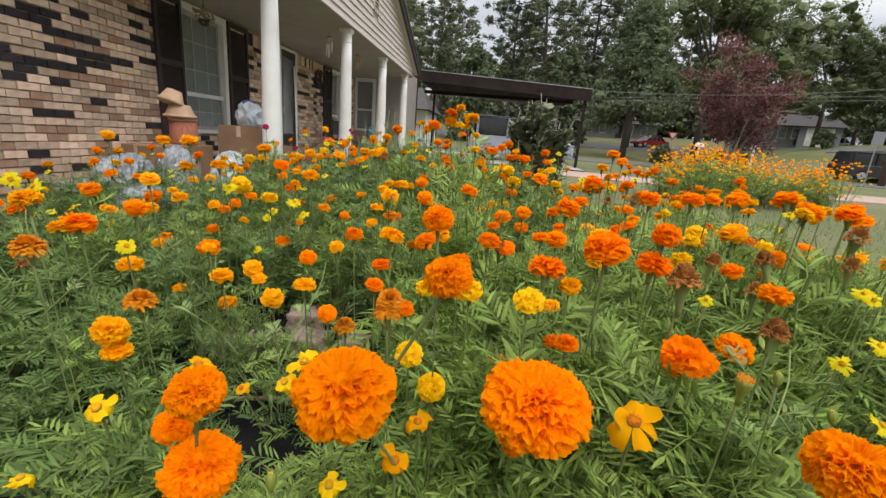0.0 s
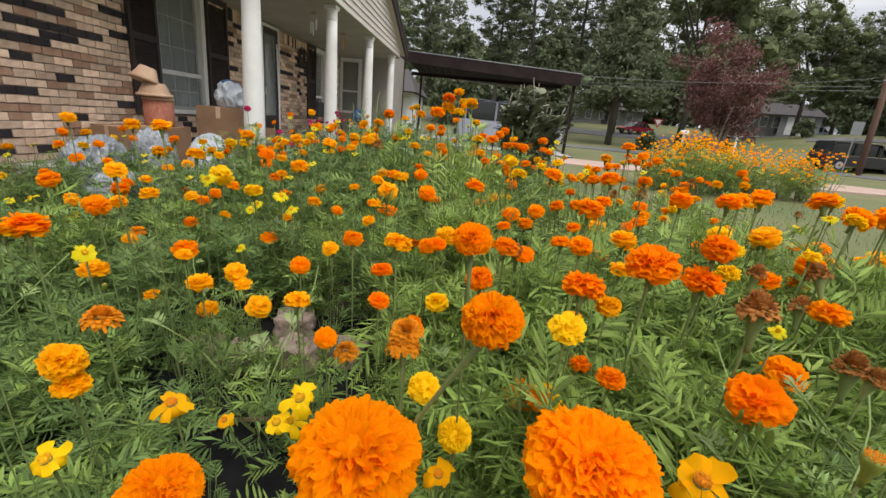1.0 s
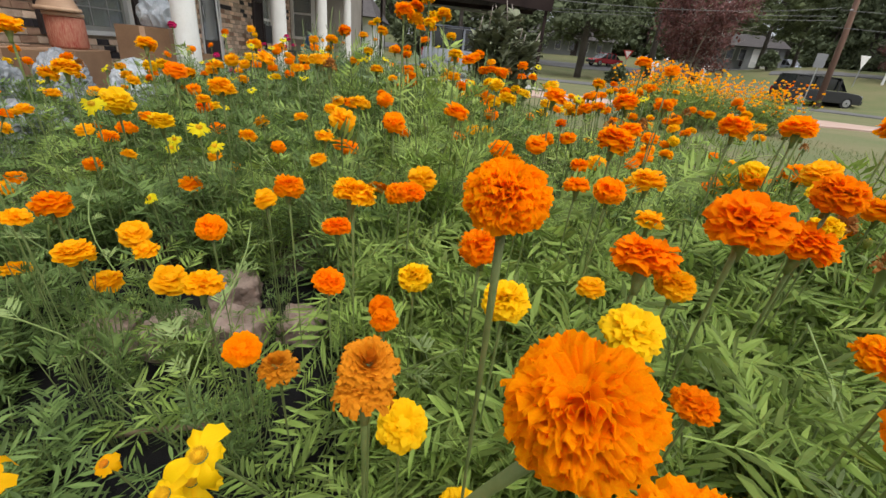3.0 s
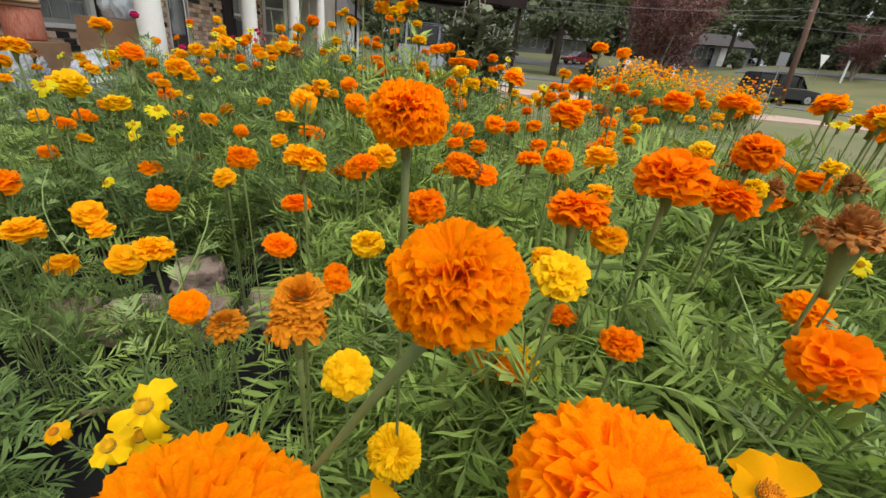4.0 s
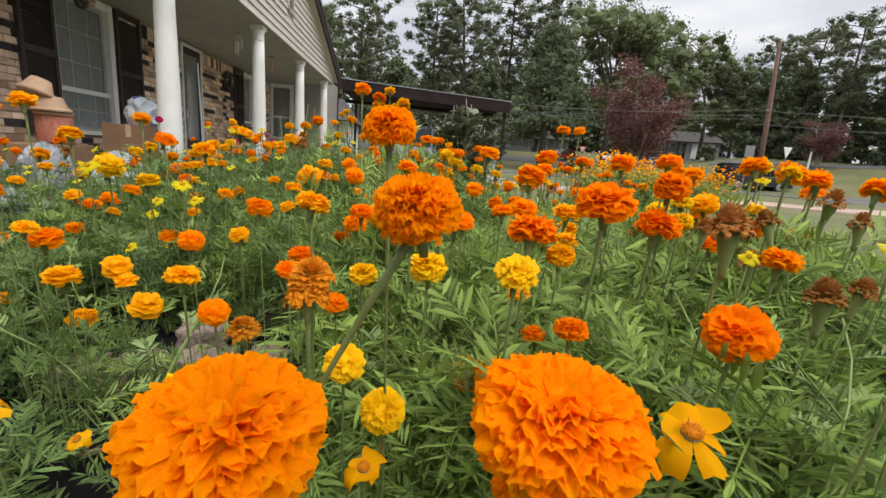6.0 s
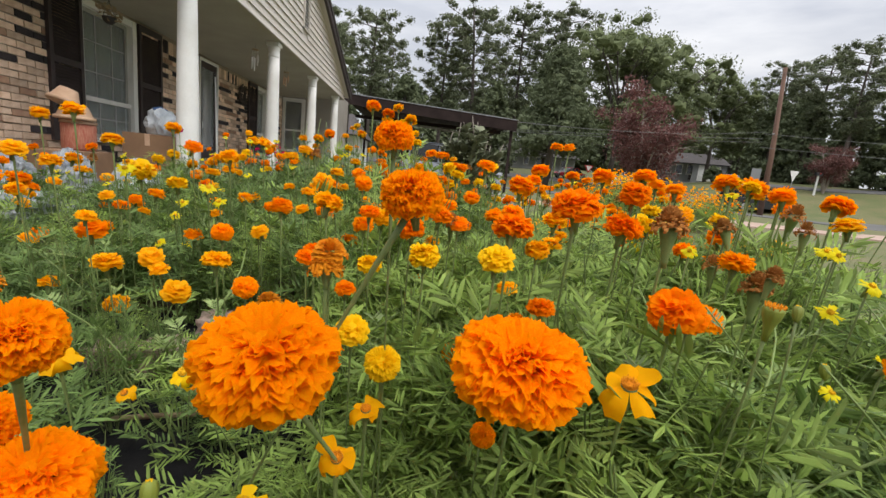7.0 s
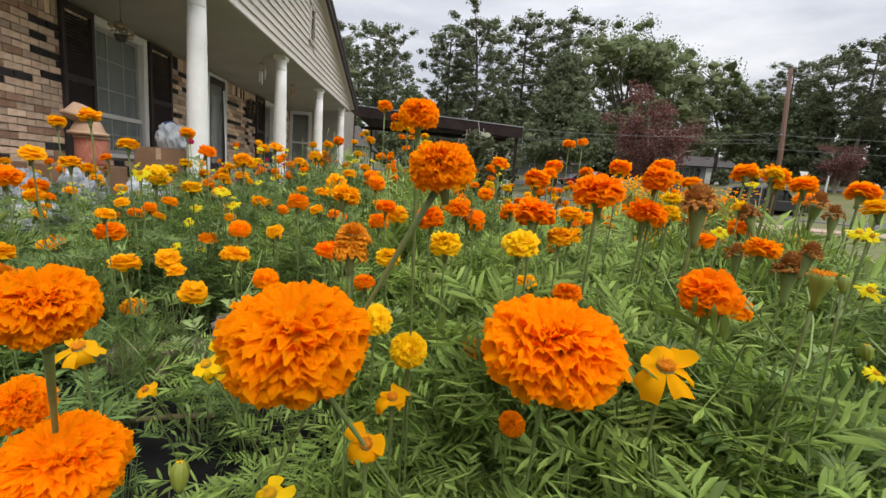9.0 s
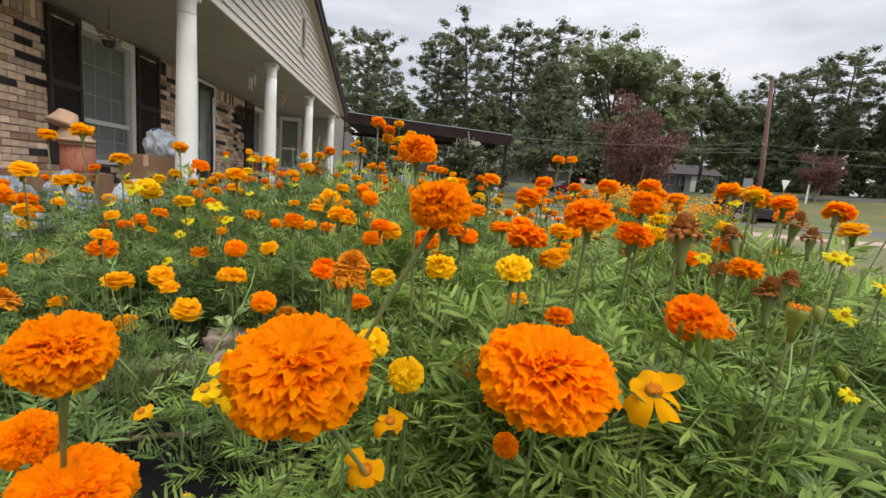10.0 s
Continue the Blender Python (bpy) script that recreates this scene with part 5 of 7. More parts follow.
def leaf_lines(rng, base, d, length, sh_v, sh_f, fine):
    """One feathered leaf: a thin midrib with pairs of narrow toothless leaflets."""
    d = d / np.linalg.norm(d)
    side = np.cross(d, np.array([0, 0, 1.0]))
    n = np.linalg.norm(side)
    side = side / n if n > 1e-6 else np.array([1.0, 0, 0])
    up = np.cross(side, d)
    tw = rng.uniform(-0.5, 0.5)
    side, up = side * math.cos(tw) + up * math.sin(tw), up * math.cos(tw) - side * math.sin(tw)
    droop = rng.uniform(0.05, 0.45)

    def at(q):
        return base + d * length * q + np.array([0, 0, -1.0]) * droop * length * q * q
    def put(p, t, w, ln, wd):
        nrm = np.cross(t, w)
        k = len(sh_v)
        if fine:
            sh_v.extend([p, p + t * ln * 0.3 + w * wd + nrm * wd * 0.5, p + t * ln * 0.68 + w * wd * 0.8 + nrm * wd * 0.4, p + t * ln - nrm * ln * 0.06 - np.array([0, 0, ln * 0.16]),
                         p + t * ln * 0.68 - w * wd * 0.8 + nrm * wd * 0.4, p + t * ln * 0.3 - w * wd + nrm * wd * 0.5])
            sh_f.extend([(k, k + 3, k + 2, k + 1), (k, k + 5, k + 4, k + 3)])
        else:
            sh_v.extend([p, p + t * ln * 0.45 + w * wd * 1.1, p + t * ln, p + t * ln * 0.45 - w * wd * 1.1])
            sh_f.append((k, k + 1, k + 2, k + 3))
    pairs = 5
    for i in range(pairs):
        q = 0.24 + 0.62 * i / (pairs - 1) + rng.uniform(-0.03, 0.03)
        p = at(q)
        ln = length * (0.52 - 0.3 * abs(q - 0.42)) * rng.uniform(0.75, 1.25)
        for sg in (-1, 1):
            t = d * rng.uniform(0.52, 0.9) + side * sg * 0.72 + up * rng.uniform(-0.12, 0.36)
            t = t / np.linalg.norm(t)
            w = np.cross(t, up)
            w = w / (np.linalg.norm(w) + 1e-9)
            put(p, t, w, ln, ln * (rng.uniform(0.055, 0.092) if fine else 0.075))
    tip_d = at(1.0) - at(0.85)
    tip_d = tip_d / np.linalg.norm(tip_d)
    put(at(0.9), tip_d, side, length * 0.36, length * (0.036 if fine else 0.026))
    k = len(sh_v)
    r = 0.006 * length
    sh_v.extend([at(0) - side * r * 2, at(0) + side * r * 2, at(0.5) + side * r * 1.6, at(0.5) - side * r * 1.6, at(0.92) + side * r, at(0.92) - side * r])
    sh_f.extend([(k, k + 1, k + 2, k + 3), (k + 3, k + 2, k + 4, k + 5)])


FOLIAGE_CACHE = {}


def foliage_mesh(seed, fine, material, leaves=110, leaf_len=0.098):
    """A bushy mass of feathered leaves on branching stems, half a metre high."""
    key = (seed, fine, material.name, leaves)
    if key in FOLIAGE_CACHE:
        return FOLIAGE_CACHE[key]
    rng = np.random.default_rng(seed)
    vs, fs = [], []
    H, R = 0.5, 0.2
    stems = Shape()
    for b in range(9):
        a = b * 2.4 + rng.uniform(-0.4, 0.4)
        rad = R * rng.uniform(0.35, 1.0)
        top = np.array([math.cos(a) * rad, math.sin(a) * rad, H * rng.uniform(0.72, 1.0) * (1 - 0.18 * (rad / R) ** 2)])
        mid = np.array([top[0] * 0.55, top[1] * 0.55, top[2] * 0.45])
        stems.tube([(0, 0, 0), mid, top], [0.004, 0.003, 0.0018], 5, False)
        per = leaves // 9
        for k in range(per):
            q = 0.25 + 0.75 * ((k + rng.uniform(0, 1)) / per) ** 0.75
            base = mid * (2 * q) if q < 0.5 else mid + (top - mid) * (2 * q - 1)
            an = k * 2.6 + rng.uniform(-0.6, 0.6)
            d = np.array([math.cos(an), math.sin(an), rng.uniform(-0.35, 1.0)])
            leaf_lines(rng, base, d, leaf_len * rng.uniform(0.6, 1.4) * (1.12 if fine else 1.0), vs, fs, fine)
    me = bpy.data.meshes.new("foliage")
    me.from_pydata([tuple(v) for v in vs], [], fs)
    me.materials.append(material)
    FOLIAGE_CACHE[key] = (me, stems.mesh("branch", M_STEM, True))
    return FOLIAGE_CACHE[key]


BLOOM_WORDS = {"orange": "bright orange", "red": "deep red-orange", "gold": "golden orange", "yellow": "golden yellow", "lemon": "lemon yellow",
               "fading": "withering brown-orange", "spent": "dried brown", "amber": "amber orange", "pink": "magenta"}


def stem_mesh(points, thick):
    s = Shape()
    n = 9
    a, b, c = (Vector(p) for p in points)
    pts, rad = [], []
    for i in range(n):
        f = i / (n - 1)
        pts.append(a * (1 - f) ** 2 + b * 2 * f * (1 - f) + c * f * f)
        rad.append(thick * (0.72 + 0.1 * math.sin(f * 9)) if f < 0.7 else thick * (0.72 + 0.75 * (f - 0.7) / 0.3))
    s.tube(pts, rad, 8)
    return s.mesh("stem", M_STEM, True)


def flower_on(plant, colour, x, y, z, size, grade, seed, tilt=None, shape="double", lean=(0, 0)):
    """A stem from the plant's foot to (x, y, z), with a bloom of that diameter at its end."""
    r = random.Random(seed)
    R = size / 2
    foot = plant.matrix_basis.translation
    end = Vector((x, y, z)) - foot - Vector((0, 0, R * 0.42))
    ctrl = Vector((end.x * 0.55 + lean[0], end.y * 0.55 + lean[1], end.z * 0.62))
    part("stem", stem_mesh(((0, 0, 0), ctrl, end), max(0.0011, min(0.0028, size * (0.042 if grade == "big" else 0.030)))), plant)
    if tilt is None:
        tilt = (r.uniform(20, 55), r.uniform(-70, 70)) if shape == "single" else (r.uniform(0, 24), r.uniform(0, 360))
    ta, td = tilt
    m = Matrix.Translation(end) @ Euler((0, 0, radians(td))).to_matrix().to_4x4() @ Euler((radians(ta), 0, 0)).to_matrix().to_4x4() @ Euler((0, 0, r.uniform(0, 6.28))).to_matrix().to_4x4() @ Matrix.Diagonal((R, R, R * (0.82 if size > 0.095 else 1.0), 1))
    if shape == "bud":
        m = m @ Matrix.Scale(1.35, 4)
        b = part("bud", bud_mesh(), plant, "green closed bud", m)
        part("bud_tip", bud_tip_mesh(), b, "yellow petal tips")
        return b
    if shape == "stub":
        m = m @ Matrix.Scale(0.85, 4)
        b = part("bud", stub_mesh(), plant, "fat green flower cup", m)
        part("petal_stubs", stub_tip_mesh(), b, "short rusty petal stubs")
        return b
    if shape == "double":
        b = part("bloom", bloom_mesh(colour, grade, (seed % 3) * 3 if grade == "big" else seed % 3), plant, BLOOM_WORDS[colour] + " ruffled bloom", m)
        part("calyx", calyx_mesh(1.1 if colour == "spent" else 0.95), b)
    else:
        b = part("bloom", single_mesh(colour, shape, seed % 4, "small" if grade in ("small", "tiny") else "mid"), plant, BLOOM_WORDS[colour] + " single bloom", m)
        part("disk", disk_mesh(M_DISK if colour in ("gold", "amber") else M_DISK_GOLD), b, "rust-orange flower centre" if colour in ("gold", "amber") else "golden flower centre")
        part("calyx", calyx_mesh(0.75 if shape == "ragged" else 0.6), b)
    return b


def plant_at(x, y, height, seed, fine, material=None, wide=1.0, leaves=110, words="marigold plant with feathery green leaves", leafy=True):
    p = thing("marigold_plant", pose(x, y, 0.02), words, "plant", "marigolds in the bed")
    if leafy:
        k = height / 0.5
        m = Euler((0, 0, (seed * 1.7) % 6.28)).to_matrix().to_4x4() @ Matrix.Diagonal((wide * (0.5 + 0.5 * k), wide * (0.5 + 0.5 * k), k, 1))
        leaf, branch = foliage_mesh(seed % 5, fine, material or M_LEAF, leaves)
        part("foliage", leaf, p, "", m)
        part("branch", branch, p, "", m)
    return p


def stray_mesh(seed):
    """A long thin leaning stem with a few small leaves."""
    key = ("stray", seed)
    if key not in BLOOM_CACHE:
        rng = np.random.default_rng(40 + seed)
        s = Shape()
        ln, up = rng.uniform(0.16, 0.3), rng.uniform(0.22, 0.4)
        pts = [np.array([ln * f, 0.04 * math.sin(f * 4 + seed), up * f * (1.25 - 0.25 * f)]) for f in np.linspace(0, 1, 8)]
        s.tube(pts, [0.0022 - 0.0008 * f for f in np.linspace(0, 1, 8)], 5)
        vs, fs = [], []
        for k in range(5):
            a = rng.uniform(0, 6.28)
            leaf_lines(rng, pts[2 + k], np.array([math.cos(a), math.sin(a), 0.5]), rng.uniform(0.03, 0.07), vs, fs, True)
        s.add([tuple(v) for v in vs], fs)
        BLOOM_CACHE[key] = s.mesh("stray_stem", M_STRAY, True)
    return BLOOM_CACHE[key]


JOINED = {"bed": [], "porch": [], "lawn": []}


def far_plant(key, x, y, height, seed, material, wide):
    """A plant too far off to be told apart, gathered into one joined mass."""
    k = height / 0.5
    m = pose(x, y, 0.0) @ Euler((0, 0, (seed * 1.7) % 6.28)).to_matrix().to_4x4() @ Matrix.Diagonal((wide * (0.5 + 0.5 * k), wide * (0.5 + 0.5 * k), k, 1))
    leaf, branch = foliage_mesh(seed % 5, False, material, 38 if key == "lawn" else 76)
    JOINED[key] += [(leaf, m), (branch, m)]


def far_flower(key, colour, x, y, z, size, seed, grade="tiny"):
    r = random.Random(seed)
    R = size / 2
    m = pose(x, y, z - R * 0.4, r.uniform(15, 50) if colour == "lemon" else r.uniform(0, 25), 0, r.uniform(-60, 60) if colour == "lemon" else r.uniform(0, 360)) @ Matrix.Diagonal((R, R, R, 1))
    me = single_mesh(colour, "single", seed % 4, "small") if colour == "lemon" else bloom_mesh(colour, grade, seed % 3)
    if key == "lawn":
        JOINED[key].append((me, m))
        return
    JOINED[key] += [(me, m), (calyx_mesh(0.9), m), (thin_stem(), pose(x, y, z - R * 0.4) @ Matrix.Diagonal((1, 1, 0.3, 1)))]


def thin_stem():
    if "thin" not in BLOOM_CACHE:
        s = Shape()
        s.tube([(0.03, 0.02, -1), (0.01, 0, -0.5), (0, 0, 0)], [0.0016, 0.0018, 0.0024], 5)
        BLOOM_CACHE["thin"] = s.mesh("stem", M_STEM, True)
    return BLOOM_CACHE["thin"]


def canopy(x, y):
    """Height of the leaf mass over the bed."""
    h = 0.33 + 0.125 * (min(y, 2.8) - 0.4) + 0.11 * smooth(0.15, 0.8, x) - 0.10 * smooth(0.45, 1.2, -x) * (1 - smooth(1.8, 2.8, y))
    h -= 0.20 * smooth(0.25, 0.9, x) * smooth(1.5, 2.4, y)
    h -= 0.07 * (1 - smooth(0.55, 0.85, y)) * (1 - smooth(0.1, 0.35, x))
    h -= 0.15 * math.exp(-((x + 0.55) / 0.36) ** 2 - ((y - 0.86) / 0.26) ** 2)
    h -= 0.13 * math.exp(-((x + 0.10) / 0.17) ** 2 - ((y - 0.56) / 0.15) ** 2)
    h += 0.05 * smooth(0.2, 0.5, x) * (1 - smooth(0.6, 1.0, y))
    return h + 0.22 * math.exp(-((x + 0.15) ** 2 + (y - 2.8) ** 2) / 0.35)


def open_strip(x, y, half):
    """True over the strip of bare weed fabric round the stones."""
    u, v = (x + 0.57) * -0.80 + (y - 1.08) * 0.60, (x + 0.57) * 0.60 + (y - 1.08) * 0.80
    return (u / 0.50) ** 2 + (v / half) ** 2 < 1 or math.hypot((x + 0.36) / 0.24, (y - 0.72) / 0.2) < 1


HERO = 0


def hero(kind, x, y, z, size, tilt=None, dx=0.0, dy=0.05, leafy=True, lean=(0, 0)):
    """A marigold plant with one carefully placed bloom."""
    global HERO
    HERO += 1
    colour = {"o": "orange", "r": "red", "g": "gold", "y": "yellow", "x": "fading", "b": "spent", "s": "gold", "t": "yellow", "l": "lemon", "q": "orange", "u": "fading", "a": "amber"}[kind]
    shape = {"s": "ragged", "a": "ragged", "t": "ragged", "l": "single", "q": "bud", "u": "stub"}.get(kind, "double")
    words = "marigold plant with feathery leaves and " + ("closed green bud" if kind == "q" else BLOOM_WORDS[colour] + " bloom")
    near = math.hypot(x + 0.05, y - 0.15)
    size *= 0.85 if kind == "l" and x > 0.3 else 1.25 if kind in "bq" or (kind == "l" and x < -0.3) else 1.0
    if kind == "o" and x < -0.1 and y > 0.8 and HERO % 3:
        colour = "gold"
    height = max(0.14, min(canopy(x, y) + (0.1 if y > 0.55 and x > 0.1 else 0.17 if y > 1.1 else 0.04), z - (0.06 if y < 1.1 else 0.035)))
    gap = open_strip(x, y, 0.30)
    p = plant_at(x + dx, y + dy, max(0.12, z - 0.16) if gap else height, HERO, near < 1.15, M_LEAF_DARK if x < -0.25 and HERO % 3 else M_LEAF, words=words, wide=0.4 if gap else 0.85, leaves=36 if gap else 90 if near < 1.15 else 110, leafy=leafy)
    flower_on(p, colour, x, y, z, size, "big" if near < 0.5 else "mid" if near < 1.05 else "small", HERO, tilt, shape, lean)
    return p


# the blooms nearest the path
hero("o", -0.165, 0.500, 0.507, 0.150, (16, 0), 0.26, 0.08)
hero("o", 0.100, 0.539, 0.499, 0.164, (8, 0), 0.0, 0.06)
hero("o", -0.035, 0.513, 0.672, 0.066, (12, -70), -0.28, 0.12)
hero("o", -0.064, 0.597, 0.730, 0.048, (5, 0), 0.02, 0.05)
hero("o", -0.289, 0.370, 0.561, 0.063, (12, 30), -0.14, 0.17, False, (-0.05, 0.06))
hero("o", -0.339, 0.436, 0.404, 0.104, (15, 20), 0.05, 0.05, False)
hero("a", 0.254, 0.571, 0.462, 0.088, (20, -25))
hero("u", 0.317, 0.463, 0.596, 0.033)
hero("t", -0.203, 0.547, 0.289, 0.062, (20, 0), 0.02, 0.02, False)
hero("q", 0.380, 0.500, 0.585, 0.012, None, 0.03, 0.02, False)
hero("q", -0.237, 0.424, 0.396, 0.017, None, 0.03, 0.06, False)
hero("r", 0.341, 0.640, 0.543, 0.078, (25, -60))
hero("r", 0.369, 0.646, 0.530, 0.056, (25, -60))
hero("b", 0.325, 0.667, 0.650, 0.051)
hero("x", -0.138, 0.644, 0.576, 0.050)
hero("a", -0.073, 0.607, 0.383, 0.056, (18, 0))
hero("a", -0.096, 0.531, 0.371, 0.060, (35, 10))
hero("y", -0.057, 0.621, 0.444, 0.051, (35, 0))
hero("y", -0.112, 0.711, 0.450, 0.056, (30, 20))
hero("y", 0.096, 0.716, 0.576, 0.063, (15, 0))
hero("y", -0.010, 0.785, 0.557, 0.057)
hero("o", 0.089, 0.630, 0.340, 0.039)
hero("o", 0.095, 0.794, 0.394, 0.046)
hero("t", -0.301, 0.683, 0.424, 0.069, (25, 0), 0.1, 0.15, False)
hero("t", -0.333, 0.668, 0.385, 0.057, (25, 0), 0.1, 0.12, False)
hero("s", -0.481, 0.771, 0.285, 0.044, (30, 0), 0.05, 0.05, False)
hero("t", -0.326, 0.701, 0.362, 0.061, (25, 0), 0.05, 0.05, False)
hero("s", -0.495, 0.661, 0.402, 0.067, (20, 0))
hero("t", -0.639, 0.590, 0.341, 0.073, (30, 10))
hero("g", -0.681, 0.672, 0.441, 0.069)
hero("g", -0.666, 0.667, 0.403, 0.057)
hero("x", -0.732, 0.807, 0.438, 0.071)
hero("o", -0.955, 0.904, 0.577, 0.081)
hero("o", -0.965, 0.866, 0.574, 0.055)
hero("g", -0.679, 0.563, 0.707, 0.046)
hero("x", -0.627, 0.510, 0.648, 0.047)
hero("o", 0.547, 0.863, 0.468, 0.081)
hero("r", 0.132, 0.795, 0.617, 0.077)
hero("g", 0.185, 0.810, 0.580, 0.047)
hero("r", 0.245, 0.816, 0.664, 0.092)
hero("r", 0.348, 0.849, 0.632, 0.078)
hero("r", 0.361, 0.851, 0.693, 0.059)
hero("r", -0.148, 0.868, 0.463, 0.041)
hero("r", 0.186, 0.884, 0.421, 0.050)
hero("y", -0.113, 0.924, 0.501, 0.052)
hero("o", -0.203, 0.931, 0.616, 0.061)
hero("o", -0.382, 0.868, 0.497, 0.055)
hero("o", -0.419, 0.976, 0.529, 0.046)
hero("g", -0.704, 1.062, 0.422, 0.068)
hero("o", -0.636, 0.913, 0.547, 0.037)
hero("o", -0.787, 1.136, 0.477, 0.069)
hero("g", -0.679, 1.181, 0.414, 0.065)
hero("g", -0.648, 1.160, 0.387, 0.052)
hero("g", -0.589, 1.119, 0.348, 0.071)
hero("g", -0.973, 1.061, 0.427, 0.074)
hero("o", -0.875, 1.118, 0.343, 0.052)
hero("g", -0.802, 1.234, 0.260, 0.068)
hero("r", 0.024, 1.057, 0.598, 0.063)
hero("b", 0.053, 1.067, 0.580, 0.039)
hero("o", -0.158, 1.171, 0.545, 0.058)
hero("r", -0.274, 1.163, 0.469, 0.061)
hero("o", -0.446, 1.258, 0.484, 0.049)
hero("o", 0.233, 1.187, 0.682, 0.073)
hero("o", 0.271, 1.218, 0.697, 0.052)
hero("o", 0.627, 0.908, 0.576, 0.073)
hero("b", 0.505, 0.702, 0.564, 0.048)
hero("b", 0.648, 0.996, 0.547, 0.048)
hero("b", 0.950, 1.150, 0.672, 0.060)
hero("o", 0.786, 1.105, 0.736, 0.069)
hero("o", 1.071, 1.157, 0.717, 0.083)
hero("g", 0.811, 0.871, 0.674, 0.058)
hero("o", 0.771, 1.161, 0.602, 0.069)
hero("o", 0.974, 1.221, 0.725, 0.076)
hero("o", 0.836, 1.264, 0.750, 0.076)
hero("y", 0.870, 1.280, 0.748, 0.050)
hero("o", 0.074, 1.489, 0.589, 0.073)
hero("o", -0.054, 1.483, 0.669, 0.073)
hero("o", -0.200, 1.449, 0.635, 0.062)
hero("o", 0.875, 1.558, 0.720, 0.076)
hero("o", 0.816, 1.469, 0.716, 0.069)
hero("o", -0.195, 1.535, 0.879, 0.052)
hero("y", -0.052, 1.883, 0.799, 0.053)
hero("o", 0.431, 1.441, 0.810, 0.042)
hero("o", -1.412, 1.414, 0.561, 0.070)
hero("o", -0.805, 1.057, 0.633, 0.048)
hero("o", -1.137, 1.705, 0.488, 0.056)
hero("o", -1.207, 1.791, 0.355, 0.062)
hero("o", -1.251, 1.515, 0.351, 0.058)
hero("l", -0.898, 1.787, 0.324, 0.054)
hero("o", -0.379, 1.838, 0.481, 0.065)
hero("g", -0.489, 2.074, 0.567, 0.068)
hero("g", -0.830, 1.989, 0.609, 0.068)
hero("g", -0.612, 1.593, 0.538, 0.053)
hero("o", -0.934, 2.201, 0.274, 0.067)
hero("y", 0.122, 2.334, 0.703, 0.067)

hero("o", 0.328, 0.329, 0.601, 0.071, leafy=False)
hero("t", -0.648, 0.460, 0.302, 0.046, leafy=False)
hero("l", 0.544, 0.536, 0.524, 0.046, leafy=False)
hero("b", 0.439, 0.608, 0.601, 0.029, leafy=False)
hero("r", 0.168, 0.695, 0.511, 0.047, leafy=False)
hero("l", 0.380, 0.694, 0.619, 0.032, leafy=False)
hero("l", 0.574, 0.604, 0.607, 0.041, leafy=False)
hero("l", 0.699, 0.776, 0.627, 0.041, leafy=False)
hero("l", -1.193, 0.968, 0.659, 0.043, leafy=False)
hero("l", -1.094, 0.944, 0.652, 0.047, leafy=False)
hero("l", -0.825, 0.888, 0.542, 0.040, leafy=False)
hero("l", -0.854, 1.667, 0.494, 0.039, leafy=False)
hero("l", -0.681, 1.477, 0.573, 0.049, leafy=False)
hero("l", -0.640, 1.468, 0.533, 0.041, leafy=False)
hero("l", -0.795, 1.426, 0.398, 0.033, leafy=False)
hero("y", -0.948, 1.589, 0.601, 0.088, leafy=False)
hero("l", -0.920, 1.467, 0.608, 0.049, leafy=False)
hero("y", 0.477, 0.990, 0.659, 0.044, leafy=False)
hero("l", 0.816, 1.206, 0.717, 0.051, leafy=False)
hero("y", 0.745, 1.060, 0.735, 0.046, leafy=False)
hero("b", 0.618, 0.939, 0.635, 0.044, leafy=False)
hero("b", 0.538, 0.997, 0.608, 0.040, leafy=False)
hero("o", -1.468, 1.567, 0.749, 0.057, leafy=False)
hero("o", -1.055, 1.256, 0.644, 0.064, leafy=False)
hero("o", -0.929, 1.045, 0.595, 0.061, leafy=False)
hero("o", -0.917, 1.411, 0.689, 0.062, leafy=False)
hero("o", -1.027, 1.421, 0.761, 0.066, leafy=False)
hero("g", -1.246, 1.577, 0.746, 0.056, leafy=False)
hero("o", -0.849, 1.599, 0.746, 0.056, leafy=False)
hero("r", -0.777, 1.578, 0.692, 0.064, leafy=False)
hero("g", -0.625, 1.499, 0.671, 0.065, leafy=False)
hero("g", -0.787, 1.726, 0.606, 0.047, leafy=False)
hero("g", -0.628, 1.804, 0.733, 0.062, leafy=False)
hero("y", 0.104, 1.968, 0.717, 0.060, leafy=False)
hero("y", 0.121, 1.812, 0.688, 0.066, leafy=False)
hero("y", 0.278, 1.904, 0.736, 0.053, leafy=False)
hero("y", -0.153, 2.308, 0.904, 0.052, leafy=False)
hero("y", -0.063, 2.226, 0.861, 0.045, leafy=False)
hero("o", 0.184, 1.485, 0.729, 0.065, leafy=False)
hero("o", 0.368, 1.495, 0.732, 0.065, leafy=False)
hero("o", 0.505, 1.576, 0.727, 0.056, leafy=False)
hero("o", 0.472, 1.693, 0.828, 0.055, leafy=False)
hero("o", 0.441, 1.178, 0.727, 0.060, leafy=False)
hero("o", 0.536, 1.153, 0.737, 0.065, leafy=False)
hero("o", 0.687, 1.357, 0.723, 0.058, leafy=False)
hero("o", 0.132, 1.366, 0.629, 0.054, leafy=False)
hero("o", 0.042, 1.320, 0.585, 0.046, leafy=False)
hero("o", -0.425, 1.216, 0.495, 0.052, leafy=False)
hero("o", -0.315, 1.015, 0.589, 0.049, leafy=False)
hero("o", -0.362, 1.382, 0.544, 0.046, leafy=False)
hero("o", -0.353, 1.403, 0.594, 0.050, leafy=False)
hero("o", -0.530, 1.595, 0.515, 0.044, leafy=False)
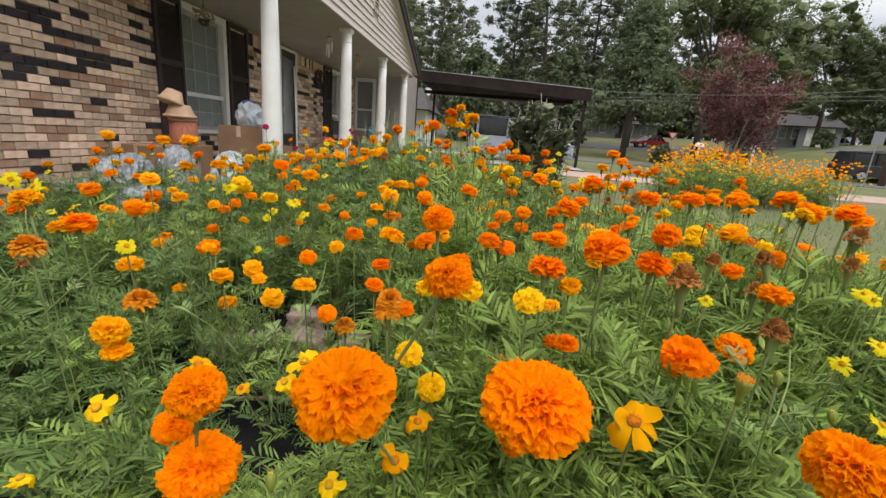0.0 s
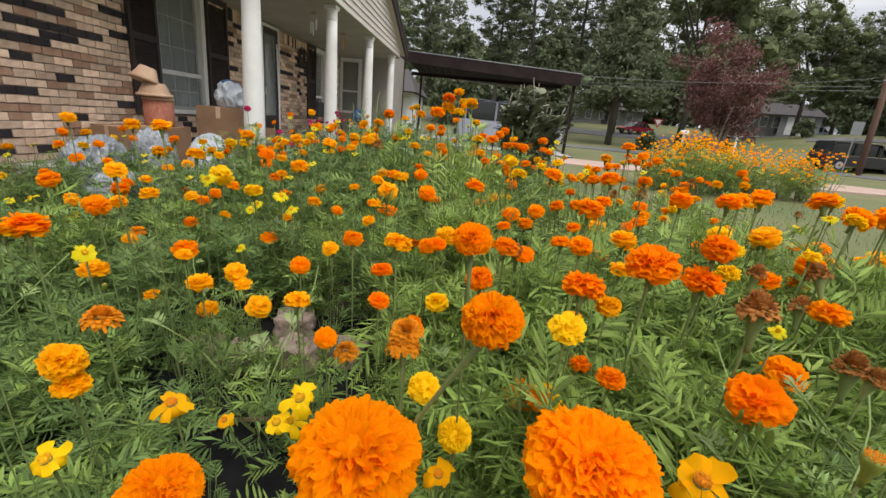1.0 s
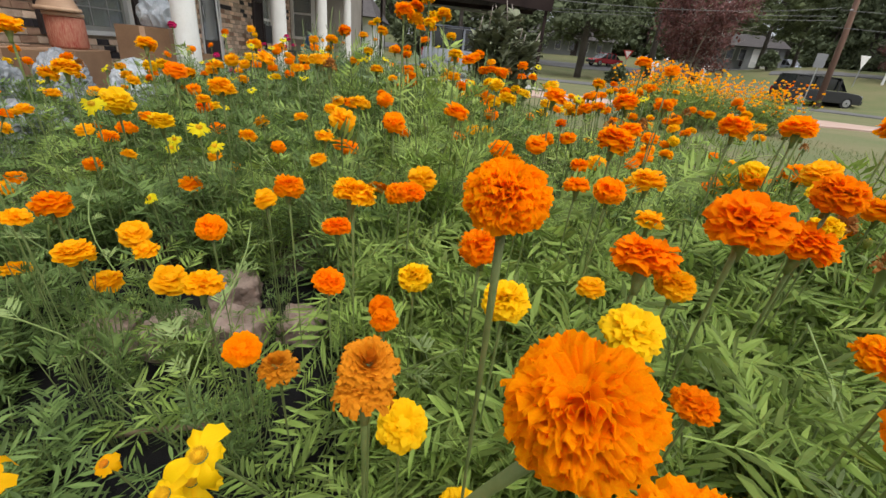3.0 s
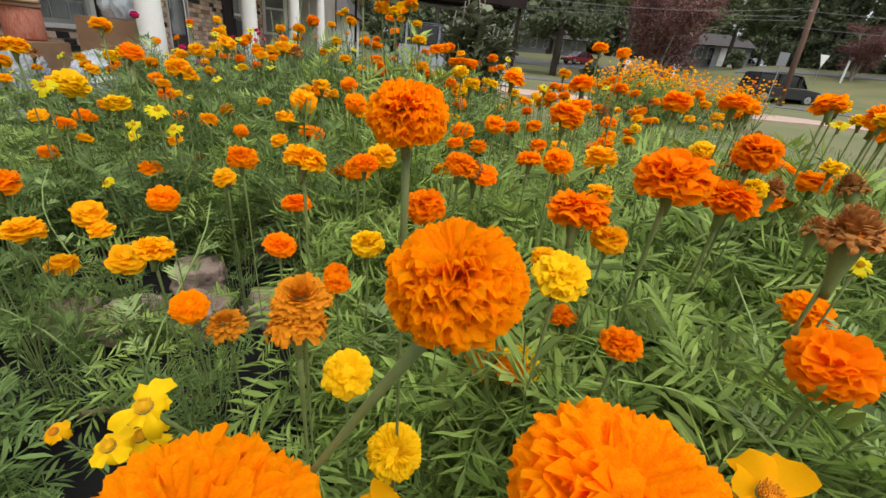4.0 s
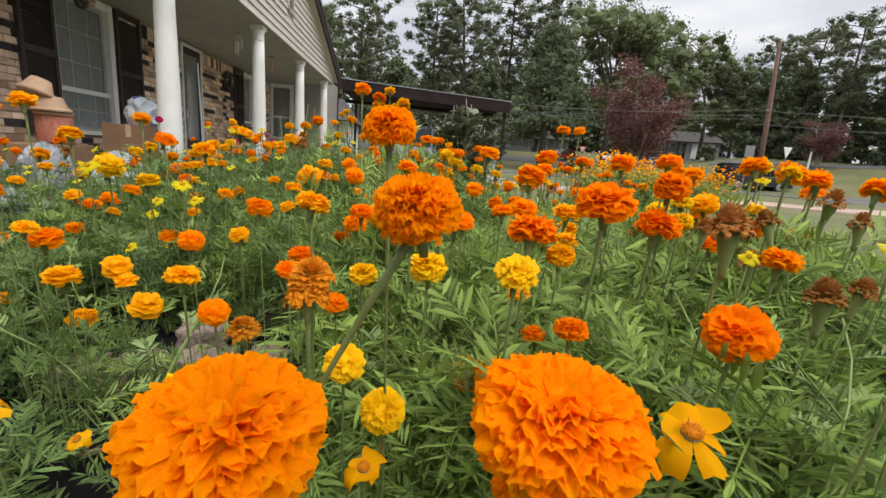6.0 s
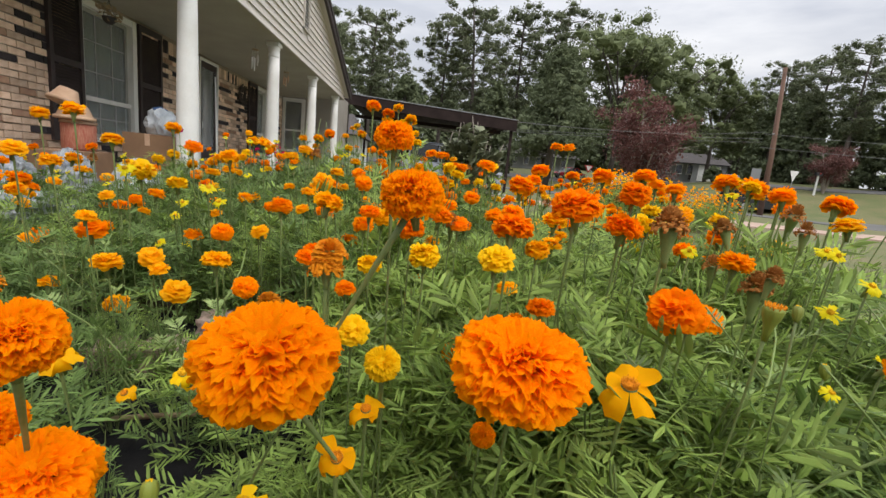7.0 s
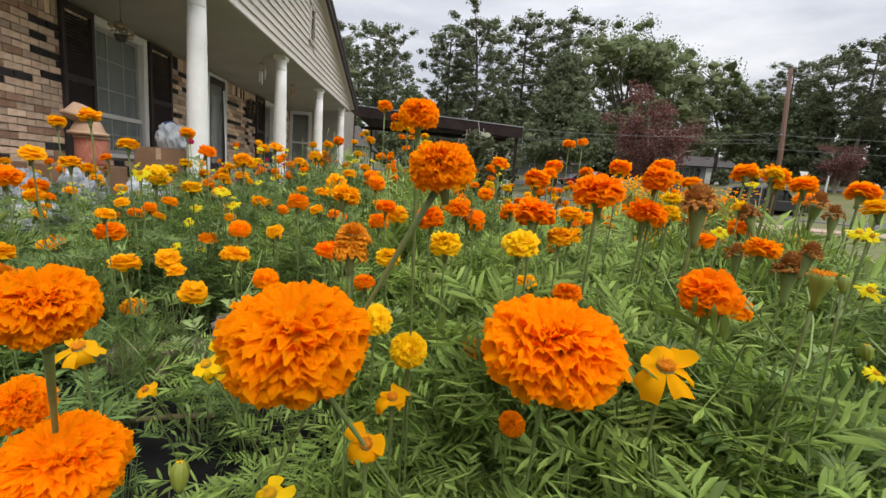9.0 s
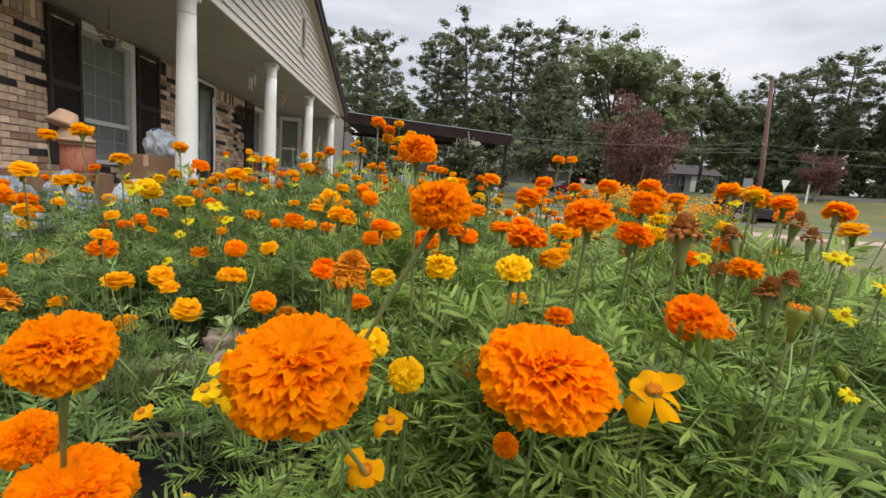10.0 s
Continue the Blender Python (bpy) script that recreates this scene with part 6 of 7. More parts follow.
hero("o", -0.505, 1.735, 0.581, 0.047, leafy=False)
hero("o", -0.310, 1.611, 0.654, 0.056, leafy=False)
hero("o", -0.250, 1.723, 0.656, 0.055, leafy=False)
hero("o", -0.698, 1.576, 0.479, 0.044, leafy=False)
hero("o", -0.923, 1.558, 0.465, 0.044, leafy=False)
hero("o", -0.290, 0.764, 0.485, 0.042, leafy=False)
hero("x", -0.253, 0.765, 0.458, 0.047, leafy=False)
hero("x", -0.139, 0.630, 0.558, 0.048, leafy=False)
hero("r", -0.157, 0.922, 0.449, 0.040, leafy=False)
hero("r", -0.222, 0.867, 0.517, 0.045, leafy=False)
hero("r", 0.070, 1.067, 0.581, 0.053, leafy=False)
hero("r", -0.036, 0.842, 0.593, 0.055, leafy=False)
hero("r", -0.131, 1.030, 0.593, 0.049, leafy=False)
hero("o", 0.164, 1.136, 0.601, 0.052, leafy=False)
hero("o", 0.191, 1.058, 0.618, 0.057, leafy=False)
hero("l", 0.563, 0.639, 0.559, 0.046, leafy=False)
hero("l", 0.706, 0.801, 0.628, 0.050, leafy=False)
hero("b", 0.749, 0.896, 0.647, 0.040, leafy=False)
hero("y", 0.977, 1.317, 0.721, 0.050, leafy=False)
hero("y", 0.663, 1.033, 0.654, 0.044, leafy=False)
hero("y", 0.430, 0.912, 0.631, 0.045, leafy=False)
hero("l", 0.553, 0.598, 0.456, 0.038, leafy=False)
hero("o", -0.387, 0.457, 0.440, 0.055, leafy=False)
hero("o", -1.215, 1.454, 0.544, 0.061, leafy=False)
hero("o", -1.442, 1.864, 0.501, 0.054, leafy=False)
hero("o", -1.343, 1.872, 0.557, 0.054, leafy=False)

# the rest of the bed
rng_p = random.Random(12)
count = 0
yy = 0.42
while yy < 3.7:
    xx = -3.1
    while xx < 1.75:
        x, y = xx + rng_p.uniform(-0.09, 0.09), yy + rng_p.uniform(-0.09, 0.09)
        xx += 0.20 if yy < 1.6 else 0.25
        open_spot = open_strip(x, y, 0.44)
        if open_spot or x > 1.2 + 0.15 * y or (x < -0.25 and y < 0.66) or (x < -1.6 and y < 1.0):
            continue
        count += 1
        h = max(0.13, canopy(x, y) * rng_p.uniform(0.68, 1.12) * (1 - 0.30 * smooth(1.3, 2.0, -x) * smooth(1.4, 2.2, y)))
        fine = y < 1.35
        n = (1 if rng_p.random() < (0.32 if x > 0.3 and y > 0.75 else 0.12) else 0) if y < 1.25 else rng_p.choice((2, 2, 3, 4) if y > 2.05 else (1, 1, 2, 2) if x > 0.1 else (0, 1, 1, 1))
        leaf_m = rng_p.choice((M_LEAF, M_LEAF_DARK, M_LEAF_DARK, M_LEAF_DARK) if x < -0.25 else (M_LEAF, M_LEAF, M_LEAF_LIGHT, M_LEAF_DARK))
        if x < -1.5 and y > 1.8:
            n = min(n, 1)
        wide = rng_p.uniform(0.85, 1.1)
        apart = y < 2.05
        p = plant_at(x, y, h, count + 100, fine, leaf_m, wide, 100 if fine else 110) if apart else far_plant("bed", x, y, h, count + 100, leaf_m, wide)
        for k in range(n):
            c = rng_p.choices(("orange", "gold", "red", "yellow", "lemon", "spent"), (5, 5.5 if x < 0 else 3.5, 0.8 if x > -0.2 else 0.2, 1.6, 5 if x < -0.4 else 0.8, 0.5))[0]
            sz = rng_p.uniform(0.05, 0.082) if c != "lemon" else rng_p.uniform(0.04, 0.055)
            fx, fy, fz = x + rng_p.uniform(-0.12, 0.12), y + rng_p.uniform(-0.12, 0.12), h + rng_p.uniform(0.03, 0.14)
            if apart:
                flower_on(p, c, fx, fy, fz, sz, "small", count * 7 + k, None, "single" if c == "lemon" else "double")
            else:
                far_flower("bed", c, fx, fy, fz, sz, count * 7 + k, "small")
        if apart and rng_p.random() < (0.6 if x < 0 else 0.4):
            b = stray_mesh(count % 6)
            part("stray_stem", b, p, "long bare side stem", pose(0, 0, h * 0.35, 0, 0, rng_p.uniform(0, 360)))
        if apart and y < 1.6 and rng_p.random() < 0.14:
            flower_on(p, "orange", x + 0.03, y, h + rng_p.uniform(0.0, 0.06), 0.02, "small", count, None, "bud")
    yy += 0.20 if yy < 1.6 else 0.25

# sparse sprays over the bare fabric
for k in range(8):
    f = (k + 0.5) / 8
    x, y = -0.28 - 0.78 * f + rng_p.uniform(-0.12, 0.12), 0.88 + 0.62 * f + rng_p.uniform(-0.12, 0.10)
    p = plant_at(x, y, rng_p.uniform(0.18, 0.29), 760 + k, True, (M_LEAF, M_LEAF_DARK)[k % 2], 0.8, 27)
    part("stray_stem", stray_mesh(k % 6), p, "long bare side stem", pose(0, 0, 0.06, 0, 0, k * 97))

for k, (x, y) in enumerate(((-0.22, 0.60), (-0.31, 0.56), (-0.16, 0.70), (-0.40, 0.66), (-0.27, 0.46), (-0.12, 0.50))):
    p = plant_at(x, y, 0.17 + 0.02 * (k % 3), 780 + k, True, (M_LEAF, M_LEAF_LIGHT)[k % 2], 0.75, 27)

# leafy growth at the bed's front edge
for k in range(12):
    x, y = 0.28 + 0.085 * k + rng_p.uniform(-0.03, 0.03), 0.40 + 0.02 * k + rng_p.uniform(-0.04, 0.05)
    h = rng_p.uniform(0.36, 0.46)
    p = plant_at(x, y, h, 700 + k, True, (M_LEAF, M_LEAF_LIGHT)[k % 2], 0.85, 90)
    part("stray_stem", stray_mesh(k % 6), p, "long bare side stem", pose(0, 0, h * 0.4, 0, 0, k * 67))

# taller plants along the porch, behind the bed
for k in range(30):
    x, y = rng_p.uniform(-2.35, -1.2), rng_p.uniform(3.7, 7.6)
    h = rng_p.uniform(0.45, 0.68)
    far_plant("porch", x, y, h, 300 + k, M_LEAF_GREY if k % 2 else M_LEAF, 1.3)
    for j in range(rng_p.choice((0, 1, 1, 2))):
        c = rng_p.choices(("orange", "yellow", "gold", "pink"), (4, 2, 1, 1.0))[0]
        far_flower("porch", c, x + rng_p.uniform(-0.15, 0.15), y + rng_p.uniform(-0.15, 0.15), h + rng_p.uniform(0.02, 0.15), 0.06, 900 + k * 3 + j)
for k in range(34):
    x, y = rng_p.uniform(-1.7, 0.25), rng_p.uniform(3.7, 5.6)
    h = rng_p.uniform(0.5, 0.8) * (0.85 if x > -0.3 else 1)
    far_plant("porch", x, y, h, 400 + k, M_LEAF_GREY if k % 3 else M_LEAF, 1.35)
    if k % 8 == 0:
        far_flower("porch", "orange", x, y, h + 0.08, 0.06, 1200 + k)

for k in range(26):
    x, y = rng_p.uniform(-1.25, 0.4), rng_p.uniform(3.8, 4.8)
    h = rng_p.uniform(0.70, 0.98) * (1.0 if x < -0.55 else 0.82)
    far_plant("porch", x, y, h, 450 + k, M_LEAF_LIGHT if k % 2 else M_LEAF_GREY, 0.8)
    for j in range(2):
        JOINED["porch"].append((thin_stem(), pose(x + rng_p.uniform(-0.2, 0.2), y, h + rng_p.uniform(0.0, 0.12), rng_p.uniform(-14, 14), rng_p.uniform(-14, 14), 0) @ Matrix.Diagonal((1.2, 1.2, 0.6, 1))))
for fx, fy, fz in ((-2.1, 5.6, 0.65), (-2.06, 5.66, 0.60), (-2.15, 5.7, 0.69), (-2.1, 6.7, 0.78), (-2.05, 6.76, 0.72), (-2.16, 6.8, 0.82), (-2.12, 6.62, 0.70)):
    far_flower("porch", "pink", fx, fy, fz, 0.075, int(fy * 100))

# second bed across the lawn
for k in range(86):
    x = rng_p.uniform(3.25, 6.8)
    y = 7.8 + (x - 3.25) * 0.36 + rng_p.uniform(-0.35, 1.1)
    h = rng_p.uniform(0.55, 0.86) + 0.14 * math.exp(-((x - 4.2) / 0.6) ** 2)
    far_plant("lawn", x, y, h, 500 + k, M_LEAF_LIGHT if k % 2 else M_LEAF, 1.15)
    for j in range(14):
        c = rng_p.choices(("gold", "orange", "yellow"), (5, 2.0 if x > 4.4 else 0.6, 2.6))[0]
        fz = h + rng_p.uniform(-0.25, 0.13)
        far_flower("lawn", c, x + rng_p.uniform(-0.3, 0.3), y + rng_p.uniform(-0.3, 0.3), fz, rng_p.uniform(0.035, 0.065), 2000 + k * 17 + j)

for key, nm, words in (("bed", "marigold_mass", "dense feathery marigold plants with orange and yellow blooms"),
                       ("porch", "porch_greenery", "tall leafy green plants growing beside the porch"),
                       ("lawn", "marigold_border", "bushy bed of small golden marigolds across the lawn")):
    solid(nm, merged(nm, JOINED[key]), words, "plants", "stuff")


# ---- ground details in the bed ----
fab = Shape()
nf = 26
fv = []
for j in range(nf + 1):
    for i in range(nf + 1):
        x, y = -1.2 + 1.2 * i / nf, 0.15 + 1.55 * j / nf
        fv.append((x, y, 0.075 + 0.018 * noise.noise(Vector((x * 9, y * 9, 3))) + 0.010 * noise.noise(Vector((x * 26, y * 14, 7))) - (0.04 if i in (0, nf) or j in (0, nf) else 0)))
fab.add(fv, [(j * (nf + 1) + i, j * (nf + 1) + i + 1, (j + 1) * (nf + 1) + i + 1, (j + 1) * (nf + 1) + i) for j in range(nf) for i in range(nf)])
solid("weed_fabric", fab.mesh("weed_fabric", M_FABRIC, True), "black woven weed fabric laid over soil", kind="structure")


def stone_thing(x, y, z, w, d, h, turn, seed):
    bm = bmesh.new()
    bmesh.ops.create_cube(bm, size=1.0)
    bmesh.ops.subdivide_edges(bm, edges=bm.edges[:], cuts=8, use_grid_fill=True)
    for v in bm.verts:
        n = v.co.normalized()
        v.co = v.co * 0.90 + n * 0.05
        v.co += n * 0.15 * noise.noise(v.co * 2.6 + Vector((seed, 0, 0))) + n * 0.09 * noise.noise(v.co * 8 + Vector((seed, 4, 0)))
        v.co = Vector((v.co.x * w, v.co.y * d, v.co.z * h)) * 0.82
    me = bpy.data.meshes.new("edging_stone")
    bm.to_mesh(me)
    bm.free()
    me.materials.append(M_STONE)
    me.polygons.foreach_set("use_smooth", [True] * len(me.polygons))
    return solid("edging_stone", me, "rough pinkish-grey stone edging the flower bed", "stone", "", "stones edging the bed", pose(x, y, z, 0, 0, turn))


stone_thing(-0.69, 1.25, 0.10, 0.13, 0.13, 0.12, 12, 1)
stone_thing(-0.545, 1.28, 0.10, 0.15, 0.13, 0.13, -8, 2)
stone_thing(-0.84, 1.25, 0.09, 0.14, 0.12, 0.11, 5, 3)
stone_thing(-0.63, 1.46, 0.11, 0.15, 0.12, 0.12, 20, 4)
stone_thing(-0.40, 1.34, 0.09, 0.14, 0.12, 0.11, -5, 5)
s = Shape()
s.tube([(-0.65, 0.96, 0.100), (-0.57, 0.98, 0.102), (-0.48, 1.00, 0.10)], [0.006, 0.006, 0.006], 8)
solid("garden_cane", s.mesh("garden_cane", M_DRY, True), "pale thin cane lying on black fabric", "cane")

# ---- things on the porch ----
def pot(name, m, r0, r1, h, label, material):
    t = thing(name, m, label, "plant pot")
    s = Shape()
    s.lathe([(r0, 0), (r1 * 0.97, h * 0.78), (r1 * 0.97, h)], 28)
    part("body", s.mesh("pot_body", material, True), t)
    s = Shape()
    s.lathe([(r1 * 0.98, h * 0.78), (r1 * 1.09, h * 0.78), (r1 * 1.1, h), (r1 * 0.98, h + 0.003)], 28)
    part("rim", s.mesh("pot_rim", material, True), t)
    return t


def carton(m, w, d, h, label, open_top=False):
    t = thing("cardboard_box", m, label, "box", "boxes on the porch")
    part("body", box_mesh("carton_body", (-w / 2, -d / 2, 0), (w / 2, d / 2, h), M_CARD, 0.006), t)
    part("tape", box_mesh("tape", (-0.025, -d / 2 - 0.001, h * 0.8), (0.025, d / 2 + 0.001, h + 0.001), M_TERRA), t, "brown packing tape")
    if open_top:
        for sg in (-1, 1):
            part("flap", box_mesh("flap", (0, -d / 2, 0), (w * 0.45, d / 2, 0.006), M_CARD), t, "", pose(sg * w / 2, 0, h, 0, -125 if sg > 0 else -55, 0))
    return t


carton(pose(-3.45, 4.62, 0.10, 0, 0, 8), 0.5, 0.55, 0.42, "brown cardboard box standing on the porch slab")
carton(pose(-3.42, 4.20, 0.10, 0, 0, -14), 0.42, 0.36, 0.42, "small brown cardboard box on the porch slab")
carton(pose(-3.17, 5.50, 0.10, 0, 0, 14), 0.48, 0.50, 0.66, "large closed brown cardboard box on the slab")
carton(pose(-3.35, 6.45, 0.10, 0, 0, -6), 0.5, 0.6, 0.4, "low brown cardboard box on the porch slab")
s = Shape()
s.lathe([(0.13, 0.0), (0.14, 0.02), (0.14, 0.24), (0.13, 0.26)], 28)
can = thing("storage_tin", pose(-3.4, 4.66, 0.522), "round red patterned tin on a cardboard box", "tin")
part("body", s.mesh("tin_body", M_REDCLOTH, True), can)
s = Shape()
s.lathe([(0.146, 0.255), (0.146, 0.285), (0.1, 0.29)], 28)
part("lid", s.mesh("tin_lid", M_TERRA, True), can)
pot("plant_pot", pose(-3.4, 4.62, 0.945, 180, 0, 0), 0.10, 0.15, 0.13, "upturned terracotta flower pot on the tin", M_TERRA)
pot("plant_pot", pose(-3.43, 4.60, 1.085, 162, 10, 0), 0.075, 0.125, 0.14, "upturned terracotta flower pot leaning on another", M_TERRA)


def crumpled(name, m, size, seed, label, category, material, creases=1.0):
    """A lumpy bag or heap of thin film, full of long folds."""
    bm = bmesh.new()
    bmesh.ops.create_icosphere(bm, subdivisions=6, radius=1.0)
    turn = Euler((seed, seed * 2, 0.4)).to_matrix()
    for v in bm.verts:
        n = v.co.normalized()
        q = turn @ n
        fold = Vector((q.x * 15, q.y * 4, q.z * 5))
        fine = Vector((q.y * 33, q.x * 9, q.z * 12))
        ridge = abs(noise.noise(n * 1.6 + Vector((seed, 0, 0)))) * 0.42 + (abs(noise.noise(fold + Vector((0, seed, 0)))) * 0.16 + abs(noise.noise(fine)) * 0.07) * creases
        v.co = n * (1.0 - ridge)
        if v.co.z < -0.55:
            v.co.z = -0.55 + (v.co.z + 0.55) * 0.1
        v.co = Vector((v.co.x * size[0], v.co.y * size[1], (v.co.z + 0.6) * size[2]))
    me = bpy.data.meshes.new(name)
    bm.to_mesh(me)
    bm.free()
    me.materials.append(material)
    me.polygons.foreach_set("use_smooth", [True] * len(me.polygons))
    return solid(name, me, label, category, "", "", m)


crumpled("plastic_bag", pose(-3.13, 5.58, 0.757, 0, 0, 0), (0.18, 0.20, 0.215), 2.0, "stuffed translucent white plastic bag on boxes", "bag", M_PLASTIC, 0.5)
s = Shape()
s.tube([(-3.18, 5.50, 1.055), (-3.14, 5.58, 1.075), (-3.08, 5.65, 1.045)], [0.018, 0.022, 0.012], 7)
solid("bag_tie", s.mesh("bag_tie", M_BLUE, True), "blue drawstring knotted round the bag's neck", "drawstring")
crumpled("plastic_sheet", pose(-3.05, 3.42, 0.05), (0.20, 0.33, 0.29), 5.0, "crumpled white plastic sheeting heaped beside the wall", "plastic sheet", M_FILM, 1.15)
crumpled("plastic_sheet", pose(-2.98, 3.98, 0.05), (0.18, 0.24, 0.33), 8.0, "crumpled white plastic sheeting heaped on soil", "plastic sheet", M_FILM, 1.15)
crumpled("plastic_bag", pose(-2.75, 4.5, 0.10), (0.2, 0.3, 0.26), 11.0, "small crumpled white plastic bag on the slab", "bag", M_PLASTIC)
crumpled("plastic_sheet", pose(-2.55, 3.02, 0.02), (0.26, 0.34, 0.19), 15.0, "crumpled white plastic sheeting heaped among plants", "plastic sheet", M_FILM, 1.15)
s = Shape()
s.tube([(-3.2, 7.17, 0.10), (-3.21, 7.17, 0.9), (-3.24, 7.18, 1.74)], [0.010, 0.010, 0.010], 8)
solid("white_pole", s.mesh("white_pole", M_WHITE, True), "thin white pole standing on the porch slab", "pole")
crumpled("blue_bag", pose(-2.9, 10.8, 0.60), (0.14, 0.16, 0.22), 12.0, "blue plastic bag on a dark stool", "bag", M_BLUE)
s = Shape()
for ax, ay in ((-0.15, -0.15), (0.15, -0.15), (0.15, 0.15), (-0.15, 0.15)):
    s.box((ax - 0.018, ay - 0.018, 0), (ax + 0.018, ay + 0.018, 0.46))
stool = thing("stool", pose(-2.9, 10.8, 0.10), "small dark stool on the porch", "stool")
part("legs", s.mesh("stool_legs", M_BLACK), stool)
part("seat", box_mesh("stool_seat", (-0.19, -0.19, 0.46), (0.19, 0.19, 0.50), M_BLACK, 0.01), stool)
chair = thing("porch_chair", pose(-3.6, 10.9, 0.10, 0, 0, 80), "dark metal porch chair by the brick wall", "chair")
for ax, ay, hh in ((-0.22, -0.22, 0.42), (0.22, -0.22, 0.42), (-0.22, 0.22, 0.92), (0.22, 0.22, 0.92)):
    part("leg", box_mesh("chair_leg", (ax - 0.015, ay - 0.015, 0), (ax + 0.015, ay + 0.015, hh), M_BLACK), chair)
part("seat", box_mesh("chair_seat", (-0.25, -0.25, 0.42), (0.25, 0.25, 0.46), M_BLACK, 0.01), chair)
part("backrest", box_mesh("chair_back", (-0.21, 0.205, 0.55), (0.21, 0.235, 0.9), M_BLACK, 0.01), chair)


def hanging_basket(x, y, z):
    t = thing("hanging_basket", pose(x, y, z), "small dark hanging basket before the window", "hanging basket")
    s = Shape()
    s.lathe([(0.03, -0.05), (0.06, -0.02), (0.07, 0.02), (0.06, 0.024)], 16)
    part("bowl", s.mesh("bowl", M_DARK, True), t)
    s = Shape()
    for k in range(3):
        a = k * 2.09
        s.tube([(0.063 * math.cos(a), 0.063 * math.sin(a), 0.02), (0, 0, 0.2)], [0.003, 0.003], 4)
    s.tube([(0, 0, 0.2), (0, 0, 2.385 - z)], [0.003, 0.003], 4)
    part("chain", s.mesh("chain", M_BLACK), t)
    rng = np.random.default_rng(9)
    part("dry_plant", crown_mesh("dry_plant", [((0, 0, 0.06), 0.12, 60, 0.8)], M_DRY, rng, 0.03), t, "withered plant")


hanging_basket(-3.65, 5.52, 1.98)


def wind_chime(x, y, top, drop, tint, label):
    t = thing("wind_chime", pose(x, y, top), label, "wind chime", "wind chimes under the porch ceiling")
    s = Shape()
    s.lathe([(0.035, -0.11), (0.05, -0.105), (0.05, -0.09), (0.03, -0.085)], 14)
    part("disc", s.mesh("disc", M_DRY), t)
    s = Shape()
    s.tube([(0, 0, 0), (0, 0, -0.09)], [0.002, 0.002], 4)
    part("cord", s.mesh("cord", M_WIRE), t)
    for k in range(5):
        a = k * 1.256
        px, py = 0.042 * math.cos(a), 0.042 * math.sin(a)
        ln = drop * (0.55 + 0.1 * k)
        s = Shape()
        s.tube([(px, py, -0.1), (px * 1.1, py * 1.3, -0.1 - ln * 0.4)], [0.0015, 0.0015], 4)
        s.tube([(px * 1.1, py * 1.3, -0.1 - ln * 0.4), (px * 1.1, py * 1.7, -0.1 - ln)], [0.011, 0.011], 8)
        part("tube", s.mesh("tube", tint), t)


wind_chime(-2.9, 7.85, 2.44, 0.36, M_WHITE, "pale tubular wind chime under the porch ceiling")
wind_chime(-2.9, 9.55, 2.44, 0.30, M_TERRA, "reddish wind chime under the porch ceiling")
deco = thing("wall_wreath", pose(WX + 0.06, 10.75, 1.95), "dark dried wreath hung on the brick wall", "wreath")
s = Shape()
ring = [(0, 0.15 * math.cos(a), 0.15 * math.sin(a)) for a in np.linspace(0, 2 * math.pi, 21)]
s.tube(ring, [0.03] * 21, 7, False)
part("ring", s.mesh("wreath_ring", M_BARK, True), deco)
part("twigs", crown_mesh("wreath_twigs", [((0.02, 0.15 * math.cos(a), 0.15 * math.sin(a)), 0.07, 24, 1.0) for a in np.linspace(0, 5.7, 10)], M_BARK, np.random.default_rng(5), 0.03), deco)


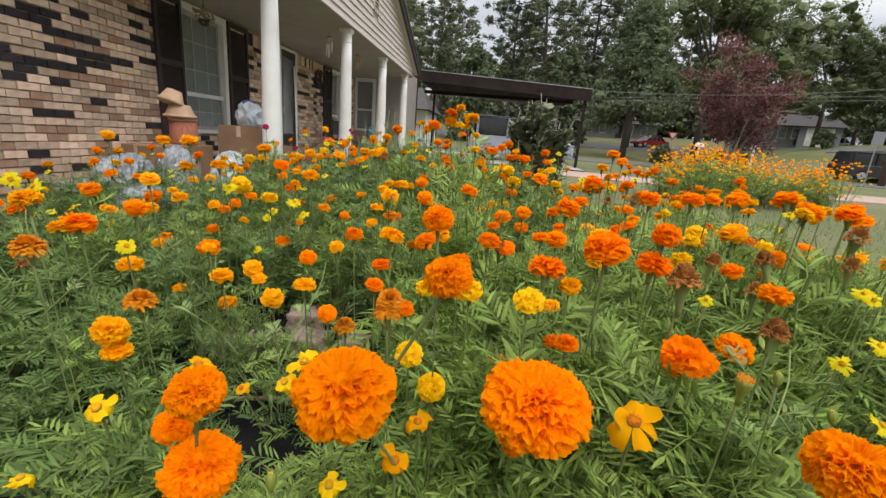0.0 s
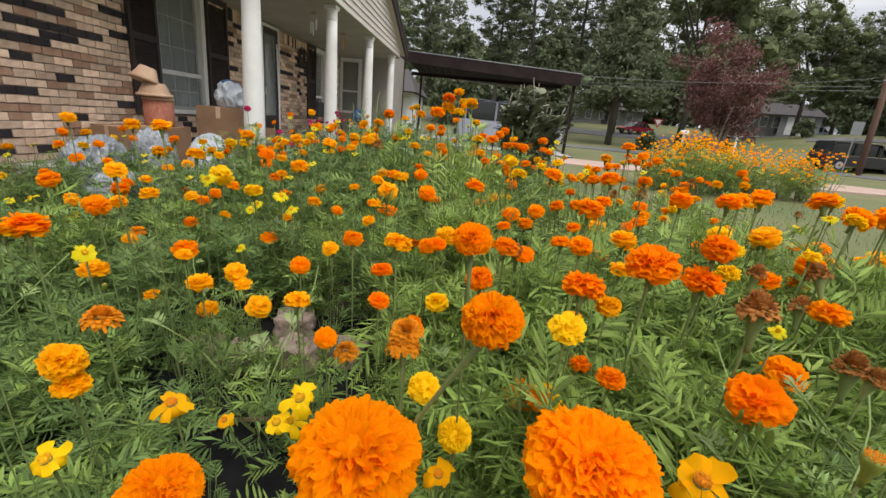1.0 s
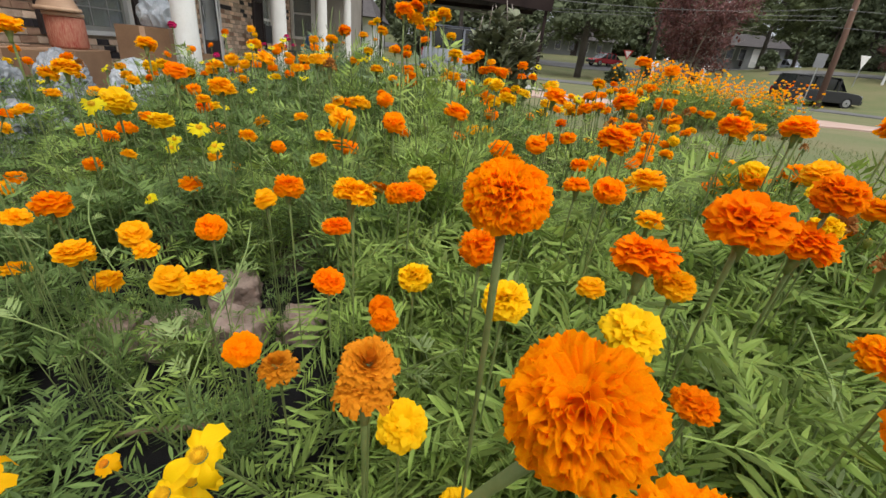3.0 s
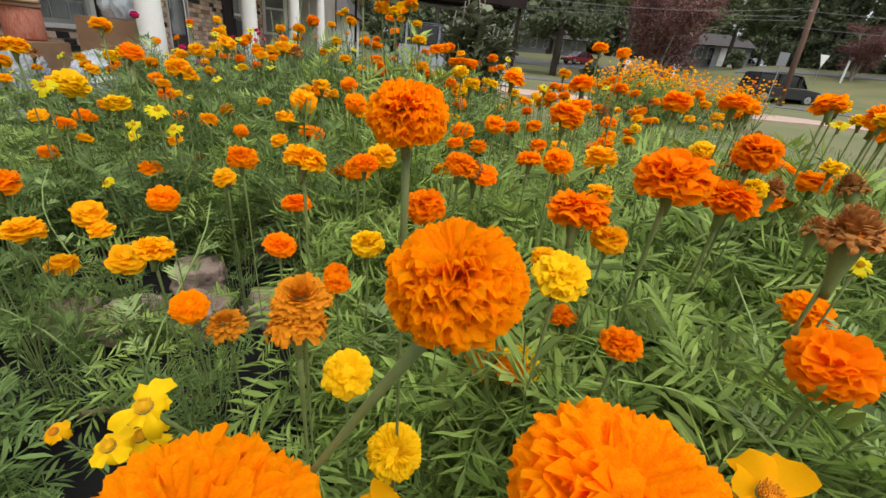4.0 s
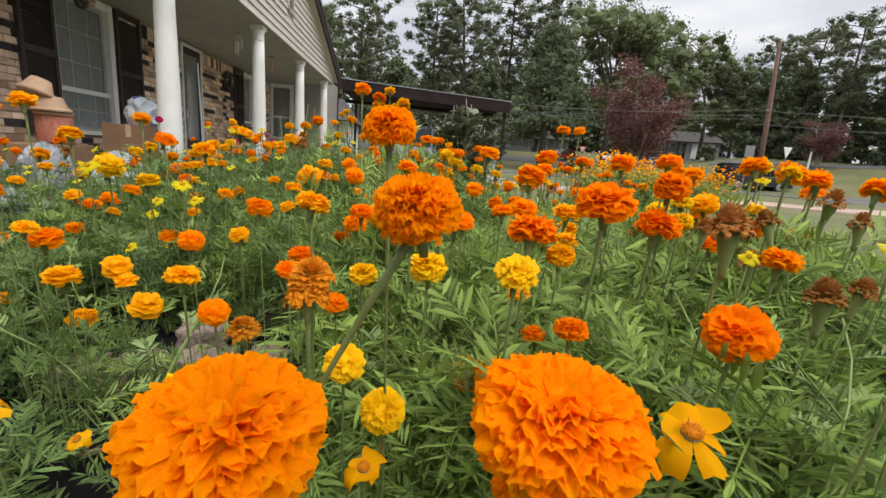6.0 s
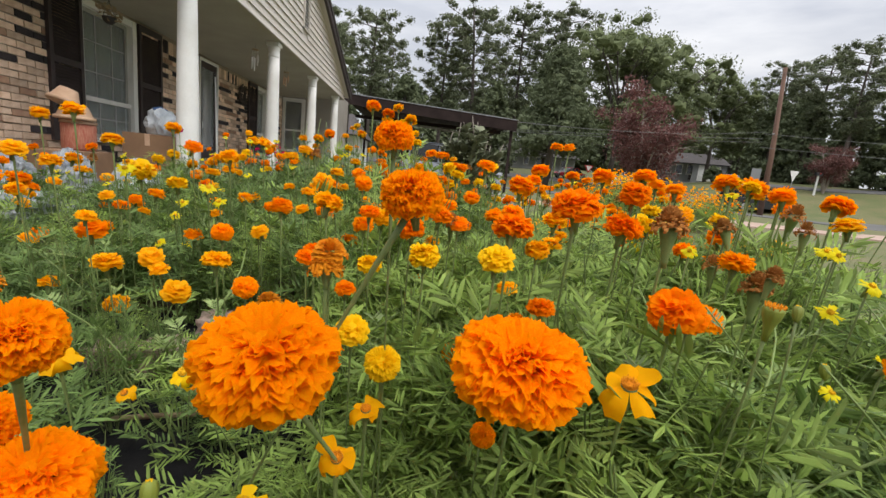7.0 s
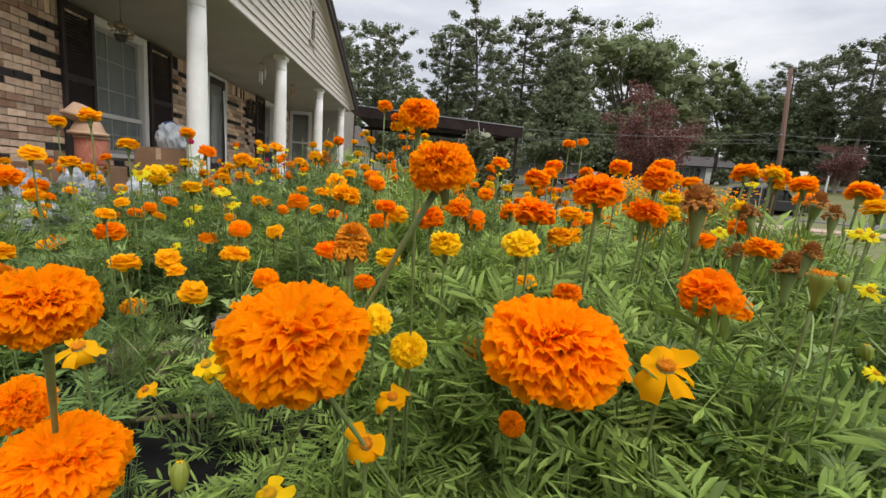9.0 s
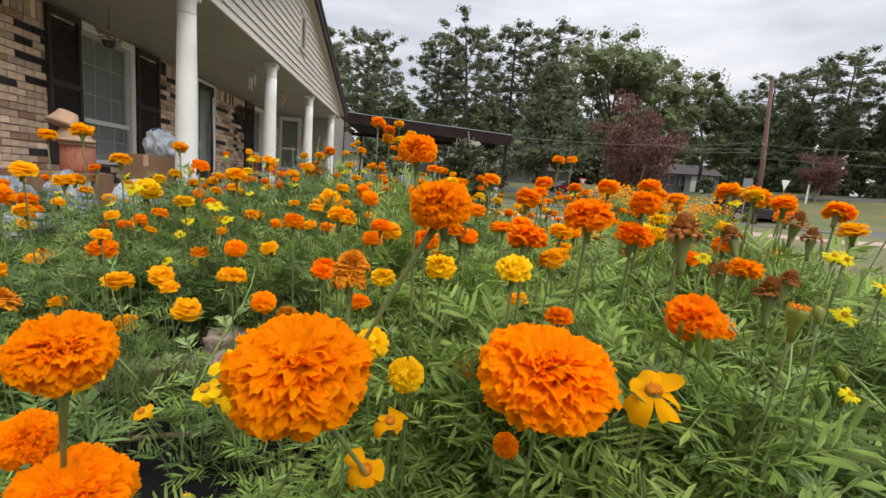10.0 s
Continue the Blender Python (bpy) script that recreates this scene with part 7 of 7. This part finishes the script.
# ---- the broad-leaved plant before the carport ----
def broad_plant(x, y, h, seed):
    t = thing("mullein_plant", pose(x, y, 0.0), "tall plant with broad grey-green leaves and dry seed stalks", "plant")
    rng = np.random.default_rng(seed)
    lv, st = Shape(), Shape()
    for k in range(9):
        a = k * 2.4
        r = rng.uniform(0.05, 0.28)
        top = np.array([math.cos(a) * r, math.sin(a) * r, h * rng.uniform(0.66, 0.92)])
        st.tube([(0.1 * math.cos(a), 0.1 * math.sin(a), 0), top * np.array([0.6, 0.6, 0.5]), top], [0.016, 0.013, 0.008], 6)
        if k % 2 == 0:
            tip = top + np.array([rng.uniform(-0.08, 0.08), 0, h * rng.uniform(0.14, 0.26)])
            dry = Shape()
            dry.tube([top, (top + tip) / 2, tip], [0.006, 0.009, 0.004], 6)
            part("seed_stalk", dry.mesh("seed_stalk", M_BARK_PALE, True), t, "dry brown seed stalk")
        for j in range(64):
            q = rng.uniform(0.12, 1.0)
            base = top * np.array([0.6 + 0.4 * q, 0.6 + 0.4 * q, q])
            an = rng.uniform(0, 6.28)
            ln, wd = rng.uniform(0.16, 0.30), rng.uniform(0.030, 0.064)
            d = np.array([math.cos(an), math.sin(an), rng.uniform(0.5, 2.0)])
            d /= np.linalg.norm(d)
            side = np.cross(d, [0, 0, 1.0])
            side /= np.linalg.norm(side)
            vs, fs = [], []
            for i in range(5):
                f = i / 4
                c = base + d * ln * f + np.array([0, 0, -0.10 * f * f])
                w = wd * math.sin(math.pi * (0.12 + 0.85 * f)) + 0.004
                vs += [tuple(c - side * w), tuple(c + np.array([0, 0, -0.012])), tuple(c + side * w)]
                if i:
                    b = 3 * (i - 1)
                    fs += [(b, b + 1, b + 4, b + 3), (b + 1, b + 2, b + 5, b + 4)]
            lv.add(vs, fs)
    part("stem", st.mesh("broad_stem", M_STEM, True), t)
    part("leaves", lv.mesh("broad_leaves", M_LEAF_BROAD, True), t)


M_LEAF_BROAD = mat("broad_leaf", (0.13, 0.145, 0.085), (0.22, 0.23, 0.15), 0.75, 7, 60, 0.2, spread=0.35, thru=0.15, island=True, spec=0.2)
broad_plant(0.74, 7.0, 1.55, 3)
broad_plant(0.98, 7.25, 1.3, 4)
broad_plant(0.60, 7.2, 1.3, 6)

# grass tufts on the lawn nearest the bed
rng_g = np.random.default_rng(8)
n_g = 9000
gx = rng_g.uniform(-1.0, 7.0, n_g)
gy = rng_g.uniform(-0.5, 9.5, n_g)
keep = (gx > 1.75) | (gy > 5.6)
gx, gy = gx[keep], gy[keep]
ga = rng_g.uniform(0, 6.28, len(gx))
gh = rng_g.uniform(0.03, 0.08, len(gx))
gw = 0.004
gb = np.stack([gx, gy, np.array([terrain(a, b) - 0.005 for a, b in zip(gx, gy)])], 1)
gs = np.stack([np.cos(ga), np.sin(ga), np.zeros(len(gx))], 1)
gl = np.stack([-np.sin(ga) * gh * 0.5, np.cos(ga) * gh * 0.5, gh], 1)
gv = np.stack([gb - gs * gw, gb + gs * gw, gb + gl], 1).reshape(-1, 3)
gm = bpy.data.meshes.new("grass_tufts")
gm.from_pydata(gv.tolist(), [], (np.arange(len(gx))[:, None] * 3 + np.array([0, 1, 2])).tolist())
gm.materials.append(M_BLADE)
solid("grass_tufts", gm, "short green and straw grass blades on the lawn", "grass", "stuff")

# ---- the bricks ----
brick_box = {}


def brick_mesh(material, l, h, key):
    k = (material.name, key)
    if k not in brick_box:
        me = box_mesh("brick", (-0.014, 0, 0), (0.004, l, h), material, 0.004)
        rk = random.Random(str(key))
        for v in me.vertices:
            n = Vector((v.co.y * 9 + rk.random() * 0.2, v.co.z * 30, rk.randint(0, 1)))
            v.co.x += 0.006 * noise.noise(n * 3)
            v.co.z += 0.0075 * noise.noise(Vector((v.co.y * 14, v.co.z * 8, sum(map(ord, str(key))) * 0.7)))
        brick_box[k] = me
    return brick_box[k]


def brick_tone(y, z, r):
    v = noise.noise(Vector((y * 1.15 + 5, z * 9.5, 2.0))) + 0.40 * r.uniform(-1, 1)
    v += (0.07 if y < 5.6 else 0.05) if 1.16 < z < 1.9 else -0.17
    return M_BRICK_DARK if v > 0.30 else (M_BRICK_RED if v < -0.5 else M_BRICK)


def free_spans(z0, z1, a, b):
    """The stretches of a course that no opening interrupts."""
    spans = [(a, b)]
    for o in OPENINGS:
        if z1 > o[2] and z0 < o[3]:
            spans = [q for p0, p1 in spans for q in ((p0, min(p1, o[0])), (max(p0, o[1]), p1)) if q[1] - q[0] > 0.03]
    return spans


rng_b = random.Random(7)
rest = []
placed = 0
row = 0
z = 0.03
while z + COURSE < 2.17:
    for a, b in free_spans(z, z + COURSE, 1.6, 13.88):
        y = a - (BRICK_L / 2 if row % 2 else 0)
        while y < b:
            y0, y1 = max(y, a), min(y + BRICK_L - JOINT, b)
            y += BRICK_L
            if y1 - y0 < 0.02:
                continue
            tone = brick_tone(y0 + 0.1, z, rng_b)
            whole = y1 - y0 > BRICK_L - JOINT - 1e-6
            m = pose(WX + rng_b.uniform(-0.002, 0.004), y0, z, 0, 0, 0)
            if whole and 3.05 < y0 < 5.3 and z > 0.2 and placed < 300:
                placed += 1
                part("brick", brick_mesh(tone, BRICK_L - JOINT, COURSE - JOINT, "whole%d" % rng_b.randrange(6)), wall, "", m)
            else:
                rest.append((brick_mesh(M_BRICK_FAR if tone is M_BRICK else tone, BRICK_L - JOINT, COURSE - JOINT, "whole%d" % rng_b.randrange(6)), m @ Matrix.Diagonal((1, (y1 - y0) / (BRICK_L - JOINT), 1, 1))))
    row += 1
    z += COURSE
# upright course below the ceiling
for a, b in free_spans(2.18, 2.36, 1.6, 13.88):
    y = a
    while y + COURSE < b:
        tone = M_BRICK_DARK if rng_b.random() < 0.16 else M_BRICK_FAR
        rest.append((brick_mesh(tone, COURSE - JOINT, BRICK_L - 0.02, "upright"), pose(WX, y, z + 0.004)))
        y += COURSE
other = part("bricks_beyond", merged("bricks_beyond", rest), wall)
tagged(other, "", "", "", "stuff")
